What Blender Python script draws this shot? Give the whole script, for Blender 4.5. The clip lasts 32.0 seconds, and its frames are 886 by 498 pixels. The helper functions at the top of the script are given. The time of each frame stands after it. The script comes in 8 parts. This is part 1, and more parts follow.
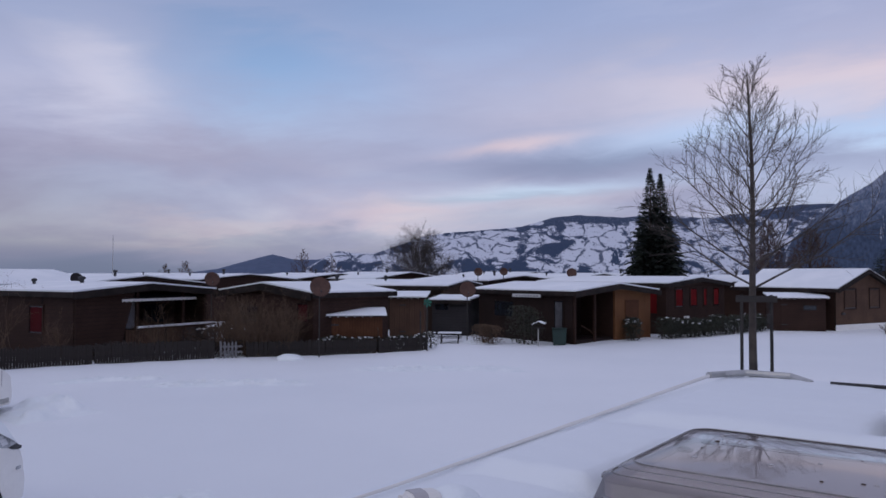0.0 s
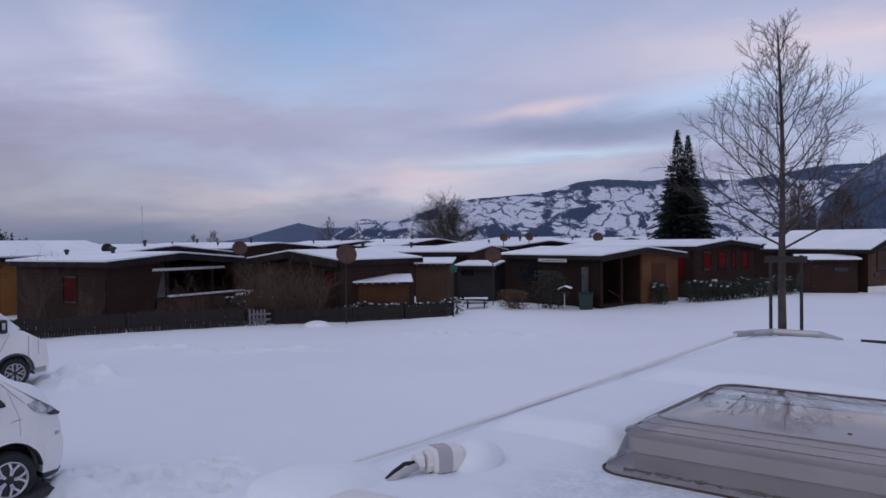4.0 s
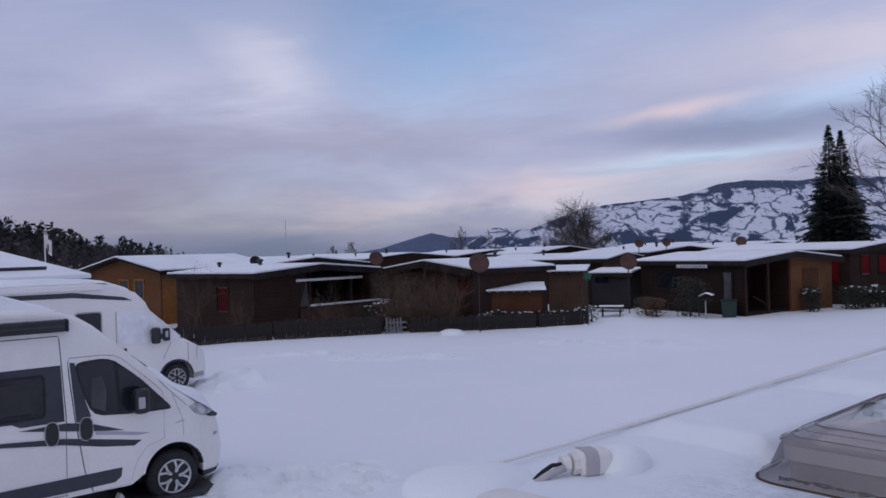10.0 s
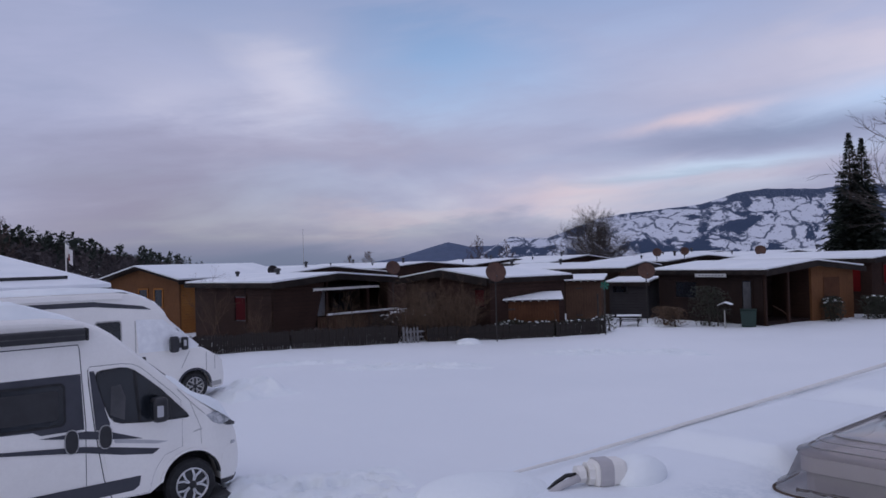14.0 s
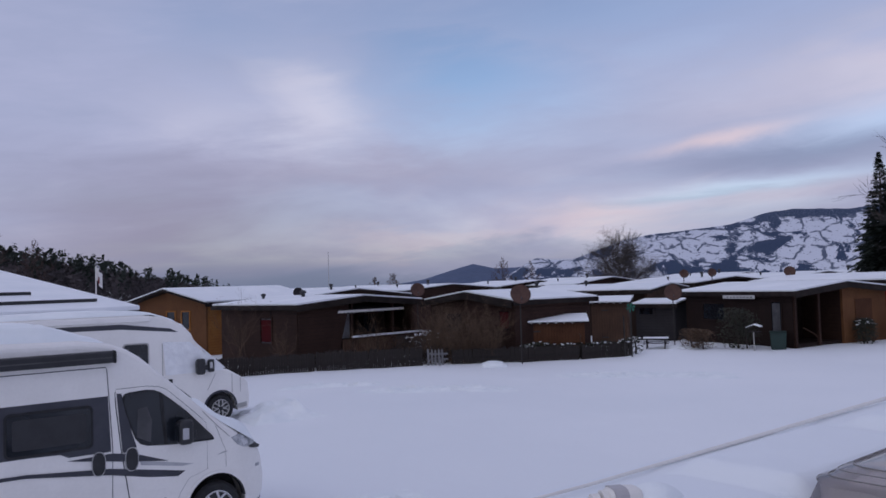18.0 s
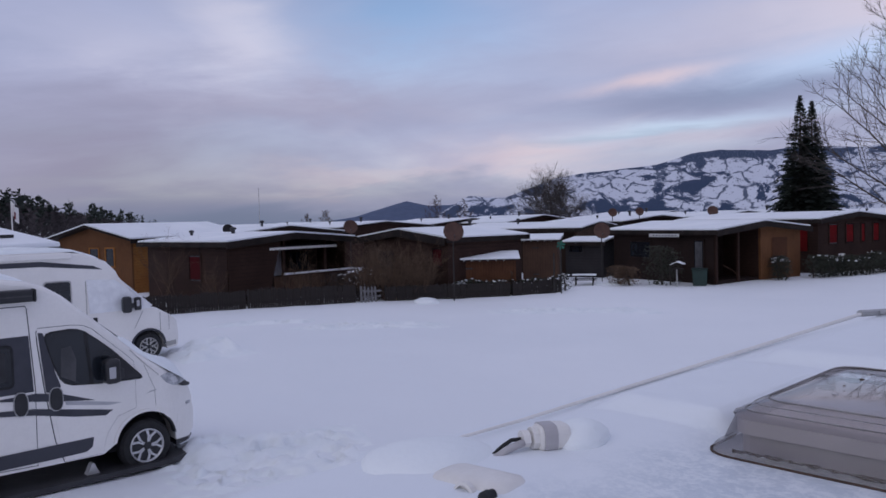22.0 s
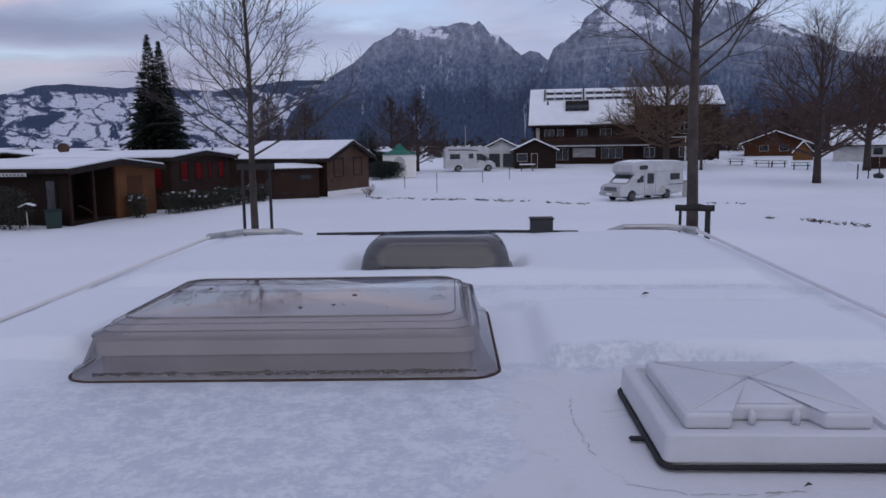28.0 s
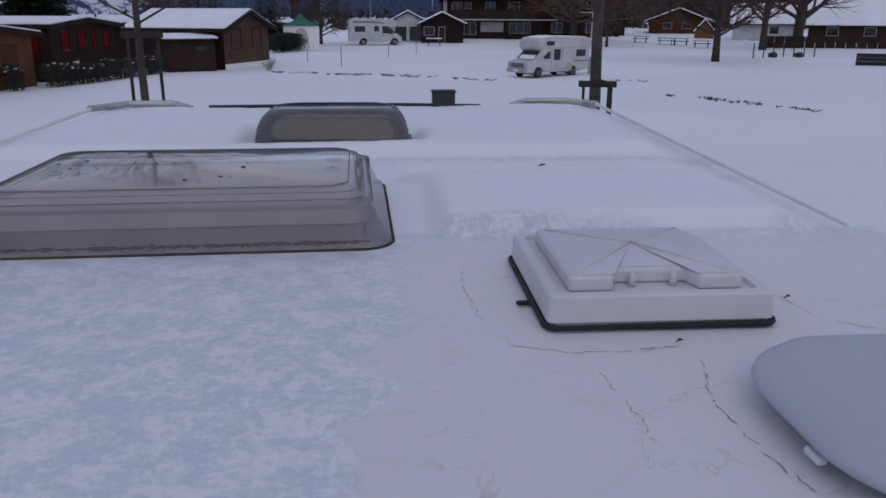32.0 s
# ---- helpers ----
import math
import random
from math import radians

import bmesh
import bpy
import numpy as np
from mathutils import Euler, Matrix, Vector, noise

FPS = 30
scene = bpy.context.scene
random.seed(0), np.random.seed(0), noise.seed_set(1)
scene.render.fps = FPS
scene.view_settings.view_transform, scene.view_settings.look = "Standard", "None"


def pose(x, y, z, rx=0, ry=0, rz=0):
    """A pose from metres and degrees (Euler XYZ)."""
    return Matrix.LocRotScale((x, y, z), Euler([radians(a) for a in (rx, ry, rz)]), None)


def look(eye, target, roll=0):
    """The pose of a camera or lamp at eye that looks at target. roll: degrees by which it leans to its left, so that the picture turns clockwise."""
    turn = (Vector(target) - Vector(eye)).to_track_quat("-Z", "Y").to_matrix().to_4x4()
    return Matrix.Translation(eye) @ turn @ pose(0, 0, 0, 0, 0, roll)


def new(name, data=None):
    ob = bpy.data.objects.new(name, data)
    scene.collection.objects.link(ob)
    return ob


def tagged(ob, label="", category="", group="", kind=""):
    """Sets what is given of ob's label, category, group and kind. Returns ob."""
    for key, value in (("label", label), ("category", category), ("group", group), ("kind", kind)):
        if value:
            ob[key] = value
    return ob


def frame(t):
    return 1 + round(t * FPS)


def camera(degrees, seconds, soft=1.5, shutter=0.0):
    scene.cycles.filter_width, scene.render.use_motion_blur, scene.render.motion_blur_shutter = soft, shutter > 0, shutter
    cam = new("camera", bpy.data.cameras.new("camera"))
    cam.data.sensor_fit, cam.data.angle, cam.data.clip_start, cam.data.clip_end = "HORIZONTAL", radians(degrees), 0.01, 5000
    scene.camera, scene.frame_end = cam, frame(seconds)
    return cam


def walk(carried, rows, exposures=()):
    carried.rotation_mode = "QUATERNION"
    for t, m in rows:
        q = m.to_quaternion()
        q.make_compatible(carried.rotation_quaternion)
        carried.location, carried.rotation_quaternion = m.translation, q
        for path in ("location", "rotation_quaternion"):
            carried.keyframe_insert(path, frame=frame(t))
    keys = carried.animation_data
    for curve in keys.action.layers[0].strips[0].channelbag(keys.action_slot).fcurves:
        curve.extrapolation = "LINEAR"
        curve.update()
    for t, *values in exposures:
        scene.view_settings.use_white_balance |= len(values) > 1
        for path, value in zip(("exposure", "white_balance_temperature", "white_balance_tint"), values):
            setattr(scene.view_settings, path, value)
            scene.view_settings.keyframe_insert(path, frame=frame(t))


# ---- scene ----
cam = camera(60.12, 32.0, soft=1.6, shutter=0.0)
ROWS = [
    (0, pose(-0.014, 0.023, 3.385, 91.844, -0.168, -1.396)),
    (0.5, pose(-0.022, -0.005, 3.388, 93.297, -1.06, 0.756)),
    (1, pose(-0.011, 0.017, 3.382, 93.485, -0.748, 0.341)),
    (1.5, pose(-0.015, 0.032, 3.364, 90.877, -0.461, 0.504)),
    (2, pose(-0.01, 0.032, 3.366, 88.649, -0.021, 0.635)),
    (2.5, pose(-0.012, 0.03, 3.367, 88.317, 0.702, 0.554)),
    (3, pose(-0.011, 0.03, 3.366, 89.113, 0.734, 0.543)),
    (3.5, pose(-0.006, 0.037, 3.363, 89.261, 0.434, 0.6)),
    (5.5, pose(-0.002, 0.029, 3.364, 89.668, 1.51, -0.017)),
    (6, pose(-0.004, 0.032, 3.362, 89.628, 1.614, 0.019)),
    (6.5, pose(-0.008, 0.024, 3.361, 89.717, 1.27, 1.235)),
    (7, pose(-0.007, 0.007, 3.363, 90.098, 1.431, 2.926)),
    (7.5, pose(-0.015, 0.005, 3.361, 90.811, 1.17, 4.885)),
    (8, pose(-0.014, -0.004, 3.362, 91.147, 1.102, 6.872)),
    (8.5, pose(-0.015, 0.005, 3.358, 91.247, 1.305, 8.381)),
    (9, pose(-0.015, 0.008, 3.357, 90.897, 1.214, 8.838)),
    (9.5, pose(-0.014, 0, 3.359, 90.627, 1.441, 8.825)),
    (10, pose(-0.024, -0.017, 3.361, 90.154, 1.568, 10.346)),
    (10.5, pose(-0.018, -0.009, 3.36, 89.78, 2.142, 11.724)),
    (11, pose(-0.018, -0.005, 3.359, 89.784, 2.388, 11.557)),
    (11.5, pose(-0.015, -0.007, 3.36, 90.183, 2.105, 11.022)),
    (12, pose(-0.015, 0.001, 3.356, 90.615, 2.079, 10.278)),
    (12.5, pose(-0.018, -0.01, 3.36, 90.874, 2.118, 9.893)),
    (13, pose(-0.017, -0.015, 3.361, 90.928, 1.948, 9.978)),
    (13.5, pose(-0.018, -0.027, 3.362, 90.894, 1.958, 10.819)),
    (14, pose(-0.017, -0.023, 3.362, 90.875, 1.609, 11.605)),
    (14.5, pose(-0.015, -0.018, 3.36, 90.81, 1.648, 12.341)),
    (16.5, pose(-0.013, -0.023, 3.361, 90.702, 1.096, 12.434)),
    (17, pose(-0.007, -0.033, 3.369, 90.998, 1.27, 12.62)),
    (17.5, pose(-0, -0.033, 3.371, 91.841, 1.529, 13.142)),
    (18, pose(0.008, -0.032, 3.372, 92.561, 1.735, 13.473)),
    (18.5, pose(0.008, -0.03, 3.37, 93.066, 1.656, 13.193)),
    (19, pose(0.003, -0.027, 3.378, 92.896, 1.351, 13.122)),
    (19.5, pose(0.002, -0.029, 3.375, 92.741, 1.49, 13.217)),
    (20, pose(0.005, -0.011, 3.373, 92.555, 1.93, 12.052)),
    (20.5, pose(0.01, -0.001, 3.369, 90.179, 1.698, 7.671)),
    (21, pose(0.006, -0.009, 3.374, 88.361, 1.212, 5.134)),
    (21.5, pose(0.009, -0.003, 3.373, 87.538, 1.236, 4.17)),
    (22, pose(0.004, -0.009, 3.378, 87.735, 1.429, 8.485)),
    (22.5, pose(-0.006, -0.023, 3.377, 89.064, 1.149, 10.347)),
    (23, pose(-0.006, -0.027, 3.373, 89.89, 0.371, 10.212)),
    (23.5, pose(-0.01, -0.043, 3.373, 90.597, -0.056, 7.591)),
    (24, pose(-0.011, -0.034, 3.363, 90.9, 1.11, -0.196)),
    (24.5, pose(-0.009, -0.015, 3.355, 90.654, 2.482, -9.57)),
    (25, pose(-0.001, -0.007, 3.347, 89.191, 3.34, -14.504)),
    (25.5, pose(0.006, 0.001, 3.344, 86.682, 4.227, -20.122)),
    (26, pose(0.012, 0.01, 3.339, 85.234, 3.788, -25.682)),
    (26.5, pose(0.015, 0.008, 3.338, 84.989, 3.33, -29.771)),
    (28.5, pose(0.029, 0.007, 3.327, 80.665, 0.487, -38.607)),
    (29, pose(0.048, 0.022, 3.318, 78.845, 0.608, -39.738)),
    (29.5, pose(0.045, 0.023, 3.318, 77.437, 0.48, -39.843)),
    (30, pose(0.048, 0.026, 3.316, 76.459, 0.358, -39.649)),
    (30.5, pose(0.047, 0.028, 3.315, 76.426, 0.347, -39.155)),
    (31, pose(0.05, 0.02, 3.316, 75.989, 0.35, -39.324)),
    (31.5, pose(0.056, 0.014, 3.316, 75.128, -0.03, -42.067)),
    (32, pose(0.057, 0.006, 3.313, 73.122, -0.218, -43.902)),
]
walk(cam, ROWS, [(0, 0.18, 6720, 10), (26, 0.2, 6740, 10), (28.5, 0.14, 6800, 10), (29.5, 0.03, 6860, 10), (32, 0.02, 6860, 10)])

# ---- world and light ----
SUN_AZ, SUN_EL = 215.0, 40.0


class Net:
    """Small helper to wire shader nodes."""

    def __init__(self, tree):
        self.tree = tree
        tree.nodes.clear()

    def add(self, kind, **settings):
        node = self.tree.nodes.new(kind)
        for key, value in settings.items():
            if key in node.inputs:
                node.inputs[key].default_value = value
        return node

    def link(self, a, b):
        self.tree.links.new(a, b)

    def math(self, op, a, b=0.0, clamp=False):
        node = self.tree.nodes.new("ShaderNodeMath")
        node.operation, node.use_clamp = op, clamp
        for slot, value in zip(node.inputs, (a, b)):
            if isinstance(value, (int, float)):
                slot.default_value = value
            else:
                self.link(value, slot)
        return node.outputs[0]

    def ramp(self, fac, stops):
        node = self.tree.nodes.new("ShaderNodeValToRGB")
        ramp = node.color_ramp
        while len(ramp.elements) < len(stops):
            ramp.elements.new(0.5)
        for e, (pos, col) in zip(ramp.elements, stops):
            e.position = pos
            e.color = (*col, 1) if len(col) == 3 else col
        self.link(fac, node.inputs[0])
        return node.outputs[0]

    def mix(self, fac, a, b, blend="MIX"):
        node = self.tree.nodes.new("ShaderNodeMix")
        node.data_type, node.blend_type = "RGBA", blend
        for slot, value in ((node.inputs[0], fac), (node.inputs[6], a), (node.inputs[7], b)):
            if isinstance(value, (int, float)):
                slot.default_value = value
            elif isinstance(value, tuple):
                slot.default_value = (*value, 1)
            else:
                self.link(value, slot)
        return node.outputs[2]

    def noise(self, vec, scale, detail=5.0, rough=0.55, lacun=2.0, distortion=0.0):
        node = self.tree.nodes.new("ShaderNodeTexNoise")
        node.inputs["Scale"].default_value, node.inputs["Detail"].default_value = scale, detail
        node.inputs["Roughness"].default_value, node.inputs["Distortion"].default_value = rough, distortion
        if vec is not None:
            self.link(vec, node.inputs["Vector"])
        return node.outputs[0]


def smooth(net, value, lo, hi):
    node = net.tree.nodes.new("ShaderNodeMapRange")
    node.interpolation_type = "SMOOTHSTEP"
    net.link(value, node.inputs[0])
    node.inputs[1].default_value, node.inputs[2].default_value = lo, hi
    return node.outputs[0]


def build_world():
    world = bpy.data.worlds.new("winter_dusk")
    scene.world = world
    world.use_nodes = True
    n = Net(world.node_tree)
    out = n.add("ShaderNodeOutputWorld")
    tex = n.add("ShaderNodeTexCoord").outputs["Generated"]
    sep = n.add("ShaderNodeSeparateXYZ")
    n.link(tex, sep.inputs[0])
    x, y, z = sep.outputs
    sky = n.add("ShaderNodeTexSky")
    sky.sky_type, sky.sun_disc = "NISHITA", False
    sky.sun_elevation, sky.sun_rotation = radians(SUN_EL), radians(SUN_AZ)
    sky.air_density, sky.dust_density, sky.ozone_density = 1.0, 0.3, 1.0
    clear = n.add("ShaderNodeBackground", Strength=0.11)
    hue = n.add("ShaderNodeVectorMath")
    hue.operation = "MULTIPLY"
    n.link(sky.outputs[0], hue.inputs[0])
    hue.inputs[1].default_value = (1.0, 0.99, 1.10)
    n.link(hue.outputs[0], clear.inputs["Color"])
    # azimuth and elevation in degrees
    az = n.math("MULTIPLY", n.math("ARCTAN2", x, y), 57.2958)
    el = n.math("MULTIPLY", n.math("ARCSINE", z), 57.2958)
    # drifting, uneven edges for every cloud
    den = n.math("ADD", n.math("MAXIMUM", z, 0.0), 0.20)
    plane = n.add("ShaderNodeCombineXYZ")
    n.link(n.math("DIVIDE", x, den), plane.inputs[0])
    n.link(n.math("DIVIDE", y, den), plane.inputs[1])
    big = n.noise(plane.outputs[0], 0.8, 7.0, 0.52, distortion=0.3)
    streak = n.add("ShaderNodeCombineXYZ")
    n.link(n.math("MULTIPLY", az, 0.034), streak.inputs[0])
    n.link(n.math("MULTIPLY", n.math("SUBTRACT", el, n.math("MULTIPLY", az, 0.06)), 0.15), streak.inputs[1])
    streaks = n.noise(streak.outputs[0], 1.6, 8.0, 0.58, distortion=0.35)
    puffs = n.noise(streak.outputs[0], 3.4, 8.0, 0.6, distortion=0.6)
    azw = n.math("ADD", az, n.math("MULTIPLY", n.math("SUBTRACT", big, 0.5), 26.0))
    elw = n.math("ADD", el, n.math("ADD", n.math("MULTIPLY", n.math("SUBTRACT", streaks, 0.5), 7.0), n.math("MULTIPLY", n.math("SUBTRACT", puffs, 0.5), 3.0)))
    tight = n.math("ADD", el, n.math("MULTIPLY", n.math("SUBTRACT", puffs, 0.5), 1.6))

    def spot(a, e, wa, we, lean=0.0, height=None):
        """Soft cloud or gap round bearing a and elevation e, fading like a bell over wa and we degrees."""
        off = n.math("SUBTRACT", azw if height is None else az, a)
        da = n.math("DIVIDE", off, wa)
        de = n.math("DIVIDE", n.math("SUBTRACT", n.math("SUBTRACT", height or elw, e), n.math("MULTIPLY", off, lean)), we)
        r2 = n.math("ADD", n.math("MULTIPLY", da, da), n.math("MULTIPLY", de, de))
        return n.math("POWER", 2.718, n.math("MULTIPLY", r2, -1.0))

    def most(*values):
        out_ = values[0]
        for v in values[1:]:
            out_ = n.math("MAXIMUM", out_, v)
        return out_

    # gaps of blue sky
    gap = most(n.math("MULTIPLY", spot(-11.5, 15.6, 10.0, 4.2, -0.06), 0.95), n.math("MULTIPLY", spot(-6, 20, 26, 4.5), 0.6), n.math("MULTIPLY", spot(-28, 18.5, 9, 3.5), 0.35), n.math("MULTIPLY", spot(8.5, 6.15, 8.5, 0.55, 0.07, tight), 0.42),
               n.math("MULTIPLY", spot(20, 10.2, 8, 1.2, 0.10, tight), 0.55), n.math("MULTIPLY", spot(31, 10.0, 8, 1.4, 0.0), 0.6), n.math("MULTIPLY", spot(48, 13, 12, 3.0), 0.5), n.math("MULTIPLY", spot(64, 9, 9, 2.5), 0.45))
    thin = n.math("MULTIPLY", smooth(n, big, 0.42, 0.66), 0.16)
    cover = n.math("SUBTRACT", n.math("SUBTRACT", 0.95, thin), gap, clamp=True)
    cover = n.math("MAXIMUM", cover, n.math("MULTIPLY", n.math("SUBTRACT", 1.0, smooth(n, el, 1.0, 6.0)), 0.99))
    # colours of the deck
    shade = n.math("ADD", n.math("MULTIPLY", big, 0.35), n.math("ADD", n.math("MULTIPLY", streaks, 0.4), n.math("MULTIPLY", puffs, 0.25)))
    deck = n.ramp(shade, [(0.36, (0.295, 0.335, 0.515)), (0.5, (0.345, 0.375, 0.565)), (0.64, (0.43, 0.445, 0.62))])
    grey = most(n.math("MULTIPLY", spot(-19, 8.8, 17, 2.0, 0.02), 0.62), n.math("MULTIPLY", spot(2, 11.5, 12, 2.2, 0.03), 0.35))
    deck = n.mix(grey, deck, (0.33, 0.305, 0.43))
    glow = most(n.math("MULTIPLY", spot(-1.5, 4.6, 8, 1.6, 0.06), 0.72), n.math("MULTIPLY", spot(-14, 3.0, 9, 0.9, 0.04), 0.6), n.math("MULTIPLY", spot(7.2, 9.55, 4.5, 0.45, 0.12, tight), 0.85), n.math("MULTIPLY", spot(9, 5.4, 8, 0.6, 0.08, tight), 0.4), n.math("MULTIPLY", spot(28, 13.4, 12, 1.9, 0.05), 1.0))
    deck = n.mix(glow, deck, (0.66, 0.52, 0.575))
    white = most(n.math("MULTIPLY", spot(-24.3, 13.2, 4.6, 2.6, -0.15), 0.85), n.math("MULTIPLY", spot(-31, 12.5, 8, 2.4, 0.0), 0.3), n.math("MULTIPLY", spot(21, 12.0, 14, 3.2, 0.03), 0.62))
    deck = n.mix(white, deck, (0.58, 0.575, 0.72))
    lens = most(n.math("MULTIPLY", spot(12.5, 8.1, 11.5, 1.1, 0.06, tight), 1.0), n.math("MULTIPLY", spot(6, 5.75, 7.5, 0.28, 0.05, tight), 0.75), n.math("MULTIPLY", spot(24, 7.6, 10, 1.3, 0.03), 0.6))
    deck = n.mix(lens, deck, (0.205, 0.23, 0.375))
    band = most(n.math("MULTIPLY", spot(-32, 4.0, 17, 4.6, 0.0), 0.95), n.math("MULTIPLY", spot(-16, 1.6, 12, 1.6, 0.0), 0.6), n.math("MULTIPLY", spot(-4, 1.2, 9, 1.6, 0.03), 0.5), n.math("MULTIPLY", spot(14, 4.2, 11, 1.8, 0.03), 0.45))
    deck = n.mix(band, deck, (0.243, 0.226, 0.336))
    low = spot(-24, 0.0, 22, 2.3, 0.0, tight)
    deck = n.mix(low, deck, (0.140, 0.172, 0.270))
    wisps = n.math("MULTIPLY", spot(-12.5, 2.3, 6.0, 0.6, 0.06), 0.6)
    deck = n.mix(wisps, deck, (0.27, 0.29, 0.42))
    cloud = n.add("ShaderNodeBackground", Strength=1.0)
    n.link(deck, cloud.inputs["Color"])
    mixer = n.add("ShaderNodeMixShader")
    n.link(cover, mixer.inputs[0])
    n.link(clear.outputs[0], mixer.inputs[1])
    n.link(cloud.outputs[0], mixer.inputs[2])
    n.link(mixer.outputs[0], out.inputs[0])


build_world()
sun = new("sun", bpy.data.lights.new("sun", "SUN"))
sun.data.energy, sun.data.angle, sun.data.color = 0.34, radians(70), (0.96, 0.94, 0.85)
_a, _e = radians(SUN_AZ), radians(SUN_EL)
sun.matrix_world = look((0, 0, 60), (-math.sin(_a) * math.cos(_e), -math.cos(_a) * math.cos(_e), 60 - math.sin(_e)))

# ---- materials ----


def base_net(name):
    m = bpy.data.materials.new(name)
    m.use_nodes = True
    n = Net(m.node_tree)
    out = n.add("ShaderNodeOutputMaterial")
    bsdf = n.add("ShaderNodeBsdfPrincipled")
    n.link(bsdf.outputs[0], out.inputs[0])
    return m, n, bsdf, n.add("ShaderNodeTexCoord").outputs["Object"]


def surface(name, c1, c2, scale=2.0, fine=40.0, rough=0.7, bump=0.15, metal=0.0, depth=0.01, spread=0.35, coat=0.0):
    """A plain surface with blotches at one scale and grain at another."""
    m, n, b, co = base_net(name)
    big, small = n.noise(co, scale, 4.0), n.noise(co, fine, 6.0, 0.65)
    col = n.mix(smooth(n, big, 0.5 - spread / 2, 0.5 + spread / 2), c1, c2)
    col = n.mix(n.math("MULTIPLY", small, 0.3), col, tuple(v * 0.62 for v in c1))
    n.link(col, b.inputs["Base Color"])
    n.link(n.math("ADD", rough - 0.1, n.math("MULTIPLY", small, 0.2)), b.inputs["Roughness"])
    b.inputs["Metallic"].default_value = metal
    b.inputs["Coat Weight"].default_value = coat
    if bump:
        node = n.add("ShaderNodeBump", Strength=bump, Distance=depth)
        n.link(small, node.inputs["Height"])
        n.link(node.outputs[0], b.inputs["Normal"])
    return m


def planked(name, c1, c2, axis="Z", pitch=0.14, rough=0.75):
    """Boards with grooves between, grain along them and weathering."""
    m, n, b, co = base_net(name)
    wave = n.add("ShaderNodeTexWave", Scale=0.314 / pitch, Distortion=0.0)
    wave.wave_type, wave.bands_direction, wave.wave_profile = "BANDS", axis, "SAW"
    n.link(co, wave.inputs["Vector"])
    groove = smooth(n, wave.outputs["Fac"], 0.0, 0.12)
    stretch = n.add("ShaderNodeMapping")
    stretch.inputs["Scale"].default_value = (1.5, 1.5, 14) if axis == "Z" else (14, 14, 1.5)
    n.link(co, stretch.inputs[0])
    grain, blot = n.noise(stretch.outputs[0], 2.5, 6.0, 0.65), n.noise(co, 0.9, 4.0)
    info = n.add("ShaderNodeObjectInfo")
    col = n.mix(smooth(n, n.math("ADD", n.math("MULTIPLY", grain, 0.5), n.math("MULTIPLY", blot, 0.5)), 0.35, 0.65), c1, c2)
    col = n.mix(n.math("MULTIPLY", info.outputs["Random"], 0.25), col, tuple(v * 0.6 for v in c1))
    col = n.mix(groove, tuple(v * 0.35 for v in c1), col)
    n.link(col, b.inputs["Base Color"])
    b.inputs["Roughness"].default_value = rough
    b.inputs["Specular IOR Level"].default_value = 0.2
    node = n.add("ShaderNodeBump", Strength=0.5, Distance=0.012)
    n.link(n.math("ADD", groove, n.math("MULTIPLY", grain, 0.2)), node.inputs["Height"])
    n.link(node.outputs[0], b.inputs["Normal"])
    return m


def snow_material(name, c1=(0.81, 0.835, 0.86), c2=(0.885, 0.90, 0.915), big=0.35, mid=6.0, bump=0.35, tracks=False):
    m, n, b, co = base_net(name)
    a, d, e = n.noise(co, big, 4.0), n.noise(co, mid, 6.0, 0.6), n.noise(co, 90.0, 4.0, 0.7)
    col = n.mix(smooth(n, a, 0.35, 0.65), c1, c2)
    col = n.mix(n.math("MULTIPLY", e, 0.12), col, (0.66, 0.69, 0.78))
    n.link(col, b.inputs["Base Color"])
    b.inputs["Roughness"].default_value = 0.62
    b.inputs["Specular IOR Level"].default_value = 0.25
    hgt = n.math("ADD", n.math("MULTIPLY", d, 0.7), n.math("MULTIPLY", e, 0.12))
    node = n.add("ShaderNodeBump", Strength=bump, Distance=0.06)
    n.link(hgt, node.inputs["Height"])
    n.link(node.outputs[0], b.inputs["Normal"])
    return m


def clear_sheet(name, tint, gloss=0.06, ior=1.5, haze=0.0, milk=(0.7, 0.7, 0.7)):
    """Thin clear or smoked sheet: lets light straight through, with a real gloss."""
    m = bpy.data.materials.new(name)
    m.use_nodes = True
    n = Net(m.node_tree)
    out = n.add("ShaderNodeOutputMaterial")
    thru, shine = n.add("ShaderNodeBsdfTransparent"), n.add("ShaderNodeBsdfGlossy", Roughness=gloss)
    thru.inputs[0].default_value = (*tint, 1)
    fres = n.add("ShaderNodeFresnel", IOR=ior)
    mixer = n.add("ShaderNodeMixShader")
    n.link(fres.outputs[0], mixer.inputs[0])
    body = thru.outputs[0]
    if haze:
        film = n.add("ShaderNodeBsdfDiffuse")
        film.inputs[0].default_value = (*milk, 1)
        cloudy = n.add("ShaderNodeMixShader")
        co = n.add("ShaderNodeTexCoord").outputs["Object"]
        n.link(n.math("MULTIPLY", n.math("ADD", 0.6, n.math("MULTIPLY", n.noise(co, 14.0, 6.0, 0.65), 0.8)), haze, clamp=True), cloudy.inputs[0])
        n.link(thru.outputs[0], cloudy.inputs[1])
        n.link(film.outputs[0], cloudy.inputs[2])
        body = cloudy.outputs[0]
    n.link(body, mixer.inputs[1])
    n.link(shine.outputs[0], mixer.inputs[2])
    n.link(mixer.outputs[0], out.inputs[0])
    return m


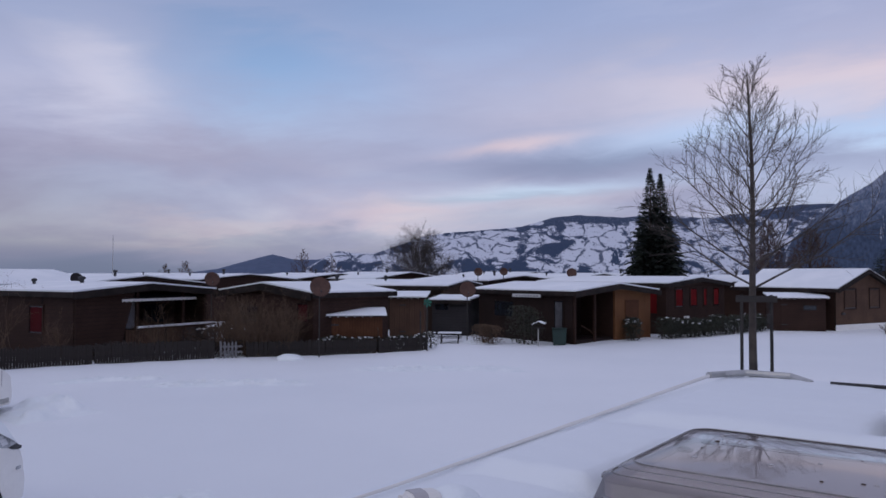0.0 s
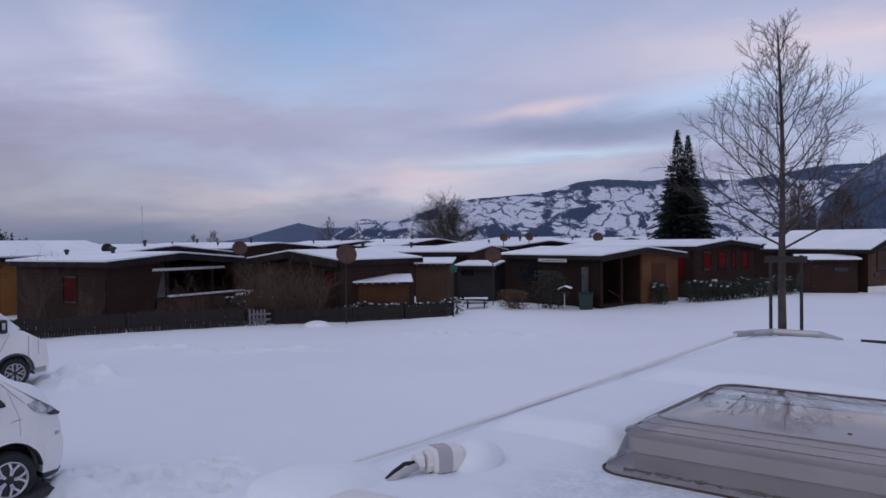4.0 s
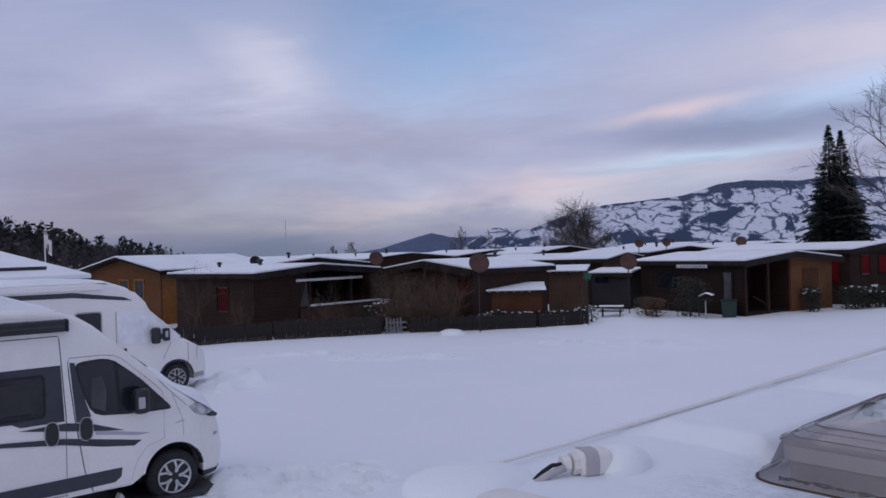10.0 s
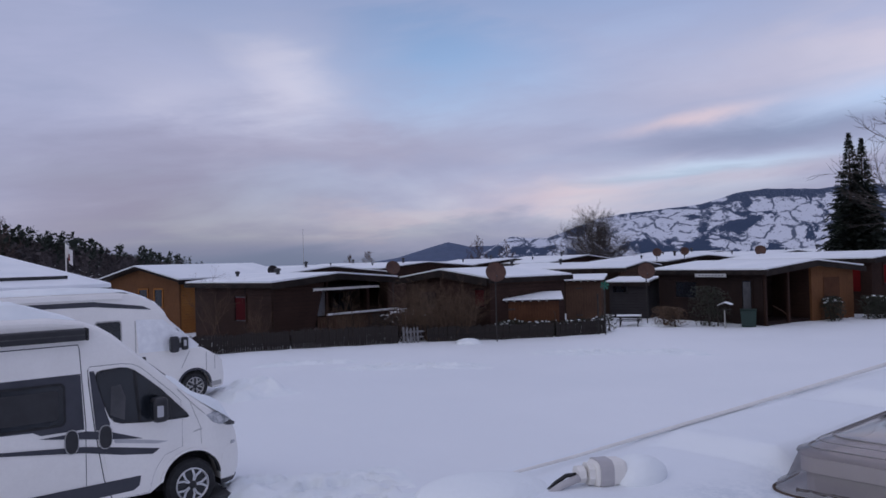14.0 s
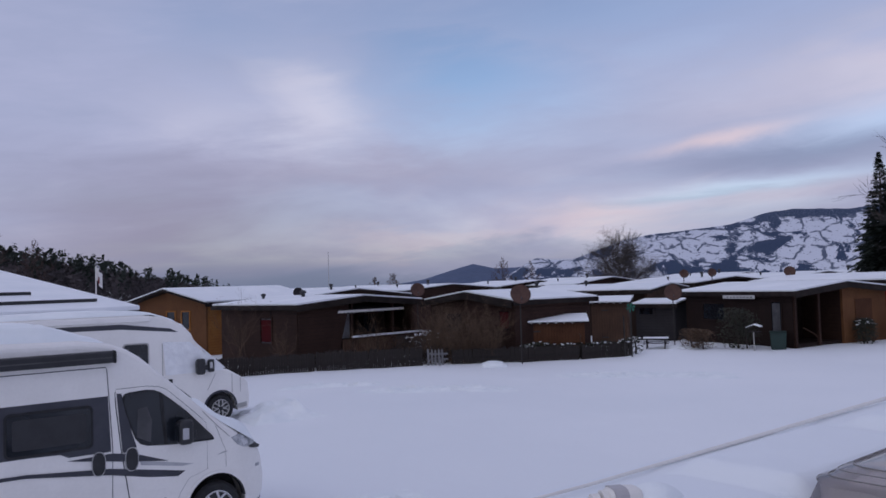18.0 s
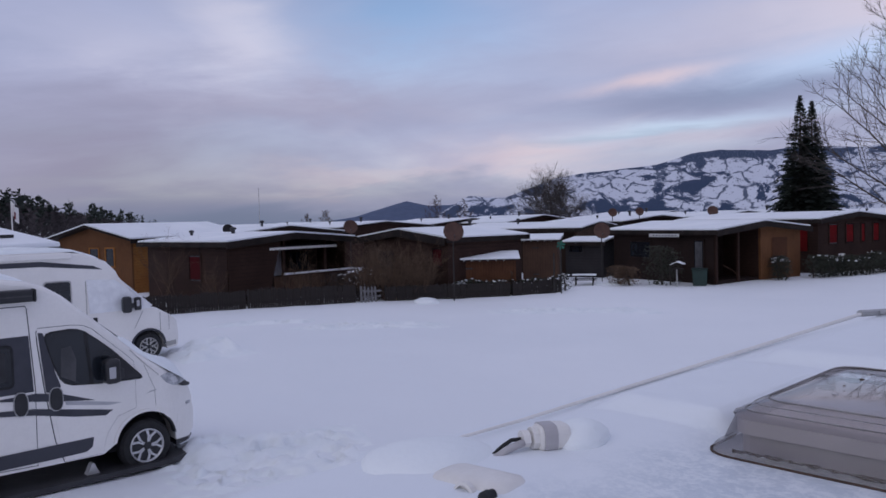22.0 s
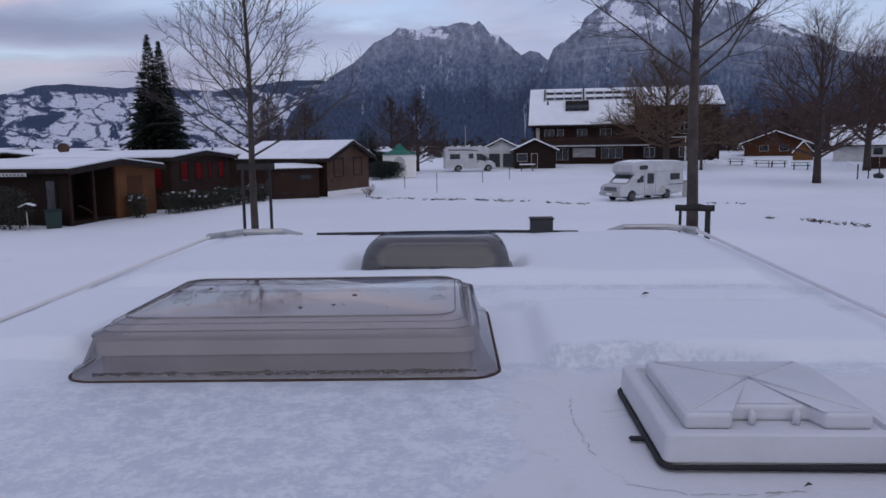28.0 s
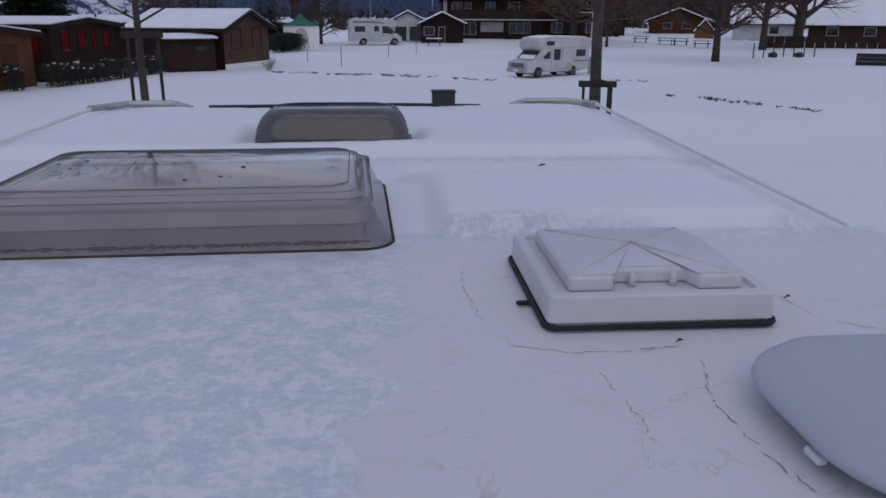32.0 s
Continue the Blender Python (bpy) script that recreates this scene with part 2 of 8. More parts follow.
def mountain_material(name, forest, snow, amount, scale, stretch=(1, 1, 1), low=None, line=0.0):
    """Snowfields broken by woods and rock; the woods thicken downwards where low is given."""
    m, n, b, co = base_net(name)
    mp = n.add("ShaderNodeMapping")
    mp.inputs["Scale"].default_value = stretch
    n.link(co, mp.inputs[0])
    big = n.noise(mp.outputs[0], scale, 6.0, 0.62, distortion=0.6)
    fine = n.noise(mp.outputs[0], scale * 7, 5.0, 0.7)
    mask = n.math("ADD", big, n.math("MULTIPLY", n.math("SUBTRACT", fine, 0.5), 0.35))
    if low:
        sep = n.add("ShaderNodeSeparateXYZ")
        n.link(co, sep.inputs[0])
        mask = n.math("ADD", mask, n.math("MULTIPLY", n.math("SUBTRACT", smooth(n, sep.outputs[2], low[0], low[1]), 0.5), line))
    field = smooth(n, mask, amount - 0.025, amount + 0.025)
    wood = n.mix(fine, tuple(v * 0.6 for v in forest), tuple(v * 1.5 for v in forest))
    n.link(n.mix(field, wood, snow), b.inputs["Base Color"])
    b.inputs["Roughness"].default_value = 0.9
    b.inputs["Specular IOR Level"].default_value = 0.05
    return m


def face_on(n, co, reach, tall):
    """Texture space for a far slope: metres along the bearing, and the height."""
    sep = n.add("ShaderNodeSeparateXYZ")
    n.link(co, sep.inputs[0])
    both = n.add("ShaderNodeCombineXYZ")
    n.link(n.math("MULTIPLY", n.math("ARCTAN2", sep.outputs[0], sep.outputs[1]), reach), both.inputs[0])
    n.link(n.math("MULTIPLY", sep.outputs[2], tall), both.inputs[2])
    return both.outputs[0]


def pasture_material(name, forest, snow):
    """Snowy meadows cut by hedgerows and gullies, with woods along the crest and at the foot."""
    m, n, b, co = base_net(name)
    vec = face_on(n, co, 3200.0, 1.5)
    fine = n.noise(vec, 0.16, 6.0, 0.7)
    wob = n.add("ShaderNodeTexNoise", Scale=0.016, Detail=5.0)
    n.link(vec, wob.inputs["Vector"])
    bend = n.add("ShaderNodeVectorMath")
    bend.operation = "MULTIPLY_ADD"
    n.link(wob.outputs[1], bend.inputs[0])
    bend.inputs[1].default_value = (70, 70, 70)
    n.link(vec, bend.inputs[2])

    def hedges(scale, wide):
        cell = n.add("ShaderNodeTexVoronoi", Scale=scale)
        cell.feature = "DISTANCE_TO_EDGE"
        n.link(bend.outputs[0], cell.inputs["Vector"])
        d = n.math("ADD", cell.outputs["Distance"], n.math("MULTIPLY", n.math("SUBTRACT", fine, 0.5), 0.12))
        return n.math("SUBTRACT", 1.0, smooth(n, d, wide * 0.4, wide))
    gap = smooth(n, n.noise(vec, 0.02, 4.0, 0.6), 0.42, 0.52)
    gap2 = smooth(n, n.noise(vec, 0.03, 4.0, 0.6), 0.55, 0.62)
    line = n.math("MAXIMUM", n.math("MULTIPLY", hedges(0.0115, 0.075), gap), n.math("MULTIPLY", hedges(0.024, 0.06), gap2))
    sep = n.add("ShaderNodeSeparateXYZ")
    n.link(co, sep.inputs[0])
    z = sep.outputs[2]
    big = n.noise(vec, 0.0085, 6.0, 0.62, distortion=0.7)
    mask = n.math("ADD", big, n.math("MULTIPLY", n.math("SUBTRACT", fine, 0.5), 0.28))
    mask = n.math("ADD", mask, n.math("MULTIPLY", smooth(n, z, 185.0, 255.0), 0.12))
    mask = n.math("ADD", mask, n.math("MULTIPLY", smooth(n, z, 75.0, 25.0), 0.06))
    wood = n.math("MAXIMUM", smooth(n, mask, 0.535, 0.57), n.math("MULTIPLY", line, 0.9), clamp=True)
    # single trees dotted over the meadows
    dots = n.math("MULTIPLY", smooth(n, n.noise(vec, 0.11, 2.0, 0.5), 0.66, 0.70), 0.8)
    wood = n.math("MAXIMUM", wood, dots)
    frosted = n.math("MULTIPLY", smooth(n, fine, 0.45, 0.7), smooth(n, z, 150.0, 260.0))
    trees = n.mix(n.math("MULTIPLY", frosted, 0.35), n.mix(fine, tuple(v * 0.6 for v in forest), tuple(v * 1.7 for v in forest)), (0.34, 0.37, 0.45))
    n.link(n.mix(wood, n.mix(fine, snow, tuple(v * 0.80 for v in snow)), trees), b.inputs["Base Color"])
    b.inputs["Roughness"].default_value = 0.9
    b.inputs["Specular IOR Level"].default_value = 0.05
    return m


def alp_material(name, forest, rock, snow, z0, z1, amount, layers=0.0):
    """Dark woods below, thinning into snow-dusted grey rock, with bright gullies, ledges and summit snow."""
    m, n, b, co = base_net(name)
    sep = n.add("ShaderNodeSeparateXYZ")
    n.link(co, sep.inputs[0])
    z = sep.outputs[2]
    tall = face_on(n, co, 2500.0, 0.62)
    broad = n.noise(tall, 0.009, 6.0, 0.62, distortion=0.5)
    fine = n.noise(tall, 0.11, 7.0, 0.72)
    crag = n.noise(tall, 0.05, 8.0, 0.75, distortion=0.35)
    height = n.math("ADD", z, n.math("ADD", n.math("MULTIPLY", n.math("SUBTRACT", broad, 0.5), 230.0), n.math("MULTIPLY", n.math("SUBTRACT", crag, 0.5), 90.0)))
    woods_ = n.mix(smooth(n, fine, 0.3, 0.7), tuple(v * 0.65 for v in forest), tuple(v * 1.4 for v in forest))
    # woods whitened by snow higher up
    dusted = n.mix(smooth(n, n.math("ADD", n.math("MULTIPLY", fine, 0.6), n.math("MULTIPLY", crag, 0.4)), 0.42, 0.62), tuple(v * 1.8 for v in forest), rock)
    col = n.mix(n.math("MULTIPLY", smooth(n, height, z0 * 0.55, z0), 0.75), woods_, dusted)
    rocky = n.mix(smooth(n, crag, 0.36, 0.64), tuple(v * 0.68 for v in rock), tuple(v * 1.22 for v in rock))
    col = n.mix(smooth(n, height, z0, z1), col, rocky)
    if layers:
        strata = n.noise(face_on(n, co, 380.0, 1.0), 0.022, 6.0, 0.65, distortion=0.6)
        ledge = n.math("MULTIPLY", smooth(n, strata, 0.53, 0.60), smooth(n, height, z0 * 0.7, z1))
        col = n.mix(n.math("MULTIPLY", ledge, layers), col, tuple(v * 0.86 for v in snow))
    geo = n.add("ShaderNodeNewGeometry")
    nz = n.add("ShaderNodeSeparateXYZ")
    n.link(geo.outputs["Normal"], nz.inputs[0])
    lying = n.math("ADD", broad, n.math("MULTIPLY", n.math("SUBTRACT", nz.outputs[2], 0.8), 0.25))
    lying = n.math("ADD", lying, n.math("MULTIPLY", n.math("SUBTRACT", crag, 0.5), 0.5))
    high = n.math("MULTIPLY", n.math("SUBTRACT", smooth(n, z, z0, z1 * 1.15), 0.75), 0.42)
    col = n.mix(smooth(n, n.math("ADD", lying, high), amount, amount + 0.07), col, snow)
    gully = n.noise(face_on(n, co, 2500.0, 0.2), 0.016, 6.0, 0.6, distortion=0.25)
    run = n.math("SUBTRACT", 1.0, smooth(n, n.math("ABSOLUTE", n.math("SUBTRACT", gully, 0.5)), 0.0, 0.010))
    run = n.math("MULTIPLY", run, smooth(n, n.noise(tall, 0.012, 4.0, 0.6), 0.54, 0.62))
    col = n.mix(n.math("MULTIPLY", run, 0.6), col, snow)
    n.link(col, b.inputs["Base Color"])
    b.inputs["Roughness"].default_value = 0.9
    b.inputs["Specular IOR Level"].default_value = 0.05
    return m


M = {}
M["snow"] = snow_material("snow_field", big=0.05, mid=1.6, bump=0.7)
M["snow_roof"] = snow_material("snow_settled", (0.80, 0.84, 0.855), (0.88, 0.905, 0.91), big=1.2, mid=9.0, bump=0.3)
M["snow_far"] = snow_material("snow_on_roofs", (0.81, 0.835, 0.86), (0.885, 0.90, 0.915), 0.5, 3.0, 0.2)
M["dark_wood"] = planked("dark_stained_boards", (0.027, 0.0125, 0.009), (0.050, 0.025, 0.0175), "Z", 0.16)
# plain black boards, and the painted shade at the back of porch recesses
M["black_wood"] = planked("black_and_shaded_boards", (0.014, 0.007, 0.0055), (0.027, 0.014, 0.0105), "Z", 0.16)
M["brown_wood"] = planked("brown_boards", (0.066, 0.036, 0.024), (0.108, 0.060, 0.038), "X", 0.13)
M["grey_wood"] = planked("weathered_grey_boards", (0.026, 0.023, 0.025), (0.044, 0.040, 0.041), "Z", 0.15)
M["orange_wood"] = planked("honey_larch_boards", (0.26, 0.098, 0.024), (0.40, 0.17, 0.045), "Z", 0.14)
M["shed_wood"] = planked("reddish_boards", (0.068, 0.026, 0.012), (0.115, 0.047, 0.021), "X", 0.12)
M["fascia"] = surface("dark_fascia", (0.016, 0.012, 0.011), (0.03, 0.023, 0.02), 2, 30, 0.7)
M["fascia"].node_tree.nodes["Principled BSDF"].inputs["Specular IOR Level"].default_value = 0.12
# plank grooves serve as folds, their shade put into the cloth colour
M["red_cloth"] = planked("red_curtain_cloth", (0.045, 0.002, 0.004), (0.09, 0.004, 0.007), "X", 0.11, 0.9)
M["bright_red"] = planked("bright_red_cloth", (0.10, 0.003, 0.004), (0.24, 0.008, 0.009), "X", 0.16, 0.9)
M["white_paint"] = surface("white_paint", (0.83, 0.805, 0.77), (0.89, 0.865, 0.83), 1.5, 25, 0.35, 0.03, coat=0.4)
M["gel_white"] = surface("white_gelcoat", (0.72, 0.72, 0.74), (0.80, 0.80, 0.82), 3.0, 60, 0.30, 0.05, coat=0.3)
M["hatch_white"] = surface("dulled_white_plastic", (0.60, 0.605, 0.63), (0.69, 0.69, 0.715), 3.0, 60, 0.45, 0.05)
M["cover_white"] = surface("bluish_white_plastic", (0.44, 0.475, 0.53), (0.52, 0.55, 0.60), 2.0, 60, 0.4, 0.05)
M["cream_plastic"] = surface("aged_cream_plastic", (0.76, 0.73, 0.69), (0.83, 0.80, 0.76), 8, 80, 0.45, 0.05)
M["black_rubber"] = surface("black_rubber", (0.012, 0.012, 0.014), (0.022, 0.022, 0.024), 12, 120, 0.75, 0.3)
M["black_plastic"] = surface("black_plastic", (0.014, 0.014, 0.017), (0.024, 0.024, 0.028), 5, 80, 0.45, 0.08)
M["grey_metal"] = surface("dull_aluminium", (0.42, 0.42, 0.42), (0.55, 0.54, 0.53), 6, 70, 0.4, 0.05, metal=0.8)
M["rust"] = surface("rust_brown_metal", (0.062, 0.028, 0.020), (0.092, 0.041, 0.029), 7, 60, 0.7, 0.1)
M["bark"] = surface("grey_brown_bark", (0.043, 0.034, 0.030), (0.085, 0.068, 0.058), 7, 60, 0.9, 0.5)
M["bark_dark"] = surface("dark_bark", (0.035, 0.025, 0.022), (0.06, 0.045, 0.04), 5, 50, 0.9, 0.4)
M["twig_red"] = surface("russet_twigs", (0.050, 0.030, 0.026), (0.085, 0.050, 0.041), 3, 40, 0.9, 0.2)
M["twig_tan"] = surface("tan_dry_stems", (0.085, 0.052, 0.032), (0.140, 0.088, 0.055), 3, 40, 0.9, 0.2)
M["fence_wood"] = surface("blackened_fence_wood", (0.013, 0.009, 0.008), (0.025, 0.018, 0.015), 5, 60, 0.85, 0.3)
M["pale_picket"] = surface("greyed_picket_paint", (0.12, 0.115, 0.12), (0.20, 0.195, 0.20), 5, 60, 0.8, 0.2)
# haze is put into this greyed branch colour for the far wood
M["bare_wood"] = surface("hazy_bare_branches", (0.040, 0.033, 0.036), (0.075, 0.062, 0.064), 0.15, 3, 0.9, 0.2)
M["stake"] = surface("dark_wooden_stake", (0.020, 0.017, 0.016), (0.036, 0.031, 0.028), 5, 60, 0.85, 0.3)
M["needles"] = surface("dark_conifer_needles", (0.010, 0.017, 0.013), (0.024, 0.036, 0.024), 1.2, 20, 0.85, 0.2)
M["hedge_leaf"] = surface("dark_hedge_leaves", (0.020, 0.024, 0.016), (0.045, 0.048, 0.03), 3, 30, 0.8, 0.3)
M["window_dark"] = surface("dark_glass", (0.010, 0.012, 0.016), (0.018, 0.022, 0.028), 2, 8, 0.08, 0.0)
M["dull_glass"] = surface("dim_old_glass", (0.012, 0.013, 0.016), (0.022, 0.024, 0.028), 2, 8, 0.35, 0.0)
M["smoked"] = clear_sheet("smoked_acrylic", (0.80, 0.77, 0.775), 0.03, 1.5, 0.10, (0.62, 0.59, 0.60))
M["smoked_dark"] = clear_sheet("dark_smoked_acrylic", (0.42, 0.40, 0.375), 0.04, 1.9, 0.16, (0.34, 0.32, 0.30))
M["lid_edge"] = surface("dark_acrylic_edge", (0.20, 0.19, 0.185), (0.30, 0.285, 0.28), 8, 60, 0.2, 0.0)
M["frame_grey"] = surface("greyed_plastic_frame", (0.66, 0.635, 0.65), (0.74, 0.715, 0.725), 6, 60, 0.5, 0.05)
# darker copy of the frame plastic, shade put in; also serves grey parts
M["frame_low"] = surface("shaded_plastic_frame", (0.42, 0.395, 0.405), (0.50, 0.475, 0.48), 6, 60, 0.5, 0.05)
M["blind"] = surface("grey_beige_blind", (0.80, 0.745, 0.735), (0.86, 0.805, 0.79), 3, 60, 0.75, 0.05)
M["grime"] = surface("dried_brown_grime", (0.34, 0.31, 0.295), (0.46, 0.43, 0.41), 30, 120, 0.9, 0.2)
M["litter"] = surface("rotten_leaf_litter", (0.05, 0.03, 0.022), (0.09, 0.055, 0.04), 20, 120, 0.9, 0.3)
M["smoked_lid"] = clear_sheet("smoked_acrylic_lid", (0.97, 0.945, 0.94), 0.012, 1.75, 0.12, (0.88, 0.82, 0.80))
M["grey_plastic"] = surface("grey_plastic", (0.36, 0.35, 0.335), (0.46, 0.45, 0.43), 5, 60, 0.5, 0.05)
M["van_dark"] = surface("dark_blue_grey_decal", (0.030, 0.032, 0.045), (0.045, 0.047, 0.062), 3, 40, 0.35, 0.0)
M["silver_foil"] = surface("crinkled_silver_foil", (0.84, 0.85, 0.87), (0.94, 0.95, 0.96), 5, 9, 0.35, 0.9, metal=0.15, depth=0.05)
M["lamp_glass"] = surface("clear_lamp_glass", (0.30, 0.31, 0.33), (0.55, 0.56, 0.58), 14, 60, 0.15, 0.1, coat=0.6)
M["grey_decal"] = surface("light_grey_decal", (0.42, 0.42, 0.44), (0.5, 0.5, 0.52), 3, 40, 0.4, 0.0)
M["cab_dark"] = surface("dim_cab_trim", (0.05, 0.05, 0.055), (0.09, 0.09, 0.095), 3, 30, 0.8, 0.0)
M["wall_grey"] = surface("pale_grey_render", (0.46, 0.46, 0.46), (0.58, 0.58, 0.57), 1.0, 20, 0.8, 0.1)
M["orange_wood2"] = planked("tan_boards", (0.17, 0.075, 0.03), (0.25, 0.115, 0.05), "Z", 0.2)
M["green_cloth"] = surface("green_tent_cloth", (0.008, 0.115, 0.08), (0.014, 0.155, 0.105), 1.5, 20, 0.7, 0.05)
M["alloy"] = surface("bright_alloy", (0.62, 0.62, 0.64), (0.74, 0.74, 0.76), 6, 70, 0.3, 0.02, metal=0.5)
M["tarmac"] = surface("wet_dark_tarmac", (0.022, 0.022, 0.026), (0.045, 0.045, 0.05), 2.5, 60, 0.6, 0.4)
# amber boards of F's gable half; on B they carry the gable's shade
M["amber_and_shaded_wood"] = planked("amber_and_shaded_boards", (0.115, 0.048, 0.020), (0.18, 0.080, 0.033), "X", 0.13)
M["off_white"] = surface("weathered_white_paint", (0.44, 0.445, 0.45), (0.56, 0.565, 0.57), 1.2, 20, 0.45, 0.05, coat=0.2)
M["bin_green"] = surface("dark_green_plastic", (0.004, 0.022, 0.018), (0.006, 0.032, 0.025), 2, 30, 0.6, 0.05)

# ---- building helpers ----


def part(name, bm, material, parent=None, label="", m=None, smooth_shade=False):
    """Links a bmesh as one mesh object, under a thing or a part where one is given."""
    mesh = bpy.data.meshes.new(name)
    if smooth_shade:
        for fc in bm.faces:
            fc.smooth = True
    bm.to_mesh(mesh)
    bm.free()
    if material is not None:
        for one in material if isinstance(material, (list, tuple)) else (material,):
            mesh.materials.append(one)
    ob = new(name, mesh)
    if parent is not None:
        ob.parent = parent
    if m is not None:
        ob.matrix_basis = m
    if label:
        ob["label"] = label
    return ob


def from_lists(verts, faces):
    bm = bmesh.new()
    vs = [bm.verts.new(v) for v in verts]
    for fc in faces:
        try:
            bm.faces.new([vs[i] for i in fc])
        except ValueError:
            pass
    bm.normal_update()
    return bm


def box(lo, hi, bevel=0.0, seg=1):
    bm = bmesh.new()
    bmesh.ops.create_cube(bm, size=1)
    c = [(a + b) / 2 for a, b in zip(lo, hi)]
    s = [abs(b - a) for a, b in zip(lo, hi)]
    bmesh.ops.transform(bm, matrix=Matrix.Translation(c) @ Matrix.Diagonal((*s, 1)), verts=bm.verts)
    if bevel:
        bmesh.ops.bevel(bm, geom=bm.edges[:], offset=bevel, segments=seg, affect="EDGES", profile=0.5)
    return bm


def prism(points, depth, axis="Y", at=0.0, bevel=0.0, seg=2):
    """A polygon of (a, b) pushed along an axis from at to at + depth. For Y, (a, b) are x and z; for X, y and z; for Z, x and y."""
    def place(a, b, d):
        return {"Y": (a, d, b), "X": (d, a, b), "Z": (a, b, d)}[axis]
    n = len(points)
    verts = [place(a, b, at) for a, b in points] + [place(a, b, at + depth) for a, b in points]
    faces = [list(range(n))[::-1], list(range(n, 2 * n))] + [[i, (i + 1) % n, n + (i + 1) % n, n + i] for i in range(n)]
    bm = from_lists(verts, faces)
    bmesh.ops.recalc_face_normals(bm, faces=bm.faces)
    if bevel:
        bmesh.ops.bevel(bm, geom=bm.edges[:], offset=bevel, segments=seg, affect="EDGES", profile=0.5)
    return bm


def tube(bm, points, radii, sides=6):
    """A tapering tube through points, added to bm."""
    rings = []
    for i, p in enumerate(points):
        a, b = points[max(i - 1, 0)], points[min(i + 1, len(points) - 1)]
        d = Vector(b) - Vector(a)
        d = d.normalized() if d.length > 1e-9 else Vector((0, 0, 1))
        u = d.cross(Vector((0.31, 0.17, 0.93)))
        if u.length < 0.05:
            u = d.cross(Vector((1, 0, 0)))
        u.normalize()
        w = d.cross(u)
        r = radii[i]
        rings.append([bm.verts.new(Vector(p) + (u * math.cos(k * 2 * math.pi / sides) + w * math.sin(k * 2 * math.pi / sides)) * r) for k in range(sides)])
    for a, b in zip(rings, rings[1:]):
        for k in range(sides):
            bm.faces.new((a[k], a[(k + 1) % sides], b[(k + 1) % sides], b[k]))
    if sides >= 3:
        bm.faces.new(rings[0][::-1])
        bm.faces.new(rings[-1])


def rod(points, radius, sides=8):
    bm = bmesh.new()
    tube(bm, points, [radius] * len(points), sides)
    return bm


def lathe(profile, sides=20, arc=2 * math.pi):
    """A profile of (r, z) turned round z."""
    verts, faces = [], []
    for r, z in profile:
        verts += [(r * math.cos(k * arc / sides), r * math.sin(k * arc / sides), z) for k in range(sides)]
    for i in range(len(profile) - 1):
        faces += [[i * sides + k, i * sides + (k + 1) % sides, (i + 1) * sides + (k + 1) % sides, (i + 1) * sides + k] for k in range(sides)]
    faces += [list(range(sides))[::-1], [(len(profile) - 1) * sides + k for k in range(sides)]]
    return from_lists(verts, faces)


def rounded_rect(w, d, r, seg=5):
    pts = []
    for cx, cy, a0 in ((w / 2 - r, d / 2 - r, 0), (-w / 2 + r, d / 2 - r, 90), (-w / 2 + r, -d / 2 + r, 180), (w / 2 - r, -d / 2 + r, 270)):
        pts += [(cx + r * math.cos(radians(a0 + 90 * k / seg)), cy + r * math.sin(radians(a0 + 90 * k / seg))) for k in range(seg + 1)]
    return pts


def loft(rings, cap_low=True, cap_high=True):
    """Joins rings of equal count with faces."""
    n = len(rings[0])
    verts = [v for ring in rings for v in ring]
    faces = []
    for i in range(len(rings) - 1):
        faces += [[i * n + k, i * n + (k + 1) % n, (i + 1) * n + (k + 1) % n, (i + 1) * n + k] for k in range(n)]
    if cap_low:
        faces.append(list(range(n))[::-1])
    if cap_high:
        faces.append([(len(rings) - 1) * n + k for k in range(n)])
    return from_lists(verts, faces)


def thing(name, m, label, category, group="", kind=""):
    ob = new(name)
    ob.empty_display_size = 0.2
    ob.matrix_basis = m
    return tagged(ob, label, category, group, kind)


def polar(az, d, z=0.0):
    return Vector((d * math.sin(radians(az)), d * math.cos(radians(az)), z))


def heading(az, d, turn, z=None):
    """A pose on the ground at a bearing and distance, with local x towards the bearing turn."""
    p = polar(az, d)
    return pose(p.x, p.y, ground_z(p.x, p.y) if z is None else z, 0, 0, 90 - turn)


def step(v, lo, hi):
    v = min(max((v - lo) / (hi - lo), 0.0), 1.0)
    return v * v * (3 - 2 * v)


# ---- ground ----


def ground_z(x, y):
    r, az = math.hypot(x, y), math.degrees(math.atan2(x, y))
    rise = (0.011 + 0.009 * step(az, 50, 57)) * max(0.0, min(r, 150.0) - 80.0) * step(az, 20, 34) * (1 - step(az, 120, 150))
    rise += 0.5 * math.exp(-((r - 71) / 6) ** 2 - ((az - 33) / 4) ** 2) - 0.2 * math.exp(-((r - 48) / 7) ** 2 - ((az - 50) / 7) ** 2)
    hill = 9.5 * step(r, 130, 330) * step(-az, 26, 43) * (1 - step(-az, 95, 130))
    wave = 0.10 * noise.noise((x * 0.11, y * 0.11, 3.0)) + 0.03 * noise.noise((x * 0.5, y * 0.5, 8.0)) + 0.022 * noise.noise((x * 1.3, y * 1.3, 5.0))
    return rise + hill + wave * step(r, 4, 14) * (1 - step(r, 90, 200))


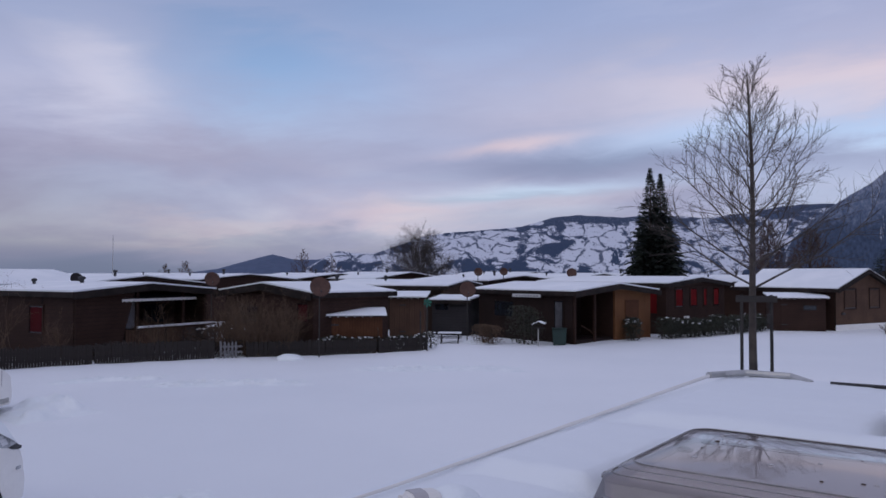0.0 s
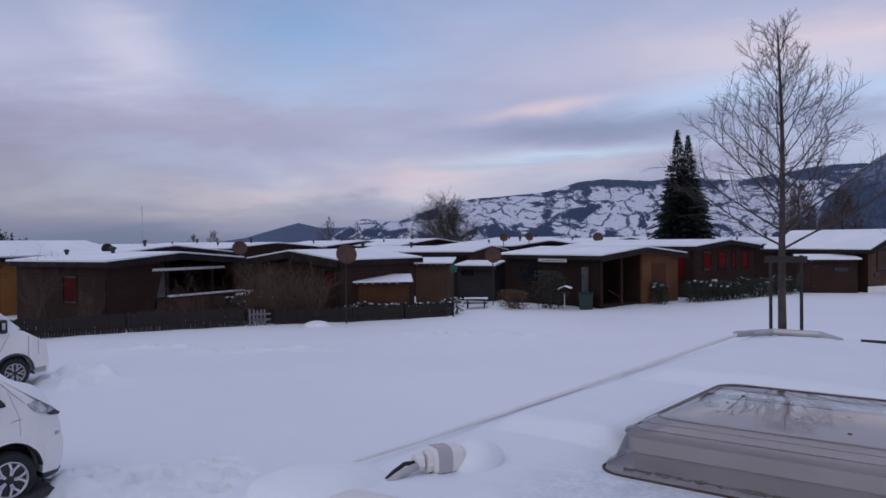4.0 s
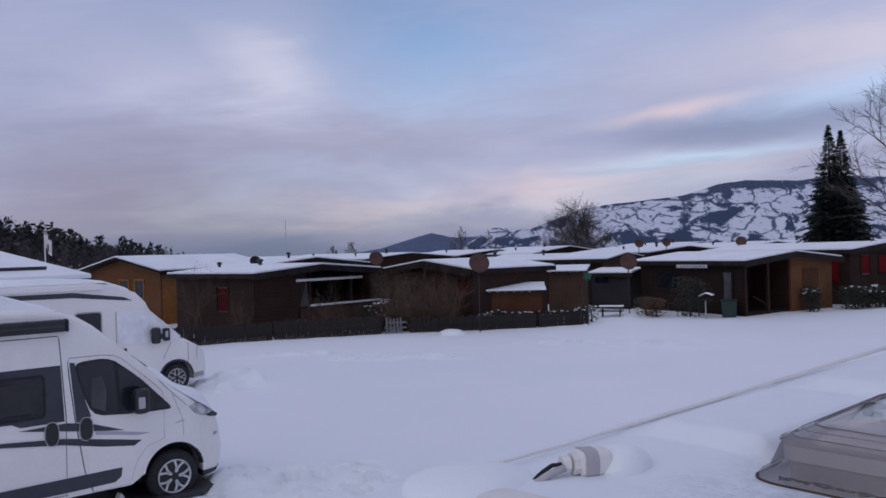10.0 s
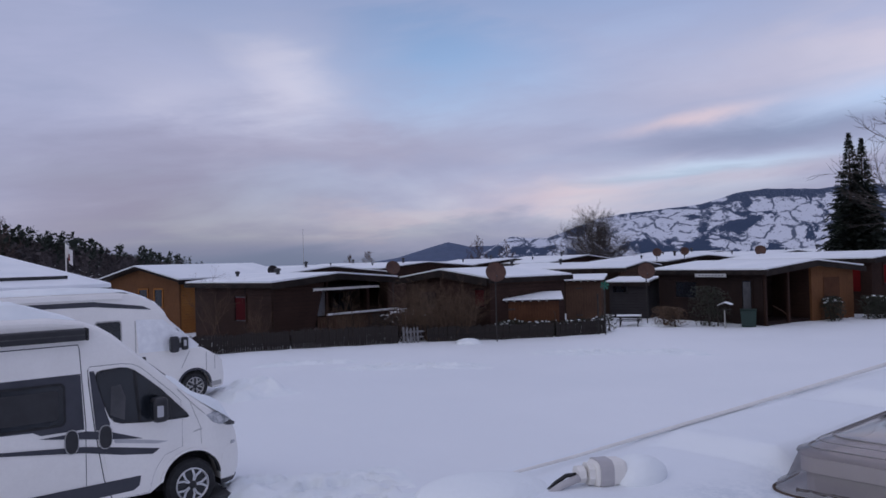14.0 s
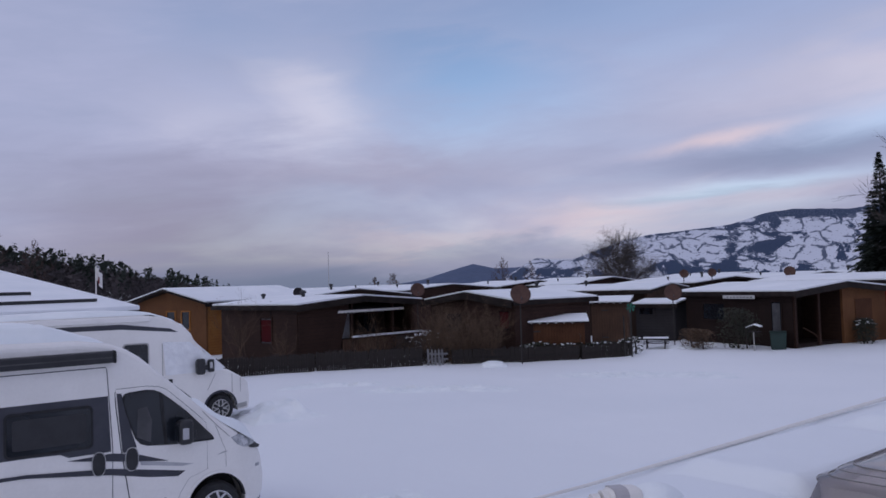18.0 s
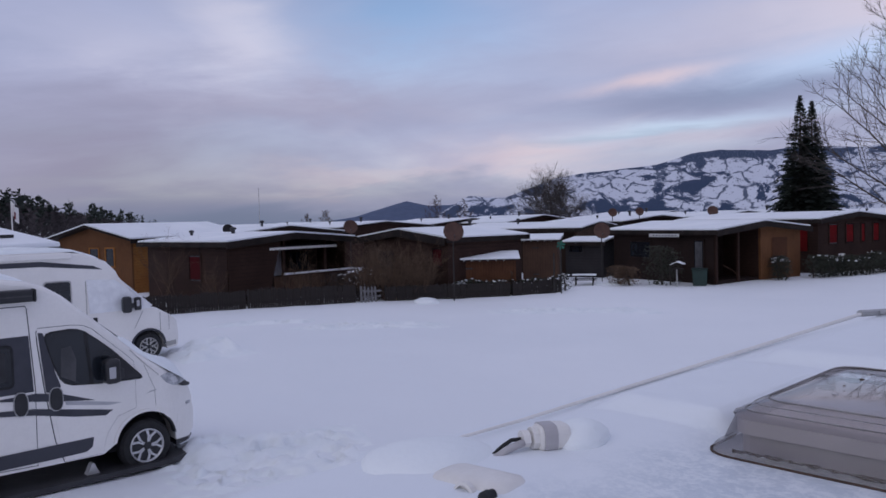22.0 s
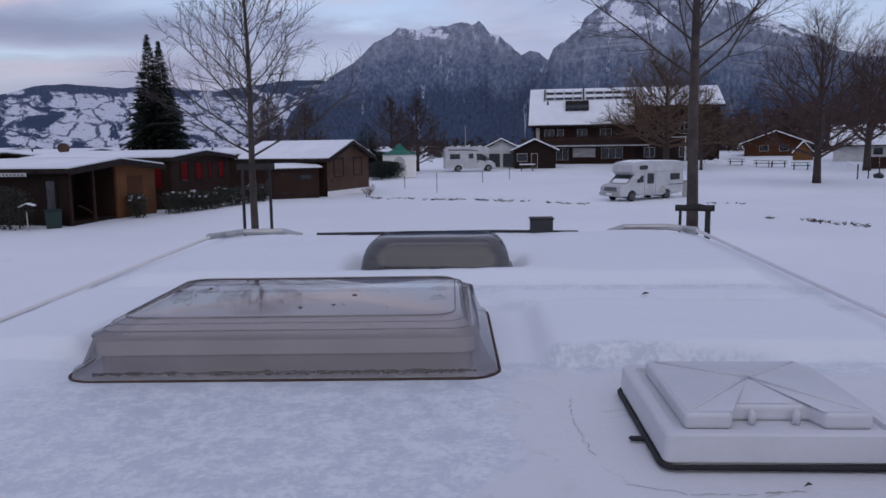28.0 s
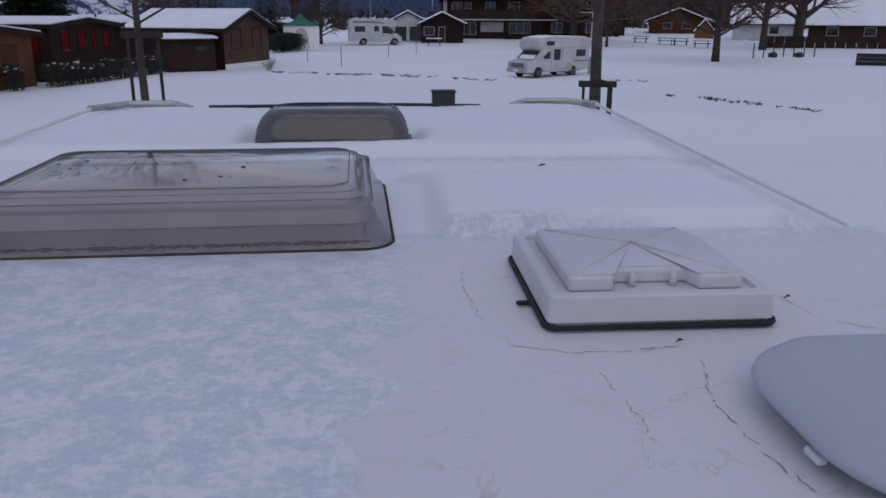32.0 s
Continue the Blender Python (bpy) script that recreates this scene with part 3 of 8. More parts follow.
def build_ground():
    radii = [0.5, 2, 4, 6] + [7 + 0.35 * i for i in range(110)] + [46 + 1.2 * i for i in range(60)] + [120 * 1.13 ** i for i in range(30)] + [4700]
    azs = [-60 + 0.55 * i for i in range(270)] + [90 + 7 * i for i in range(30)]
    azs = [a for a in azs if a < 299]
    n = len(azs)
    verts, faces = [(0, 0, 0)], []
    for r in radii:
        for a in azs:
            p = polar(a, r)
            verts.append((p.x, p.y, ground_z(p.x, p.y)))
    for i in range(len(radii) - 1):
        for k in range(n):
            k2 = (k + 1) % n
            faces.append((1 + i * n + k2, 1 + i * n + k, 1 + (i + 1) * n + k, 1 + (i + 1) * n + k2))
    for k in range(n):
        faces.append((0, 1 + k, 1 + (k + 1) % n))
    mesh = bpy.data.meshes.new("ground")
    mesh.from_pydata(verts, [], faces)
    mesh.update()
    for fc in mesh.polygons:
        fc.use_smooth = True
    mesh.materials.append(M["snow"])
    tagged(new("ground", mesh), "wide field of smooth untrodden snow", "snow field", kind="structure")


build_ground()

# ---- mountains ----


def between(table, v):
    if v <= table[0][0]:
        return table[0][1]
    for (a, p), (b, q) in zip(table, table[1:]):
        if v <= b:
            return p + (q - p) * (v - a) / (b - a)
    return table[-1][1]


def mountain(name, material, label, near, far, crest, rough, seed, na=260, nk=34, bulge=0.9, jag=0.12):
    """A slope that climbs from near to a crest at far; crest gives its angle over the eye by bearing."""
    a0, a1 = crest[0][0], crest[-1][0]
    verts, faces = [], []
    for i in range(na + 1):
        az = a0 + (a1 - a0) * i / na
        p = polar(az, 1000)
        el = between(crest, az)
        el += jag * el / 5 * noise.fractal((az * 0.55, seed, 0.0), 0.9, 2.0, 6)
        top = 3.35 + far * math.tan(radians(max(el, 0.02)))
        for k in range(nk + 1):
            f = k / nk
            d = near + (far - near) * f
            q = polar(az, d)
            z = top * f ** bulge
            relief = noise.fractal((q.x * rough, q.y * rough, seed), 0.8, 2.1, 6)
            z += relief * top * 0.10 * math.sin(math.pi * f) ** 0.7
            verts.append((q.x, q.y, max(z, -2.0) if k else -3.0))
        q = polar(az, far * 1.05)
        verts.append((q.x, q.y, -3.0))
    m = nk + 2
    for i in range(na):
        for k in range(m - 1):
            faces.append((i * m + k, (i + 1) * m + k, (i + 1) * m + k + 1, i * m + k + 1))
    mesh = bpy.data.meshes.new(name)
    mesh.from_pydata(verts, [], faces)
    mesh.update()
    for fc in mesh.polygons:
        fc.use_smooth = True
    mesh.materials.append(material)
    return tagged(new(name, mesh), label, "mountain", kind="structure")


# blue haze of distance is put into the wood and rock colours
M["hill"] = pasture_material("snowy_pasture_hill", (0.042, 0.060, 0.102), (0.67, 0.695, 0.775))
M["dim_hill"] = mountain_material("hazed_wooded_ridge", (0.085, 0.11, 0.175), (0.5, 0.56, 0.70), 0.74, 0.004, (1, 1, 2), (10, 110), 0.3)
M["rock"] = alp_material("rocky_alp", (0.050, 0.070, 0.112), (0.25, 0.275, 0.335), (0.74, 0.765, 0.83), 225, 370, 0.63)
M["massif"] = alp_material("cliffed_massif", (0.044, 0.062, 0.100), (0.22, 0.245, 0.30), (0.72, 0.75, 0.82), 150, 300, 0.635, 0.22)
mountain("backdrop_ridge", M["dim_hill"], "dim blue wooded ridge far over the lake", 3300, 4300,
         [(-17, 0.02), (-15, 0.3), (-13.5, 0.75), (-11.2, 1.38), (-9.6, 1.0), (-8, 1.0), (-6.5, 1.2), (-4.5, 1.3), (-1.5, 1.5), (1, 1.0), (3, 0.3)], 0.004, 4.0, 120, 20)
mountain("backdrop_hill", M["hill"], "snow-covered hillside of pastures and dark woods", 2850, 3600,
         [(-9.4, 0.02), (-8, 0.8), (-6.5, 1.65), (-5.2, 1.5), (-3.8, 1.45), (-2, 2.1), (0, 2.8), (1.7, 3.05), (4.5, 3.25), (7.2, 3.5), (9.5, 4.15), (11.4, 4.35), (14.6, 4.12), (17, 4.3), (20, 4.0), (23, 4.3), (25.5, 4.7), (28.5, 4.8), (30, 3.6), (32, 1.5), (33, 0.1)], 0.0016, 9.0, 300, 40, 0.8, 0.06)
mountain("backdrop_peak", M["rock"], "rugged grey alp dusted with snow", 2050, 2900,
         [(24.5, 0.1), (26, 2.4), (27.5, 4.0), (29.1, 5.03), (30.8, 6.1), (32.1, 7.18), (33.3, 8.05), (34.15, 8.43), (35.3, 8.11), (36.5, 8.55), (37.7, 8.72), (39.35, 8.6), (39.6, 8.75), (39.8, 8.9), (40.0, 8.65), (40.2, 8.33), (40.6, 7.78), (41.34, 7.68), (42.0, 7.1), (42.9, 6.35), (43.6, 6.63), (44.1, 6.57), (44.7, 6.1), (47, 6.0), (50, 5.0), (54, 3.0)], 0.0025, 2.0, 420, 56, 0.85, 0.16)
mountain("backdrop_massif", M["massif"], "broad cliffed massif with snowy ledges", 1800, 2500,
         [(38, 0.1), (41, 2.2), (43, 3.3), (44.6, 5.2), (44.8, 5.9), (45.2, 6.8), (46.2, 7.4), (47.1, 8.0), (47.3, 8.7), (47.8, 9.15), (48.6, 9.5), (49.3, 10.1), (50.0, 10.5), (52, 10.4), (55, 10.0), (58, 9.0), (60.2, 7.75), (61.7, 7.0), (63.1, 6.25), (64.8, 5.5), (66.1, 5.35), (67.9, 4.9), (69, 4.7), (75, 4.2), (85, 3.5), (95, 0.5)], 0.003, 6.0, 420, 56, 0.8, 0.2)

# ---- wooden chalets ----


def gable_roof(W, L, eave, apex, over, thick, lift=0.0, inset=0.0, mid=0.5, front=None):
    """Two sloping slabs as one bent sheet over a W by L house, ridge along y."""
    f = over if front is None else front
    xs = (-over + inset, W * mid, W + over - inset)
    slope_l, slope_r = (apex - eave) / (W * mid), (apex - eave) / (W * (1 - mid))
    zs = (eave - slope_l * (over - inset), apex, eave - slope_r * (over - inset))
    y0, y1 = -f + inset, L + over - inset
    pts = [(x, z + lift) for x, z in zip(xs, zs)] + [(x, z + lift + thick) for x, z in reversed(list(zip(xs, zs)))]
    return prism(pts, y1 - y0, "Y", y0)


def window(parent, face, s0, s1, z0, z1, y, cloth, frame_mat, cross=True):
    """A framed window on a gable (face "g", y = 0 side) or eave wall (face "e", x = 0 side), y the wall's outer plane."""
    w = 0.06

    def slab(a0, a1, c0, c1, d0, d1):
        return box((a0, y - d1, c0), (a1, y - d0, c1)) if face == "g" else box((y - d1, a0, c0), (y - d0, a1, c1))
    win = part("window", slab(s0, s1, z0, z1, -0.02, 0.012), M["window_dark"], parent)
    part("curtain", slab(s0 + w, s1 - w, z0 + w, z1 - w, 0.014, 0.022), cloth, win)
    for n_, (a0, a1, c0, c1) in enumerate(((s0 - w, s0 + 0.01, z0 - w, z1 + w), (s1 - 0.01, s1 + w, z0 - w, z1 + w), (s0, s1, z1 - 0.01, z1 + w), (s0, s1, z0 - w, z0 + 0.01))):
        part("frame", slab(a0, a1, c0, c1, -0.01, 0.045), frame_mat, win)
    return win


def chalet(label, az, d, g, W, L, eave, apex, wall, gable=None, over=0.45, mid=0.5, recess=0.0, mirrored=False, base=None, back_wall=None, snow=0.07, front_over=None, group="chalets", pipes=()):
    """A low timber chalet: corner at a bearing and distance, gable running towards bearing g, ridge square to it."""
    p = polar(az, d)
    if mirrored:
        p = p + polar(g - 90, W)
        g = g + 90
    h = ground_z(p.x, p.y) if base is None else base
    eave, apex = eave - 0.11, apex - 0.11
    t = thing("chalet", pose(p.x, p.y, h - 0.03, 0, 0, 90 - g), label, "chalet", group)
    wall = M[wall]
    gab = M[gable] if gable else wall
    tk = 0.12

    def gable_wall(y, s0=0.0, s1=W, mat=None, name="wall"):
        def top(s):
            return eave + (apex - eave) * (s / (W * mid) if s <= W * mid else (W - s) / (W - W * mid))
        pts = [(s0, 0), (s1, 0), (s1, top(s1))]
        if s0 < W * mid < s1:
            pts.append((W * mid, apex))
        pts.append((s0, top(s0)))
        return part(name, prism(pts, tk, "Y", y), mat or gab, t)
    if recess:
        # shade of the recess is put into the back wall's blacker boards
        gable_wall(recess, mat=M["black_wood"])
    else:
        gable_wall(0.0)
    gable_wall(L - tk, mat=wall)
    part("wall", box((0.002, tk, 0), (tk, L - tk, eave)), wall, t)
    part("wall", box((W - tk, tk, 0), (W - 0.002, L - tk, eave)), wall, t)
    f = over if front_over is None else front_over
    roof = part("roof", gable_roof(W, L, eave + 0.005, apex + 0.005, over, 0.11, mid=mid, front=f), M["fascia"], t)
    part("snow_layer", gable_roof(W, L, eave + 0.005, apex + 0.005, over, snow, 0.113, 0.05, mid, f), M["snow_far"], roof, "even layer of snow")
    sl = (apex - eave) / (W * mid)
    for side in (0, 1):
        x0 = -over if side == 0 else W + over - 0.03
        zz = eave - (apex - eave) / (W * mid if side == 0 else W * (1 - mid)) * over
        part("fascia_board", box((x0 - 0.012, -f, zz - 0.09), (x0 + 0.03, L + over, zz + 0.112)), M["fascia"], roof)
    for (px_, py_, hh, rr) in pipes:
        zz = eave + sl * px_ if px_ < W * mid else apex
        pipe = part("chimney_pipe", rod([(px_, py_, zz), (px_, py_, zz + hh)], rr, 10), M["black_plastic"], roof)
        part("cowl", lathe([(rr * 1.3, 0), (rr * 1.7, 0.03), (rr * 1.7, 0.10), (rr * 0.5, 0.14)], 12), M["black_plastic"], pipe, m=Matrix.Translation((px_, py_, zz + hh)))
    return t


def dish(az, d, z, r, turn, label, pole_to=0.0, mat="rust"):
    p = polar(az, d)
    t = thing("satellite_dish", pose(p.x, p.y, pole_to, 0, 0, 90 - turn), label, "satellite dish", "satellite dishes")
    hz = z - pole_to
    bowl = lathe([(0.02, 0.0), (r * 0.5, 0.02), (r * 0.8, 0.06), (r, 0.11), (r, 0.125), (r * 0.8, 0.075), (r * 0.5, 0.035), (0.01, 0.015)], 26)
    part("bowl", bowl, M[mat], t, m=Matrix.Translation((0, 0, hz)) @ Matrix.Rotation(radians(68), 4, "Y"), smooth_shade=True)
    part("mast", rod([(-0.06, 0, 0), (-0.06, 0, hz)], 0.025), M["stake"], t)
    arm = part("feed_arm", rod([(0.02, 0, hz - r * 0.9), (0.3, 0, hz - r * 0.55), (r * 0.75, 0, hz - 0.12)], 0.012, 6), M["black_plastic"], t)
    part("feed_horn", rod([(r * 0.75 - 0.05, 0, hz - 0.1), (r * 0.75 + 0.06, 0, hz - 0.14)], 0.03, 8), M["black_plastic"], arm)
    return t


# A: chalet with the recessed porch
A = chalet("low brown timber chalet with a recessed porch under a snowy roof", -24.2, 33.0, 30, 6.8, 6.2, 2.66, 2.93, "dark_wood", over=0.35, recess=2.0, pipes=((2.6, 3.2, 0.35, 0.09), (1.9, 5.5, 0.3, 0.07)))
# C: chalet behind the wood store
C = chalet("dark brown timber chalet with a red-curtained window", -8.2, 33.0, 42, 6.5, 4.5, 2.6, 2.96, "dark_wood", over=0.3, mirrored=True, pipes=((3.0, 4.4, 0.4, 0.08), (1.2, 3.5, 0.35, 0.06)))
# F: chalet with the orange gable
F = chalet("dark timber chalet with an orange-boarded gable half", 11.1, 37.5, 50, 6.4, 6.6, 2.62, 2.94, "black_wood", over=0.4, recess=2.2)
# G: chalet with the red curtains
G = chalet("dark timber chalet with bright red curtains", 17.6, 44.5, 50, 6.4, 9.0, 2.92, 3.22, "dark_wood", over=0.4)
# H: chalet at the end of the row
H = chalet("brown boarded chalet at the end of the row", 28.5, 52, 60, 5.8, 6.8, 2.72, 3.75, "dark_wood", "brown_wood", over=0.45, base=0.0)
# B: honey-coloured chalet, its gable's shade put in as darker boards
B = chalet("honey-coloured larch chalet behind parked motorhomes", -30.7, 41, 15, 5.0, 8.0, 2.90, 3.50, "orange_wood", "amber_and_shaded_wood", over=0.6, mirrored=True, pipes=((2.0, 3.0, 0.4, 0.06),))
# D, E: chalets behind the path
D = chalet("brown chalet with an orange side wall behind a path", 1.4, 45.0, 20, 6.5, 7.4, 2.72, 2.98, "brown_wood", over=0.5, pipes=((2.0, 4.5, 0.4, 0.07),))
E_ = chalet("small grey weathered chalet beside the path", 3.3, 42.0, 25, 3.2, 2.2, 1.98, 2.16, "grey_wood", over=0.2)
for az_, d_, g_, W_, L_, e_, a_, w_ in ((-24.3, 46, 40, 8.0, 7, 2.78, 3.22, "dark_wood"), (-16.2, 54, 40, 7.8, 7, 2.94, 3.28, "dark_wood"), (-9.2, 64, 40, 8.4, 7, 2.98, 3.38, "black_wood"),
                                        (-3.8, 62, 42, 8.4, 7, 3.0, 3.50, "dark_wood"), (4.7, 54, 44, 7.8, 7, 2.95, 3.28, "black_wood"), (5.9, 67, 44, 8.4, 7, 3.15, 3.52, "dark_wood"),
                                        (11.2, 58, 44, 7, 7, 3.05, 3.36, "dark_wood"), (14.6, 62, 46, 7, 7, 3.1, 3.42, "dark_wood"), (22.9, 60, 50, 6, 7, 2.95, 3.35, "dark_wood"), (-19.5, 70, 40, 7, 8, 3.05, 3.35, "dark_wood")):
    chalet("dark timber chalet in the rows behind, its roof under snow", az_, d_, g_, W_, L_, e_, a_, w_, over=0.4, pipes=((W_ * 0.42, 2.0, 0.42, 0.08), (W_ * 0.2, 3.6, 0.3, 0.05)))

# ---- chalet details ----


def barge(t, W, L, eave, apex, drop, mat, over=0.4, front=0.35, mid=0.5):
    """Deep boards under the roof's gable edge."""
    eave, apex = eave - 0.11, apex - 0.11
    for a, b, za, zb in ((-over, W * mid, eave - (apex - eave) / (W * mid) * over, apex), (W * mid, W + over, apex, eave - (apex - eave) / (W * (1 - mid)) * over)):
        part("bargeboard", prism([(a, za - drop), (b, zb - drop), (b, zb + 0.1), (a, za + 0.1)], 0.05, "Y", -front - 0.052), mat, t)


def valance(t, s0, s1, z, y, face="g", cloth="white_paint", waves=18, drop=0.13, deep=0.8):
    """A rolled-out awning edge with a scalloped hem."""
    pts = [(s0, z), (s1, z)]
    for k in range(waves * 2, -1, -1):
        pts.append((s0 + (s1 - s0) * k / (waves * 2), z - drop + (0.04 if k % 2 else 0.0)))
    bm = prism(pts, 0.015, "Y" if face == "g" else "X", y)
    aw = part("awning_valance", bm, M[cloth], t, "white scalloped awning hem")
    if face == "g":
        part("awning_cloth", prism([(y, z), (y + deep, z + 0.18), (y + deep, z + 0.2), (y, z + 0.02)], s1 - s0, "X", s0), M["grey_wood"], aw)
    return aw


barge(A, 6.8, 6.8, 2.66, 2.93, 0.16, M["fascia"], 0.35, 0.35)
part("porch_side", prism([(0.0, 0), (2.0, 0), (2.75, 2.52), (0.0, 2.52)], 0.06, "Y", 0.0), M["dark_wood"], A, "slanting boarded porch screen")
part("porch_side", box((6.68, 0.02, 0), (6.8, 2.05, 2.5)), M["dark_wood"], A)
for s in (2.9, 5.4):
    part("post", box((s, 0.05, 0), (s + 0.12, 0.17, 2.62)), M["dark_wood"], A)
part("deck", box((0.1, 0.0, 0.0), (6.7, 2.0, 0.25)), M["dark_wood"], A)
for k in range(42):
    if k % 14 != 13:
        part("balustrade_board", box((0.22 + k * 0.155, 0.06, 0.3), (0.34 + k * 0.155, 0.085, 1.0)), M["brown_wood"], A)
rail = part("railing", box((2.9, -0.02, 0.97), (7.3, 0.16, 1.04)), M["dark_wood"], A)
part("snow_layer", box((2.9, -0.04, 1.042), (7.35, 0.18, 1.13), 0.03, 2), M["snow_far"], rail)
valance(A, 2.1, 6.1, 2.30, -0.05, "g", "cream_plastic")
door_a = part("door", box((3.9, 1.96, 0.9), (4.6, 1.995, 2.05)), M["grey_decal"], A, "white glazed porch door")
part("door_handle", box((4.48, 1.93, 1.15), (4.52, 1.955, 1.25)), M["grey_metal"], door_a)
window(A, "g", 4.9, 6.1, 1.1, 1.95, 2.0, M["window_dark"], M["black_wood"])
window(A, "e", 2.0, 2.85, 0.95, 2.05, 0.0, M["red_cloth"], M["dark_wood"])
part("lamp_globe", lathe([(0.01, 0), (0.06, 0.02), (0.075, 0.075), (0.05, 0.13), (0.01, 0.145)], 12), M["white_paint"], A, m=Matrix.Translation((3.02, 0.2, 2.12)))
part("lamp_globe", lathe([(0.01, 0), (0.05, 0.02), (0.06, 0.06), (0.04, 0.1), (0.01, 0.115)], 10), M["white_paint"], A, m=Matrix.Translation((0.35, 1.9, 2.0)))

barge(C, 6.5, 5.2, 2.6, 2.96, 0.2, M["fascia"], 0.3, 0.4)
window(C, "g", 5.45, 6.15, 1.3, 2.12, 0.0, M["red_cloth"], M["dark_wood"])
window(C, "g", 1.2, 2.6, 1.1, 1.95, 0.0, M["window_dark"], M["dark_wood"])

barge(F, 6.4, 6.6, 2.62, 2.94, 0.16, M["fascia"], 0.4, 0.4)
part("gable_panel", prism([(3.25, 0), (6.4, 0), (6.4, 2.5), (3.25, 2.8)], 0.12, "Y", 0.0), M["amber_and_shaded_wood"], F, "orange-brown boarded gable half")
part("shutter", box((4.1, -0.03, 0.9), (5.3, -0.004, 2.1)), M["shed_wood"], F)
part("recess_side", box((3.25, 0.13, 0), (3.37, 2.2, 2.6)), M["dark_wood"], F)
part("stair_rail", rod([(1.0, 0.4, 0.9), (1.7, 0.4, 0.6), (2.2, 0.4, 0.25)], 0.03, 6), M["brown_wood"], F)
part("deck", box((0.1, 0.1, 0.0), (3.2, 2.2, 0.22)), M["black_wood"], F)
for s in (0.05, 1.6):
    part("post", box((s, 0.02, 0), (s + 0.12, 0.14, 2.52)), M["dark_wood"], F)
va = valance(F, 1.8, 3.7, 2.42, -0.42, "e", "wall_grey", 9, 0.18)
for k in range(8):
    part("marking", box((-0.425, 1.95 + k * 0.2, 2.30), (-0.4215, 2.05 + k * 0.2, 2.36)), M["black_plastic"], va)
window(F, "e", 0.7, 1.25, 0.5, 2.1, 0.0, M["cab_dark"], M["black_wood"])
window(F, "e", 4.0, 5.4, 1.2, 2.0, 0.0, M["window_dark"], M["black_wood"])

barge(G, 6.4, 9, 2.92, 3.22, 0.12, M["fascia"], 0.4, 0.4)
for s0, s1 in ((0.95, 1.7), (2.5, 3.2), (3.95, 4.3), (5.1, 5.7)):
    window(G, "g", s0, s1, 1.55, 2.6, 0.0, M["bright_red"], M["dark_wood"])
part("red_screen", box((-0.05, 0.6, 1.2), (-0.004, 3.4, 2.75)), M["bright_red"], G, "bright red side screen")
part("notice_plate", box((1.8, -0.03, 0.55), (2.35, -0.004, 1.0)), M["white_paint"], G)

barge(H, 5.8, 6.8, 2.72, 3.75, 0.14, M["fascia"], 0.45, 0.45)
window(H, "g", 0.9, 2.1, 1.35, 2.55, 0.0, M["brown_wood"], M["dark_wood"])
window(H, "g", 3.6, 4.7, 1.35, 2.55, 0.0, M["brown_wood"], M["dark_wood"])
part("plinth", box((-0.03, -0.03, 0.0), (5.83, 0.0, 0.38)), M["white_paint"], H, "white snow-dusted plinth")
part("letter_box", box((0.55, -0.09, 1.0), (0.85, -0.004, 1.12)), M["black_plastic"], H)

window(B, "g", 3.3, 3.85, 1.4, 2.3, 0.0, M["window_dark"], M["orange_wood"])
window(B, "g", 2.2, 2.8, 1.4, 2.3, 0.0, M["window_dark"], M["orange_wood"])
window(D, "e", 2.0, 3.2, 1.2, 2.0, 0.0, M["window_dark"], M["dark_wood"])
window(E_, "e", 1.2, 2.0, 1.4, 1.9, 0.0, M["window_dark"], M["grey_wood"])


def lean_to(label, name, az, d, turn, w, dep, h, wall, group=""):
    """A small shed with a single-pitch roof; front towards the field."""
    t = thing(name, heading(az, d, turn), label, "shed", group)
    part("wall", box((0, 0, 0), (w, 0.06, h)), M[wall], t)
    part("wall", box((0, dep - 0.06, 0), (w, dep, h + 0.15)), M[wall], t)
    for x0 in (0.0, w - 0.06):
        part("wall", prism([(0.06, 0), (dep - 0.06, 0), (dep - 0.06, h + 0.15), (0.06, h)], 0.06, "X", x0), M[wall], t)
    roof = part("roof", prism([(-0.25, h - 0.03), (dep + 0.15, h + 0.19), (dep + 0.15, h + 0.25), (-0.25, h + 0.03)], w + 0.4, "X", -0.2), M["fascia"], t)
    bm = prism([(-0.23, h + 0.034), (dep + 0.12, h + 0.254), (dep + 0.12, h + 0.33), (-0.23, h + 0.10)], w + 0.36, "X", -0.18)
    part("snow_layer", bm, M["snow_far"], roof)
    for k in range(int(w / 0.35)):
        part("roof_rib", box((0.1 + k * 0.35, -0.27, h - 0.03), (0.16 + k * 0.35, -0.24, h + 0.07)), M["grey_metal"], roof)
    if w > 1.5:
        doors = part("door", box((0.5, -0.02, 0.1), (w * 0.55, -0.003, h - 0.15)), M[wall], t)
        part("hinge", box((0.52, -0.03, h - 0.4), (0.85, -0.021, h - 0.35)), M["black_plastic"], doors)
        part("hinge", box((0.52, -0.03, 0.35), (0.85, -0.021, 0.4)), M["black_plastic"], doors)
    return t


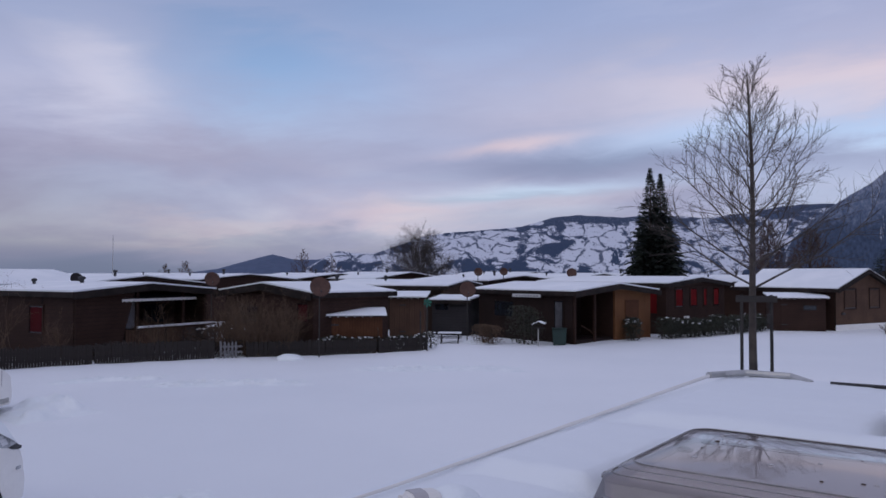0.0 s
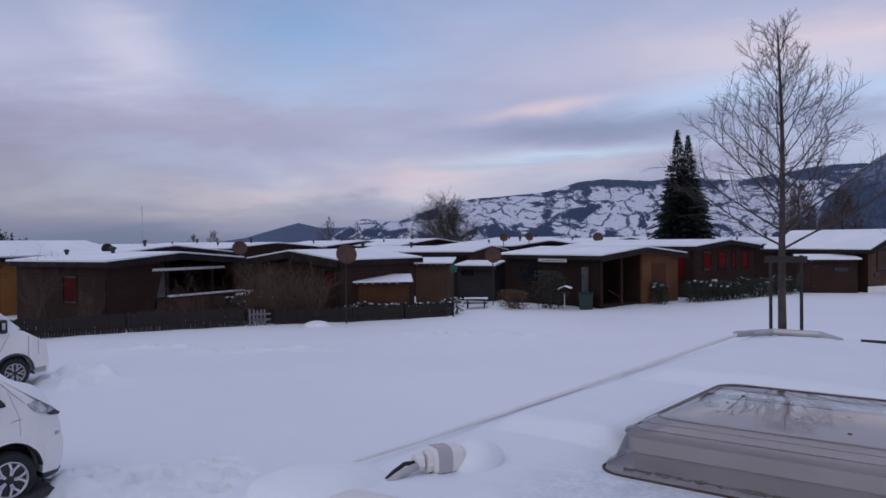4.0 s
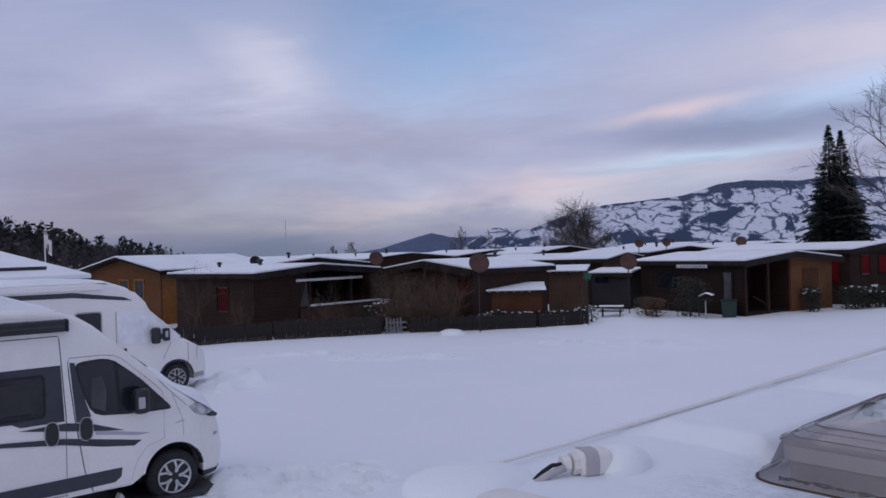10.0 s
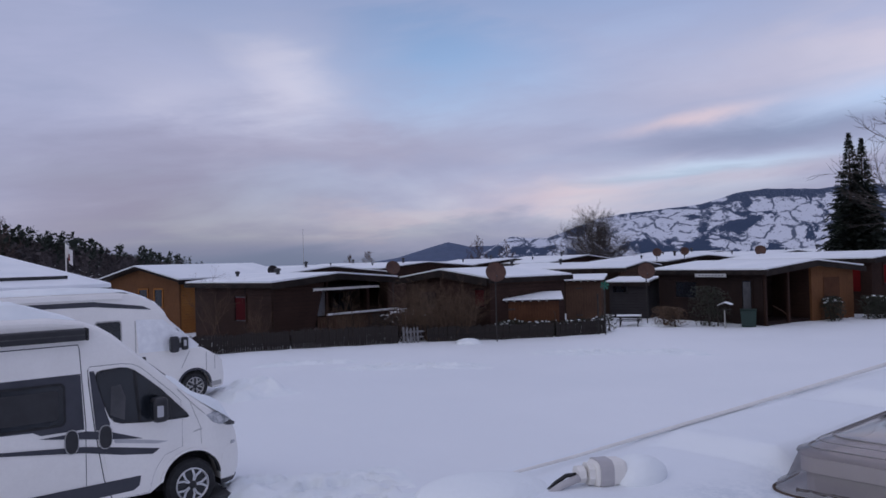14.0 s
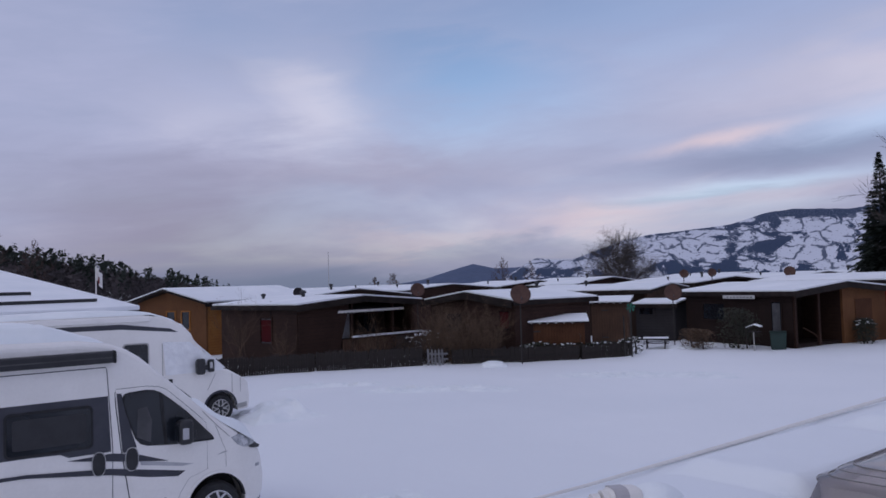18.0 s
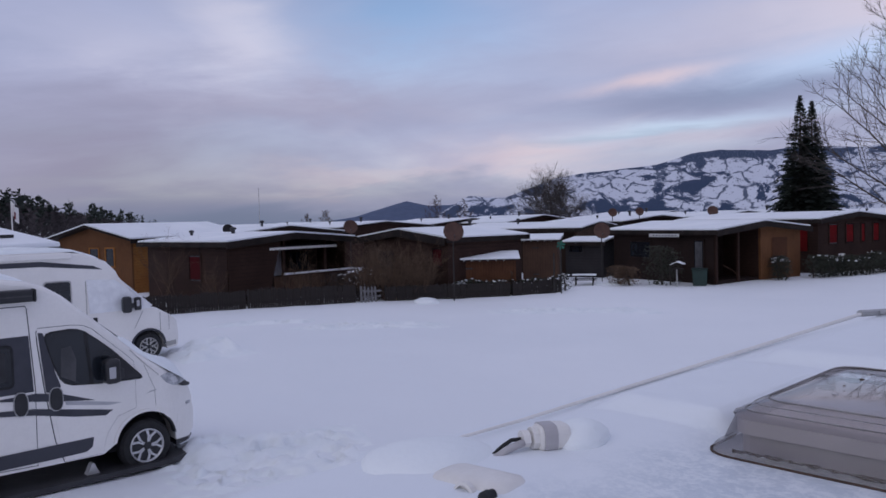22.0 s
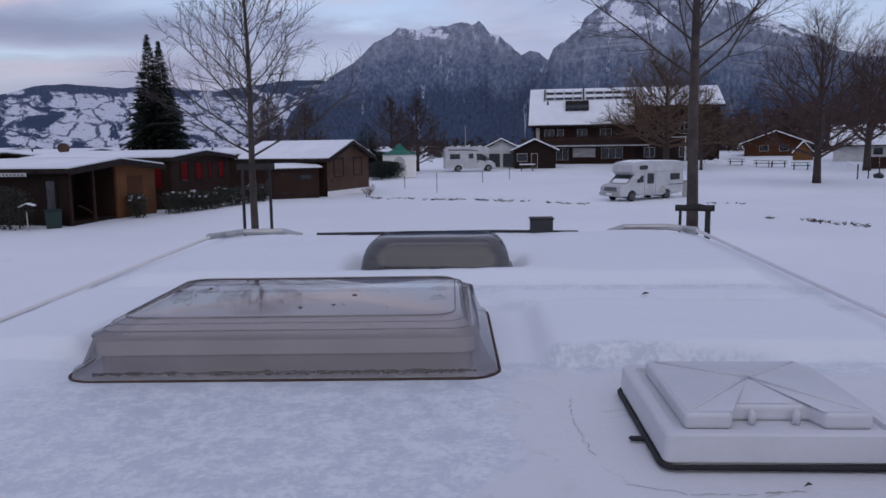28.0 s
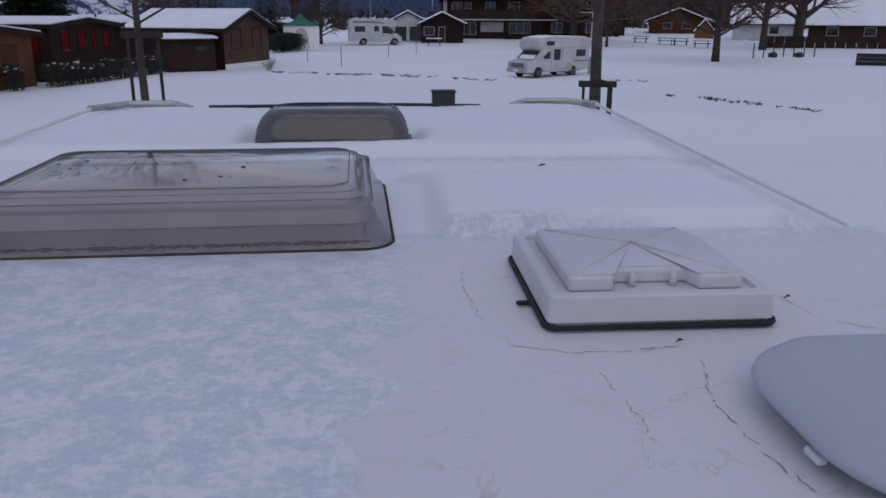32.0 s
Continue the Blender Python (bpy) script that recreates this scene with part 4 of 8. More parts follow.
lean_to("orange-boarded porch with a slanting snowy roof", "porch", -2.6, 40.0, 96, 1.8, 1.5, 2.12, "brown_wood")
lean_to("reddish wooden garden store under a snowy lid", "garden_store", -7.8, 33.7, 84, 2.75, 1.3, 1.56, "shed_wood")
low_shed = lean_to("low dark shed with a vent against the end chalet", "garden_shed", 24.6, 50.6, 104, 3.0, 1.8, 1.95, "dark_wood")
vent_w = part("vent_window", box((1.75, -0.02, 1.25), (2.5, -0.003, 1.55)), M["grey_wood"], low_shed)
part("vent_opening", box((1.8, -0.026, 1.29), (2.45, -0.0205, 1.51)), M["window_dark"], vent_w)
for az_, d_, z_, r_, to_ in ((-7.75, 31.3, 2.80, 0.42, 0.0), (-15.4, 44.5, 3.0, 0.42, 0.0), (3.2, 39.0, 2.55, 0.42, 0.0), (4.0, 53, 3.48, 0.30, 2.9), (5.9, 52.5, 3.5, 0.28, 2.9), (10.9, 52, 3.42, 0.34, 2.9)):
    dish(az_, d_, z_, r_, az_ + 170, "rust-brown satellite dish on a dark mast", to_)

dish(-24.2, 44, 3.05, 0.3, 146, "dark grey satellite dish beside a chimney", 2.4, "grey_wood")

# ---- fences, hedge, garden clutter ----


def fence_run(p0, p1, h, label, mat, gap=0.095, wide=0.083):
    a, b = Vector(p0), Vector(p1)
    length = (b - a).length
    ang = math.degrees(math.atan2(b.y - a.y, b.x - a.x))
    z = ground_z(a.x, a.y)
    t = thing("picket_fence", pose(a.x, a.y, z - 0.05, 0, 0, ang), label, "fence", "garden fences")
    mesh = None
    count = int(length / gap)
    for k in range(count):
        if mesh is None:
            ob = part("picket", prism([(0, 0), (wide, 0), (wide, h - 0.06), (wide / 2, h), (0, h - 0.06)], 0.02, "Y", -0.01), mat, t)
            mesh = ob.data
        else:
            ob = new("picket", mesh)
            ob.parent = t
        ob.matrix_basis = pose(k * gap, 0, random.uniform(-0.05, 0.02), 0, random.uniform(-1.5, 1.5), 0)
    for zz in (0.25, h - 0.25):
        part("rail", box((0, 0.012, zz), (length, 0.05, zz + 0.07)), mat, t)
    for k in range(int(length / 2.2) + 1):
        part("post", box((k * 2.2, 0.05, 0), (k * 2.2 + 0.08, 0.13, h)), mat, t)
    return t


fence_pts = [(-16.2, 26.2, 0), (-12.1, 28.55, 0), (-8.3, 30.75, 0)]
for p0, p1 in zip(fence_pts, fence_pts[1:]):
    fence_run(p0, p1, 0.80, "dark weathered picket fence at the field's edge", M["fence_wood"])
fence_run((-8.15, 30.85, 0), (-7.35, 31.2, 0), 0.72, "pale picket gate panel dusted with snow", M["pale_picket"], 0.15, 0.075)
fence_run((-7.2, 31.3, 0), (-2.0, 33.05, 0), 0.70, "dark weathered picket fence at the field's edge", M["fence_wood"])
fence_run((-1.95, 33.1, 0), (0.15, 34.45, 0), 0.68, "dark weathered picket fence at the field's edge", M["fence_wood"])


def leaf_mass(name, label, category, centre_line, width, height, count, mat, seed, size=0.07, snow_caps=0, kind=""):
    """A hedge of many small leaf faces along a line, with twigs inside and snow caught on top."""
    rnd = random.Random(seed)
    t = thing(name, Matrix.Identity(4), label, category, "hedges and shrubs", kind)
    bm = bmesh.new()
    snow = bmesh.new()
    segs = list(zip(centre_line, centre_line[1:]))
    for _ in range(count):
        a, b = rnd.choice(segs)
        f = rnd.random()
        x, y = a[0] + (b[0] - a[0]) * f, a[1] + (b[1] - a[1]) * f
        h = height * (0.82 + 0.25 * noise.noise((x * 0.9, y * 0.9, seed)))
        dx, dy = rnd.uniform(-1, 1), rnd.uniform(-1, 1)
        zz = rnd.random() ** 0.7
        rr = width / 2 * math.sqrt(max(0.08, 1 - max(0, zz - 0.7) ** 2 * 8))
        p = Vector((x + dx * rr, y + dy * rr, ground_z(x, y) + zz * h))
        d1 = Vector((rnd.gauss(0, 1), rnd.gauss(0, 1), rnd.gauss(0, 0.7))).normalized() * size * rnd.uniform(0.6, 1.5)
        d2 = Vector((rnd.gauss(0, 1), rnd.gauss(0, 1), rnd.gauss(0, 0.7))).normalized() * size * rnd.uniform(0.5, 1.1)
        vs = [bm.verts.new(p + v) for v in (-d1, d2 * 0.5, d1, -d2 * 0.5)]
        bm.faces.new(vs)
        if snow_caps and rnd.random() < snow_caps and zz > 0.72:
            s = bmesh.ops.create_icosphere(snow, subdivisions=1, radius=rnd.uniform(0.03, 0.075))
            bmesh.ops.transform(snow, matrix=Matrix.Translation(p + Vector((0, 0, 0.02))) @ Matrix.Diagonal((1.3, 1.3, 0.45, 1)), verts=s["verts"])
    part("foliage", bm, mat, t)
    core = bmesh.new()
    for a, b in segs:
        n_ = max(2, int((Vector(b) - Vector(a)).length / 0.35))
        for k in range(n_):
            f = (k + rnd.random()) / n_
            x, y = a[0] + (b[0] - a[0]) * f, a[1] + (b[1] - a[1]) * f
            z0 = ground_z(x, y) - 0.05
            tube(core, [(x, y, z0), (x + rnd.uniform(-.1, .1), y + rnd.uniform(-.1, .1), z0 + height * 0.5), (x + rnd.uniform(-.25, .25), y + rnd.uniform(-.25, .25), z0 + height * 0.9)], [0.04, 0.03, 0.012], 5)
    tagged(part("undergrowth", core, M["bark_dark"], t), kind="stuff")
    if snow_caps:
        tagged(part("snow_caps", snow, M["snow_far"], t, smooth_shade=True), kind="stuff")
    else:
        snow.free()
    return t


leaf_mass("hedge", "clipped dark hedge flecked with snow", "hedge", [(12.4, 39.9), (14.5, 41.2), (17.5, 43.3), (20.6, 46.2)], 0.9, 1.25, 9000, M["hedge_leaf"], 3, 0.08, 0.02)
leaf_mass("hedge", "low dark hedge flecked with snow by the fence", "hedge", [(-4.4, 32.7), (-2.0, 33.6), (0.3, 34.9)], 0.7, 0.85, 3600, M["hedge_leaf"], 5, 0.07, 0.05)
leaf_mass("shrub", "dark bare thicket behind the picket fence", "shrub", [(-16.6, 27.2), (-12.4, 29.5), (-7.6, 32.1)], 1.3, 0.75, 7000, M["bark_dark"], 11, 0.07)
leaf_mass("shrub", "dark bare thicket behind the picket fence", "shrub", [(-7.4, 31.9), (-4.6, 32.9)], 1.0, 0.65, 2600, M["bark_dark"], 12, 0.07)
leaf_mass("shrub", "dark brushwood between two chalets", "shrub", [(-9.8, 33.2), (-8.3, 34.6)], 1.4, 1.3, 3200, M["bark_dark"], 13, 0.08, 0.01)
leaf_mass("shrub", "dark evergreen shrub beside the pavilion", "shrub", [(36.2, 57.8), (38.6, 58.6)], 1.9, 1.7, 6000, M["needles"], 6, 0.10)
leaf_mass("shrub", "dark leafy shrub before the chalet", "shrub", [(4.4, 37.3), (5.4, 37.3)], 1.1, 2.0, 1500, M["hedge_leaf"], 7, 0.07)
leaf_mass("shrub", "round clipped shrub with a cap of snow", "shrub", [(10.5, 38.9), (10.8, 39.0)], 0.8, 1.45, 1300, M["hedge_leaf"], 8, 0.07, 0.03)
leaf_mass("shrub", "dry tan garden shrub beside the path", "shrub", [(2.6, 37.2), (3.5, 37.1)], 0.8, 1.0, 1600, M["twig_tan"], 9, 0.06)

# ---- the motorhome that carries the camera, and its roof ----
MH = pose(0, 0, 0, 0, 0, -39.7)
ROOF = 2.89


def on_roof(u=0.0, v=0.0, z=0.0, turn=0.0):
    return MH @ pose(u, v, ROOF + z, 0, 0, turn)


def wheel(parent, x, y, r, wide, rim_mat, spokes=5, side=-1):
    """A wheel lying in the x-z plane: tyre, rim, spokes and hub."""
    m = Matrix.Translation((x, y, r)) @ Matrix.Rotation(radians(90), 4, "X")
    ty = part("wheel", lathe([(r * 0.62, -wide / 2), (r * 0.9, -wide / 2), (r, -wide * 0.32), (r, wide * 0.32), (r * 0.9, wide / 2), (r * 0.62, wide / 2)], 30), M["black_rubber"], parent, m=m)
    s = (wide * 0.5 + 0.012) * -side
    part("rim", lathe([(r * 0.56, s - 0.05), (r * 0.64, s - 0.045), (r * 0.665, s + 0.012), (r * 0.64, s + 0.02), (r * 0.60, s + 0.0), (r * 0.57, s - 0.04)], 30), rim_mat, ty)
    for k in range(spokes):
        a = k * 2 * math.pi / spokes
        for off in (-1, 1):
            pts = [(0.12, 0.04), (0.36, 0.08), (0.61, 0.26), (0.61, 0.155), (0.40, 0.015), (0.12, 0.0)]
            flat = [(r * (p * math.cos(a) - off * q * math.sin(a)), r * (p * math.sin(a) + off * q * math.cos(a))) for p, q in pts]
            part("spoke", prism(flat, 0.016, "Z", s - 0.006), rim_mat, ty)
    part("rim_dish", lathe([(r * 0.60, s - 0.012), (r * 0.60, s - 0.010), (r * 0.2, s - 0.009)], 24), M["black_plastic"], ty)
    part("hub_cap", lathe([(r * 0.16, s - 0.03), (r * 0.16, s + 0.01), (r * 0.11, s + 0.022)], 16), M["black_plastic"], ty)
    return ty


own = thing("motorhome", MH, "white motorhome with snow lying on its roof", "motorhome")
part("body", prism([(-1.24, 0.42), (1.08, 0.42), (1.10, 2.70), (1.07, 2.83), (1.0, 2.885), (-1.2, 2.885), (-1.27, 2.83), (-1.30, 2.70)], 6.25, "Y", -2.4), M["gel_white"], own)
for vv in (3.0, -1.5):
    for uu, sd in ((-1.05, -1), (0.87, 1)):
        wh = wheel(own, 0, 0, 0.34, 0.22, M["grey_metal"], 5, -1)
        wh.matrix_basis = pose(uu, vv, 0.34, 0, 90, 0)
# roof rails, along the sides and with short hooked ends across the front
rail_bm = bmesh.new()
tube(rail_bm, [(-1.195, 0.95, 2.905), (-1.205, 1.3, 2.900), (-1.235, 2.05, 2.900), (-1.285, 3.62, 2.908)], [0.003, 0.004, 0.006, 0.008], 8)
left_rail = part("roof_rail", rail_bm, M["cream_plastic"], own)
part("rail_end", rod([(-1.285, 3.62, 2.912), (-1.26, 3.76, 2.905), (-1.18, 3.83, 2.91), (-0.98, 3.85, 2.908), (-0.88, 3.80, 2.89)], 0.016, 8), M["grey_metal"], left_rail)
rail_bm = bmesh.new()
tube(rail_bm, [(0.972, 1.48, 2.910), (1.01, 2.6, 2.912), (1.055, 3.72, 2.912)], [0.004, 0.006, 0.008], 8)
right_rail = part("roof_rail", rail_bm, M["frame_grey"], own)
part("rail_end", rod([(1.055, 3.72, 2.912), (1.03, 3.85, 2.905), (0.95, 3.89, 2.91), (0.74, 3.90, 2.908), (0.66, 3.86, 2.89)], 0.016, 8), M["grey_metal"], right_rail)
part("front_seam", rod([(-0.80, 3.80, 2.898), (0.1, 3.82, 2.903), (0.50, 3.80, 2.898)], 0.009, 6), M["black_plastic"], own)
sensor = part("roof_marker", box((0.265, 3.77, 2.88), (0.375, 3.85, 2.965), 0.006, 2), M["black_plastic"], own, "small dark box on the roof's front edge")
part("cover_plate", box((0.26, 3.765, 2.963), (0.38, 3.855, 2.972), 0.003, 1), M["stake"], sensor)


def roof_height(u, v):
    """Thickness of the snow on the roof."""
    edge = 1.535 + 0.03 * noise.noise((u * 2.2, 4.0, 1.0)) + 0.012 * noise.noise((u * 14, v * 14, 1.0))
    right = step(u, 0.0, 0.1)
    back = 2.16 - 0.13 * right + 0.02 * noise.noise((u * 5, 2.0, 6.0))
    pad = step(v, edge - 0.01, edge + 0.05 - 0.025 * right) * (1 - step(v, back - 0.03, back + 0.03))
    pad *= (0.80 - 0.12 * right) * (1 - step(u, -0.05, 0.06) * (1 - step(u, 0.12, 0.17)))
    far = step(v, 2.38, 2.45)
    strip = step(v, back + 0.05, back + 0.08) * (1 - step(v, 2.22, 2.27)) * right + math.exp(-((v - 2.34) / 0.03) ** 2) * 0.5
    side = step(-u, 0.74, 0.95) * (1 - step(v, 1.5, 1.6)) * 0.012
    h = 0.004 + 0.056 * pad + 0.042 * far + 0.022 * strip + side - 0.036 * step(v, 2.95, 3.8)
    h += 0.012 * (noise.noise((u * 2.1, v * 2.1, 0.3))) * (pad + far) + 0.0035 * noise.noise((u * 11, v * 11, 2.0)) * (0.3 + pad + far) + 0.0016 * noise.noise((u * 34, v * 34, 5.0)) * (0.2 + pad + far)
    for cu, cv, w, d, soft in ((-0.385, 1.735, 0.83, 0.60, 0.055), (0.426, 1.19, 0.33, 0.34, 0.10), (-0.138, 2.71, 0.52, 0.32, 0.07), (0.73, 0.785, 0.5, 0.34, 0.15)):
        du, dv = max(abs(u - cu) - w / 2, 0), max(abs(v - cv) - d / 2, 0)
        k = step(math.hypot(du, dv), 0.0, soft)
        h = 0.002 + (h - 0.002) * k
    h *= (1 - 0.9 * step(u, 0.86, 0.95)) * (1 - 0.85 * step(-u, 1.10, 1.19))
    return max(h, 0.001)


def roof_snow_material():
    """Frozen film near the hatches, plain dirty roof beside the vent, loose snow elsewhere."""
    m, n, b, co = base_net("snow_and_ice_film")
    sep = n.add("ShaderNodeSeparateXYZ")
    n.link(co, sep.inputs[0])
    u, v = sep.outputs[0], sep.outputs[1]
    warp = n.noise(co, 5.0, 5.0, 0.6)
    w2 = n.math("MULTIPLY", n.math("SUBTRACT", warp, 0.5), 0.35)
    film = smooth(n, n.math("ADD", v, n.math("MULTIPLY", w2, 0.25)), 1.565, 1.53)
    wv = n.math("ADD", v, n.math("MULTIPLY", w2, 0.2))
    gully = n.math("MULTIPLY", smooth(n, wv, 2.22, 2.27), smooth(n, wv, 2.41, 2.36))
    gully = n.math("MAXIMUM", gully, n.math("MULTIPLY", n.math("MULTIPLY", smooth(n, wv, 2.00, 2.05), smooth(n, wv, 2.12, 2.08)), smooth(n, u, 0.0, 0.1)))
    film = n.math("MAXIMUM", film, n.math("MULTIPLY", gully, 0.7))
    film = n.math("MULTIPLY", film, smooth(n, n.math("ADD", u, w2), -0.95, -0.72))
    bare = n.math("MULTIPLY", n.math("MULTIPLY", film, smooth(n, n.math("ADD", v, n.math("MULTIPLY", w2, 0.5)), 1.50, 1.44)), smooth(n, n.math("ADD", n.math("SUBTRACT", u, n.math("MULTIPLY", n.math("SUBTRACT", 1.4, v), -0.10)), w2), 0.06, 0.10))
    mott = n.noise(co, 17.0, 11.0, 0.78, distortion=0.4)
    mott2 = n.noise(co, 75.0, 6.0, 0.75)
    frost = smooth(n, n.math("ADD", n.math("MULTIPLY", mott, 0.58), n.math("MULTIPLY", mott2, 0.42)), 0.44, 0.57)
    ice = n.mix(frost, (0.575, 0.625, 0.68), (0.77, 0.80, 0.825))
    grain = n.noise(co, 140.0, 4.0, 0.7)
    loose = n.mix(n.math("MULTIPLY", grain, 0.15), (0.81, 0.84, 0.87), (0.63, 0.67, 0.74))
    # thin dirt lines left by runnels on the bare roof
    lines = n.noise(co, 2.9, 7.0, 0.55, distortion=0.8)
    thin = n.math("SUBTRACT", 1.0, smooth(n, n.math("ABSOLUTE", n.math("SUBTRACT", lines, 0.5)), 0.0, 0.004))
    thin = n.math("MULTIPLY", thin, smooth(n, n.noise(co, 9.0, 6.0, 0.75), 0.36, 0.58))
    film_dirt = n.math("MULTIPLY", smooth(n, n.noise(co, 6.0, 7.0, 0.7, distortion=1.0), 0.52, 0.78), 0.45)
    roofc = n.mix(film_dirt, (0.71, 0.71, 0.725), (0.54, 0.525, 0.52))
    roofc = n.mix(n.math("MULTIPLY", thin, 0.28), roofc, (0.24, 0.215, 0.20))
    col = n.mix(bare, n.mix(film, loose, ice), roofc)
    n.link(col, b.inputs["Base Color"])
    n.link(n.math("SUBTRACT", 0.62, n.math("MULTIPLY", film, n.math("SUBTRACT", 0.34, n.math("MULTIPLY", frost, 0.24)))), b.inputs["Roughness"])
    b.inputs["Specular IOR Level"].default_value = 0.35
    bump = n.add("ShaderNodeBump", Strength=0.35, Distance=0.006)
    n.link(n.math("ADD", n.math("MULTIPLY", mott2, 0.6), n.math("MULTIPLY", grain, 0.3)), bump.inputs["Height"])
    n.link(bump.outputs[0], b.inputs["Normal"])
    return m


def build_roof_snow():
    us = [-1.262 + 0.0186 * i for i in range(126)]
    vs = [-2.35 + 0.1 * i for i in range(18)] + [-0.6 + 0.03 * i for i in range(38)] + [0.55 + 0.0175 * i for i in range(54)] + [1.495 + 0.004 * i for i in range(38)] + [1.66 + 0.0175 * i for i in range(130)]
    vs = [v for v in vs if v < 3.86]
    n = len(us)
    verts = [(u, v, roof_height(u, v) - 0.0035) for v in vs for u in us]
    faces = [(j * n + i, j * n + i + 1, (j + 1) * n + i + 1, (j + 1) * n + i) for j in range(len(vs) - 1) for i in range(n - 1)]
    mesh = bpy.data.meshes.new("roof_snow")
    mesh.from_pydata(verts, [], faces)
    mesh.update()
    for fc in mesh.polygons:
        fc.use_smooth = True
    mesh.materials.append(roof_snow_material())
    ob = new("roof_snow", mesh)
    ob.matrix_basis = on_roof(0, 0, 0)
    tagged(ob, "uneven snow and thin ice lying on the motorhome roof", "snow", kind="stuff")


build_roof_snow()


def rr_ring(w, d, r, z, seg=6):
    return [(x, y, z) for x, y in rounded_rect(w, d, r, seg)]


def skylight_hatch():
    t = thing("roof_skylight", on_roof(-0.385, 1.735, 0.0, 2.0) @ Matrix.Diagonal((1.04, 1.02, 1.12, 1)), "large smoked-acrylic roof skylight with a domed lid", "skylight")
    part("inner_frame", loft([rr_ring(0.722, 0.512, 0.035, 0.034), rr_ring(0.735, 0.525, 0.035, 0.036), rr_ring(0.735, 0.525, 0.035, 0.062), rr_ring(0.70, 0.49, 0.03, 0.063), rr_ring(0.66, 0.45, 0.03, 0.063), rr_ring(0.66, 0.45, 0.03, 0.0)], False, False), M["frame_grey"], t, "pale plastic inner frame")
    # lower half of the one frame, its shade put into the colour
    part("frame_base", loft([rr_ring(0.72, 0.51, 0.035, 0.0), rr_ring(0.72, 0.51, 0.035, 0.034)], False, False), M["frame_low"], t, "lower frame, darkened by painted shade")
    part("blind", box((-0.33, -0.225, 0.056), (0.33, 0.225, 0.062)), M["blind"], t, "drawn grey-beige blind")
    skirt = loft([rr_ring(0.815, 0.605, 0.06, 0.004), rr_ring(0.81, 0.60, 0.06, 0.012), rr_ring(0.785, 0.575, 0.055, 0.018), rr_ring(0.745, 0.535, 0.045, 0.064)], False, False)
    part("skirt", skirt, M["smoked"], t, "clear smoked skirt", smooth_shade=True)
    lip = loft([rr_ring(0.745, 0.535, 0.045, 0.064), rr_ring(0.752, 0.542, 0.047, 0.068), rr_ring(0.745, 0.535, 0.045, 0.073), rr_ring(0.715, 0.505, 0.04, 0.076)], False, False)
    part("lid_rim", lip, M["smoked"], t, smooth_shade=True)
    rings = [rr_ring(0.715, 0.505, 0.04, 0.076), rr_ring(0.70, 0.49, 0.04, 0.079), rr_ring(0.69, 0.48, 0.04, 0.087), rr_ring(0.675, 0.465, 0.045, 0.090), rr_ring(0.655, 0.445, 0.05, 0.094)]
    for k in range(1, 8):
        f = k / 8
        rings.append(rr_ring(0.655 - 0.60 * f, 0.445 - 0.42 * f, 0.05 * (1 - f) + 0.006, 0.094 + 0.006 * math.sin(f * math.pi / 2)))
    part("lid", loft(rings, False, True), M["smoked_lid"], t, "domed smoked acrylic lid", smooth_shade=True)
    for w_, d_, r_, z_, th in ((0.715, 0.505, 0.04, 0.077, 0.0012), (0.688, 0.478, 0.04, 0.087, 0.001), (0.655, 0.445, 0.05, 0.095, 0.0014)):
        bm = bmesh.new()
        edge = rr_ring(w_, d_, r_, z_)
        tube(bm, edge + edge[:1], [th] * (len(edge) + 1), 5)
        part("lid_edge", bm, M["lid_edge"], t, smooth_shade=True)
    rnd = random.Random(14)
    for k in range(22):
        x, y = rnd.uniform(-0.3, 0.3), rnd.uniform(-0.19, 0.19)
        s = rnd.uniform(0.002, 0.007)
        zz = 0.1000 - 0.006 * max(abs(x) / 0.33, abs(y) / 0.225) ** 2
        part("speck", lathe([(s, 0), (s * 0.8, s * 0.3), (0.0005, s * 0.4)], 7), M["frame_low"] if k % 3 else M["litter"], t, m=Matrix.Translation((x, y, zz)))
    seal = bmesh.new()
    ring = rr_ring(0.822, 0.612, 0.062, 0.0)
    tube(seal, ring + ring[:1], [0.0032] * (len(ring) + 1), 5)
    part("seal", seal, M["litter"], t, "dark grimy seal")
    for x, y in ((-0.29, 0.02), (-0.27, 0.13), (0.29, 0.02), (0.29, 0.13)):
        part("hinge_pad", lathe([(0.018, 0), (0.018, 0.004), (0.012, 0.006)], 16), M["grey_metal"], t, m=Matrix.Translation((x, y, 0.080)))
    rnd = random.Random(4)
    for x0, x1 in ((-0.36, -0.02), (-0.02, 0.16), (0.16, 0.365)):
        bm = bmesh.new()
        pts = [(x0 + (x1 - x0) * k / 40, -0.272 + rnd.uniform(-0.002, 0.002), 0.005 + rnd.uniform(-0.001, 0.001)) for k in range(41)]
        tube(bm, pts, [rnd.uniform(0.0012, 0.0042) * (1.5 if rnd.random() < 0.12 else 1.0) for _k in pts], 5)
        part("leaf_litter", bm, M["litter"], t, "brown rotten litter caught along the frame")
    return t


skylight_hatch()


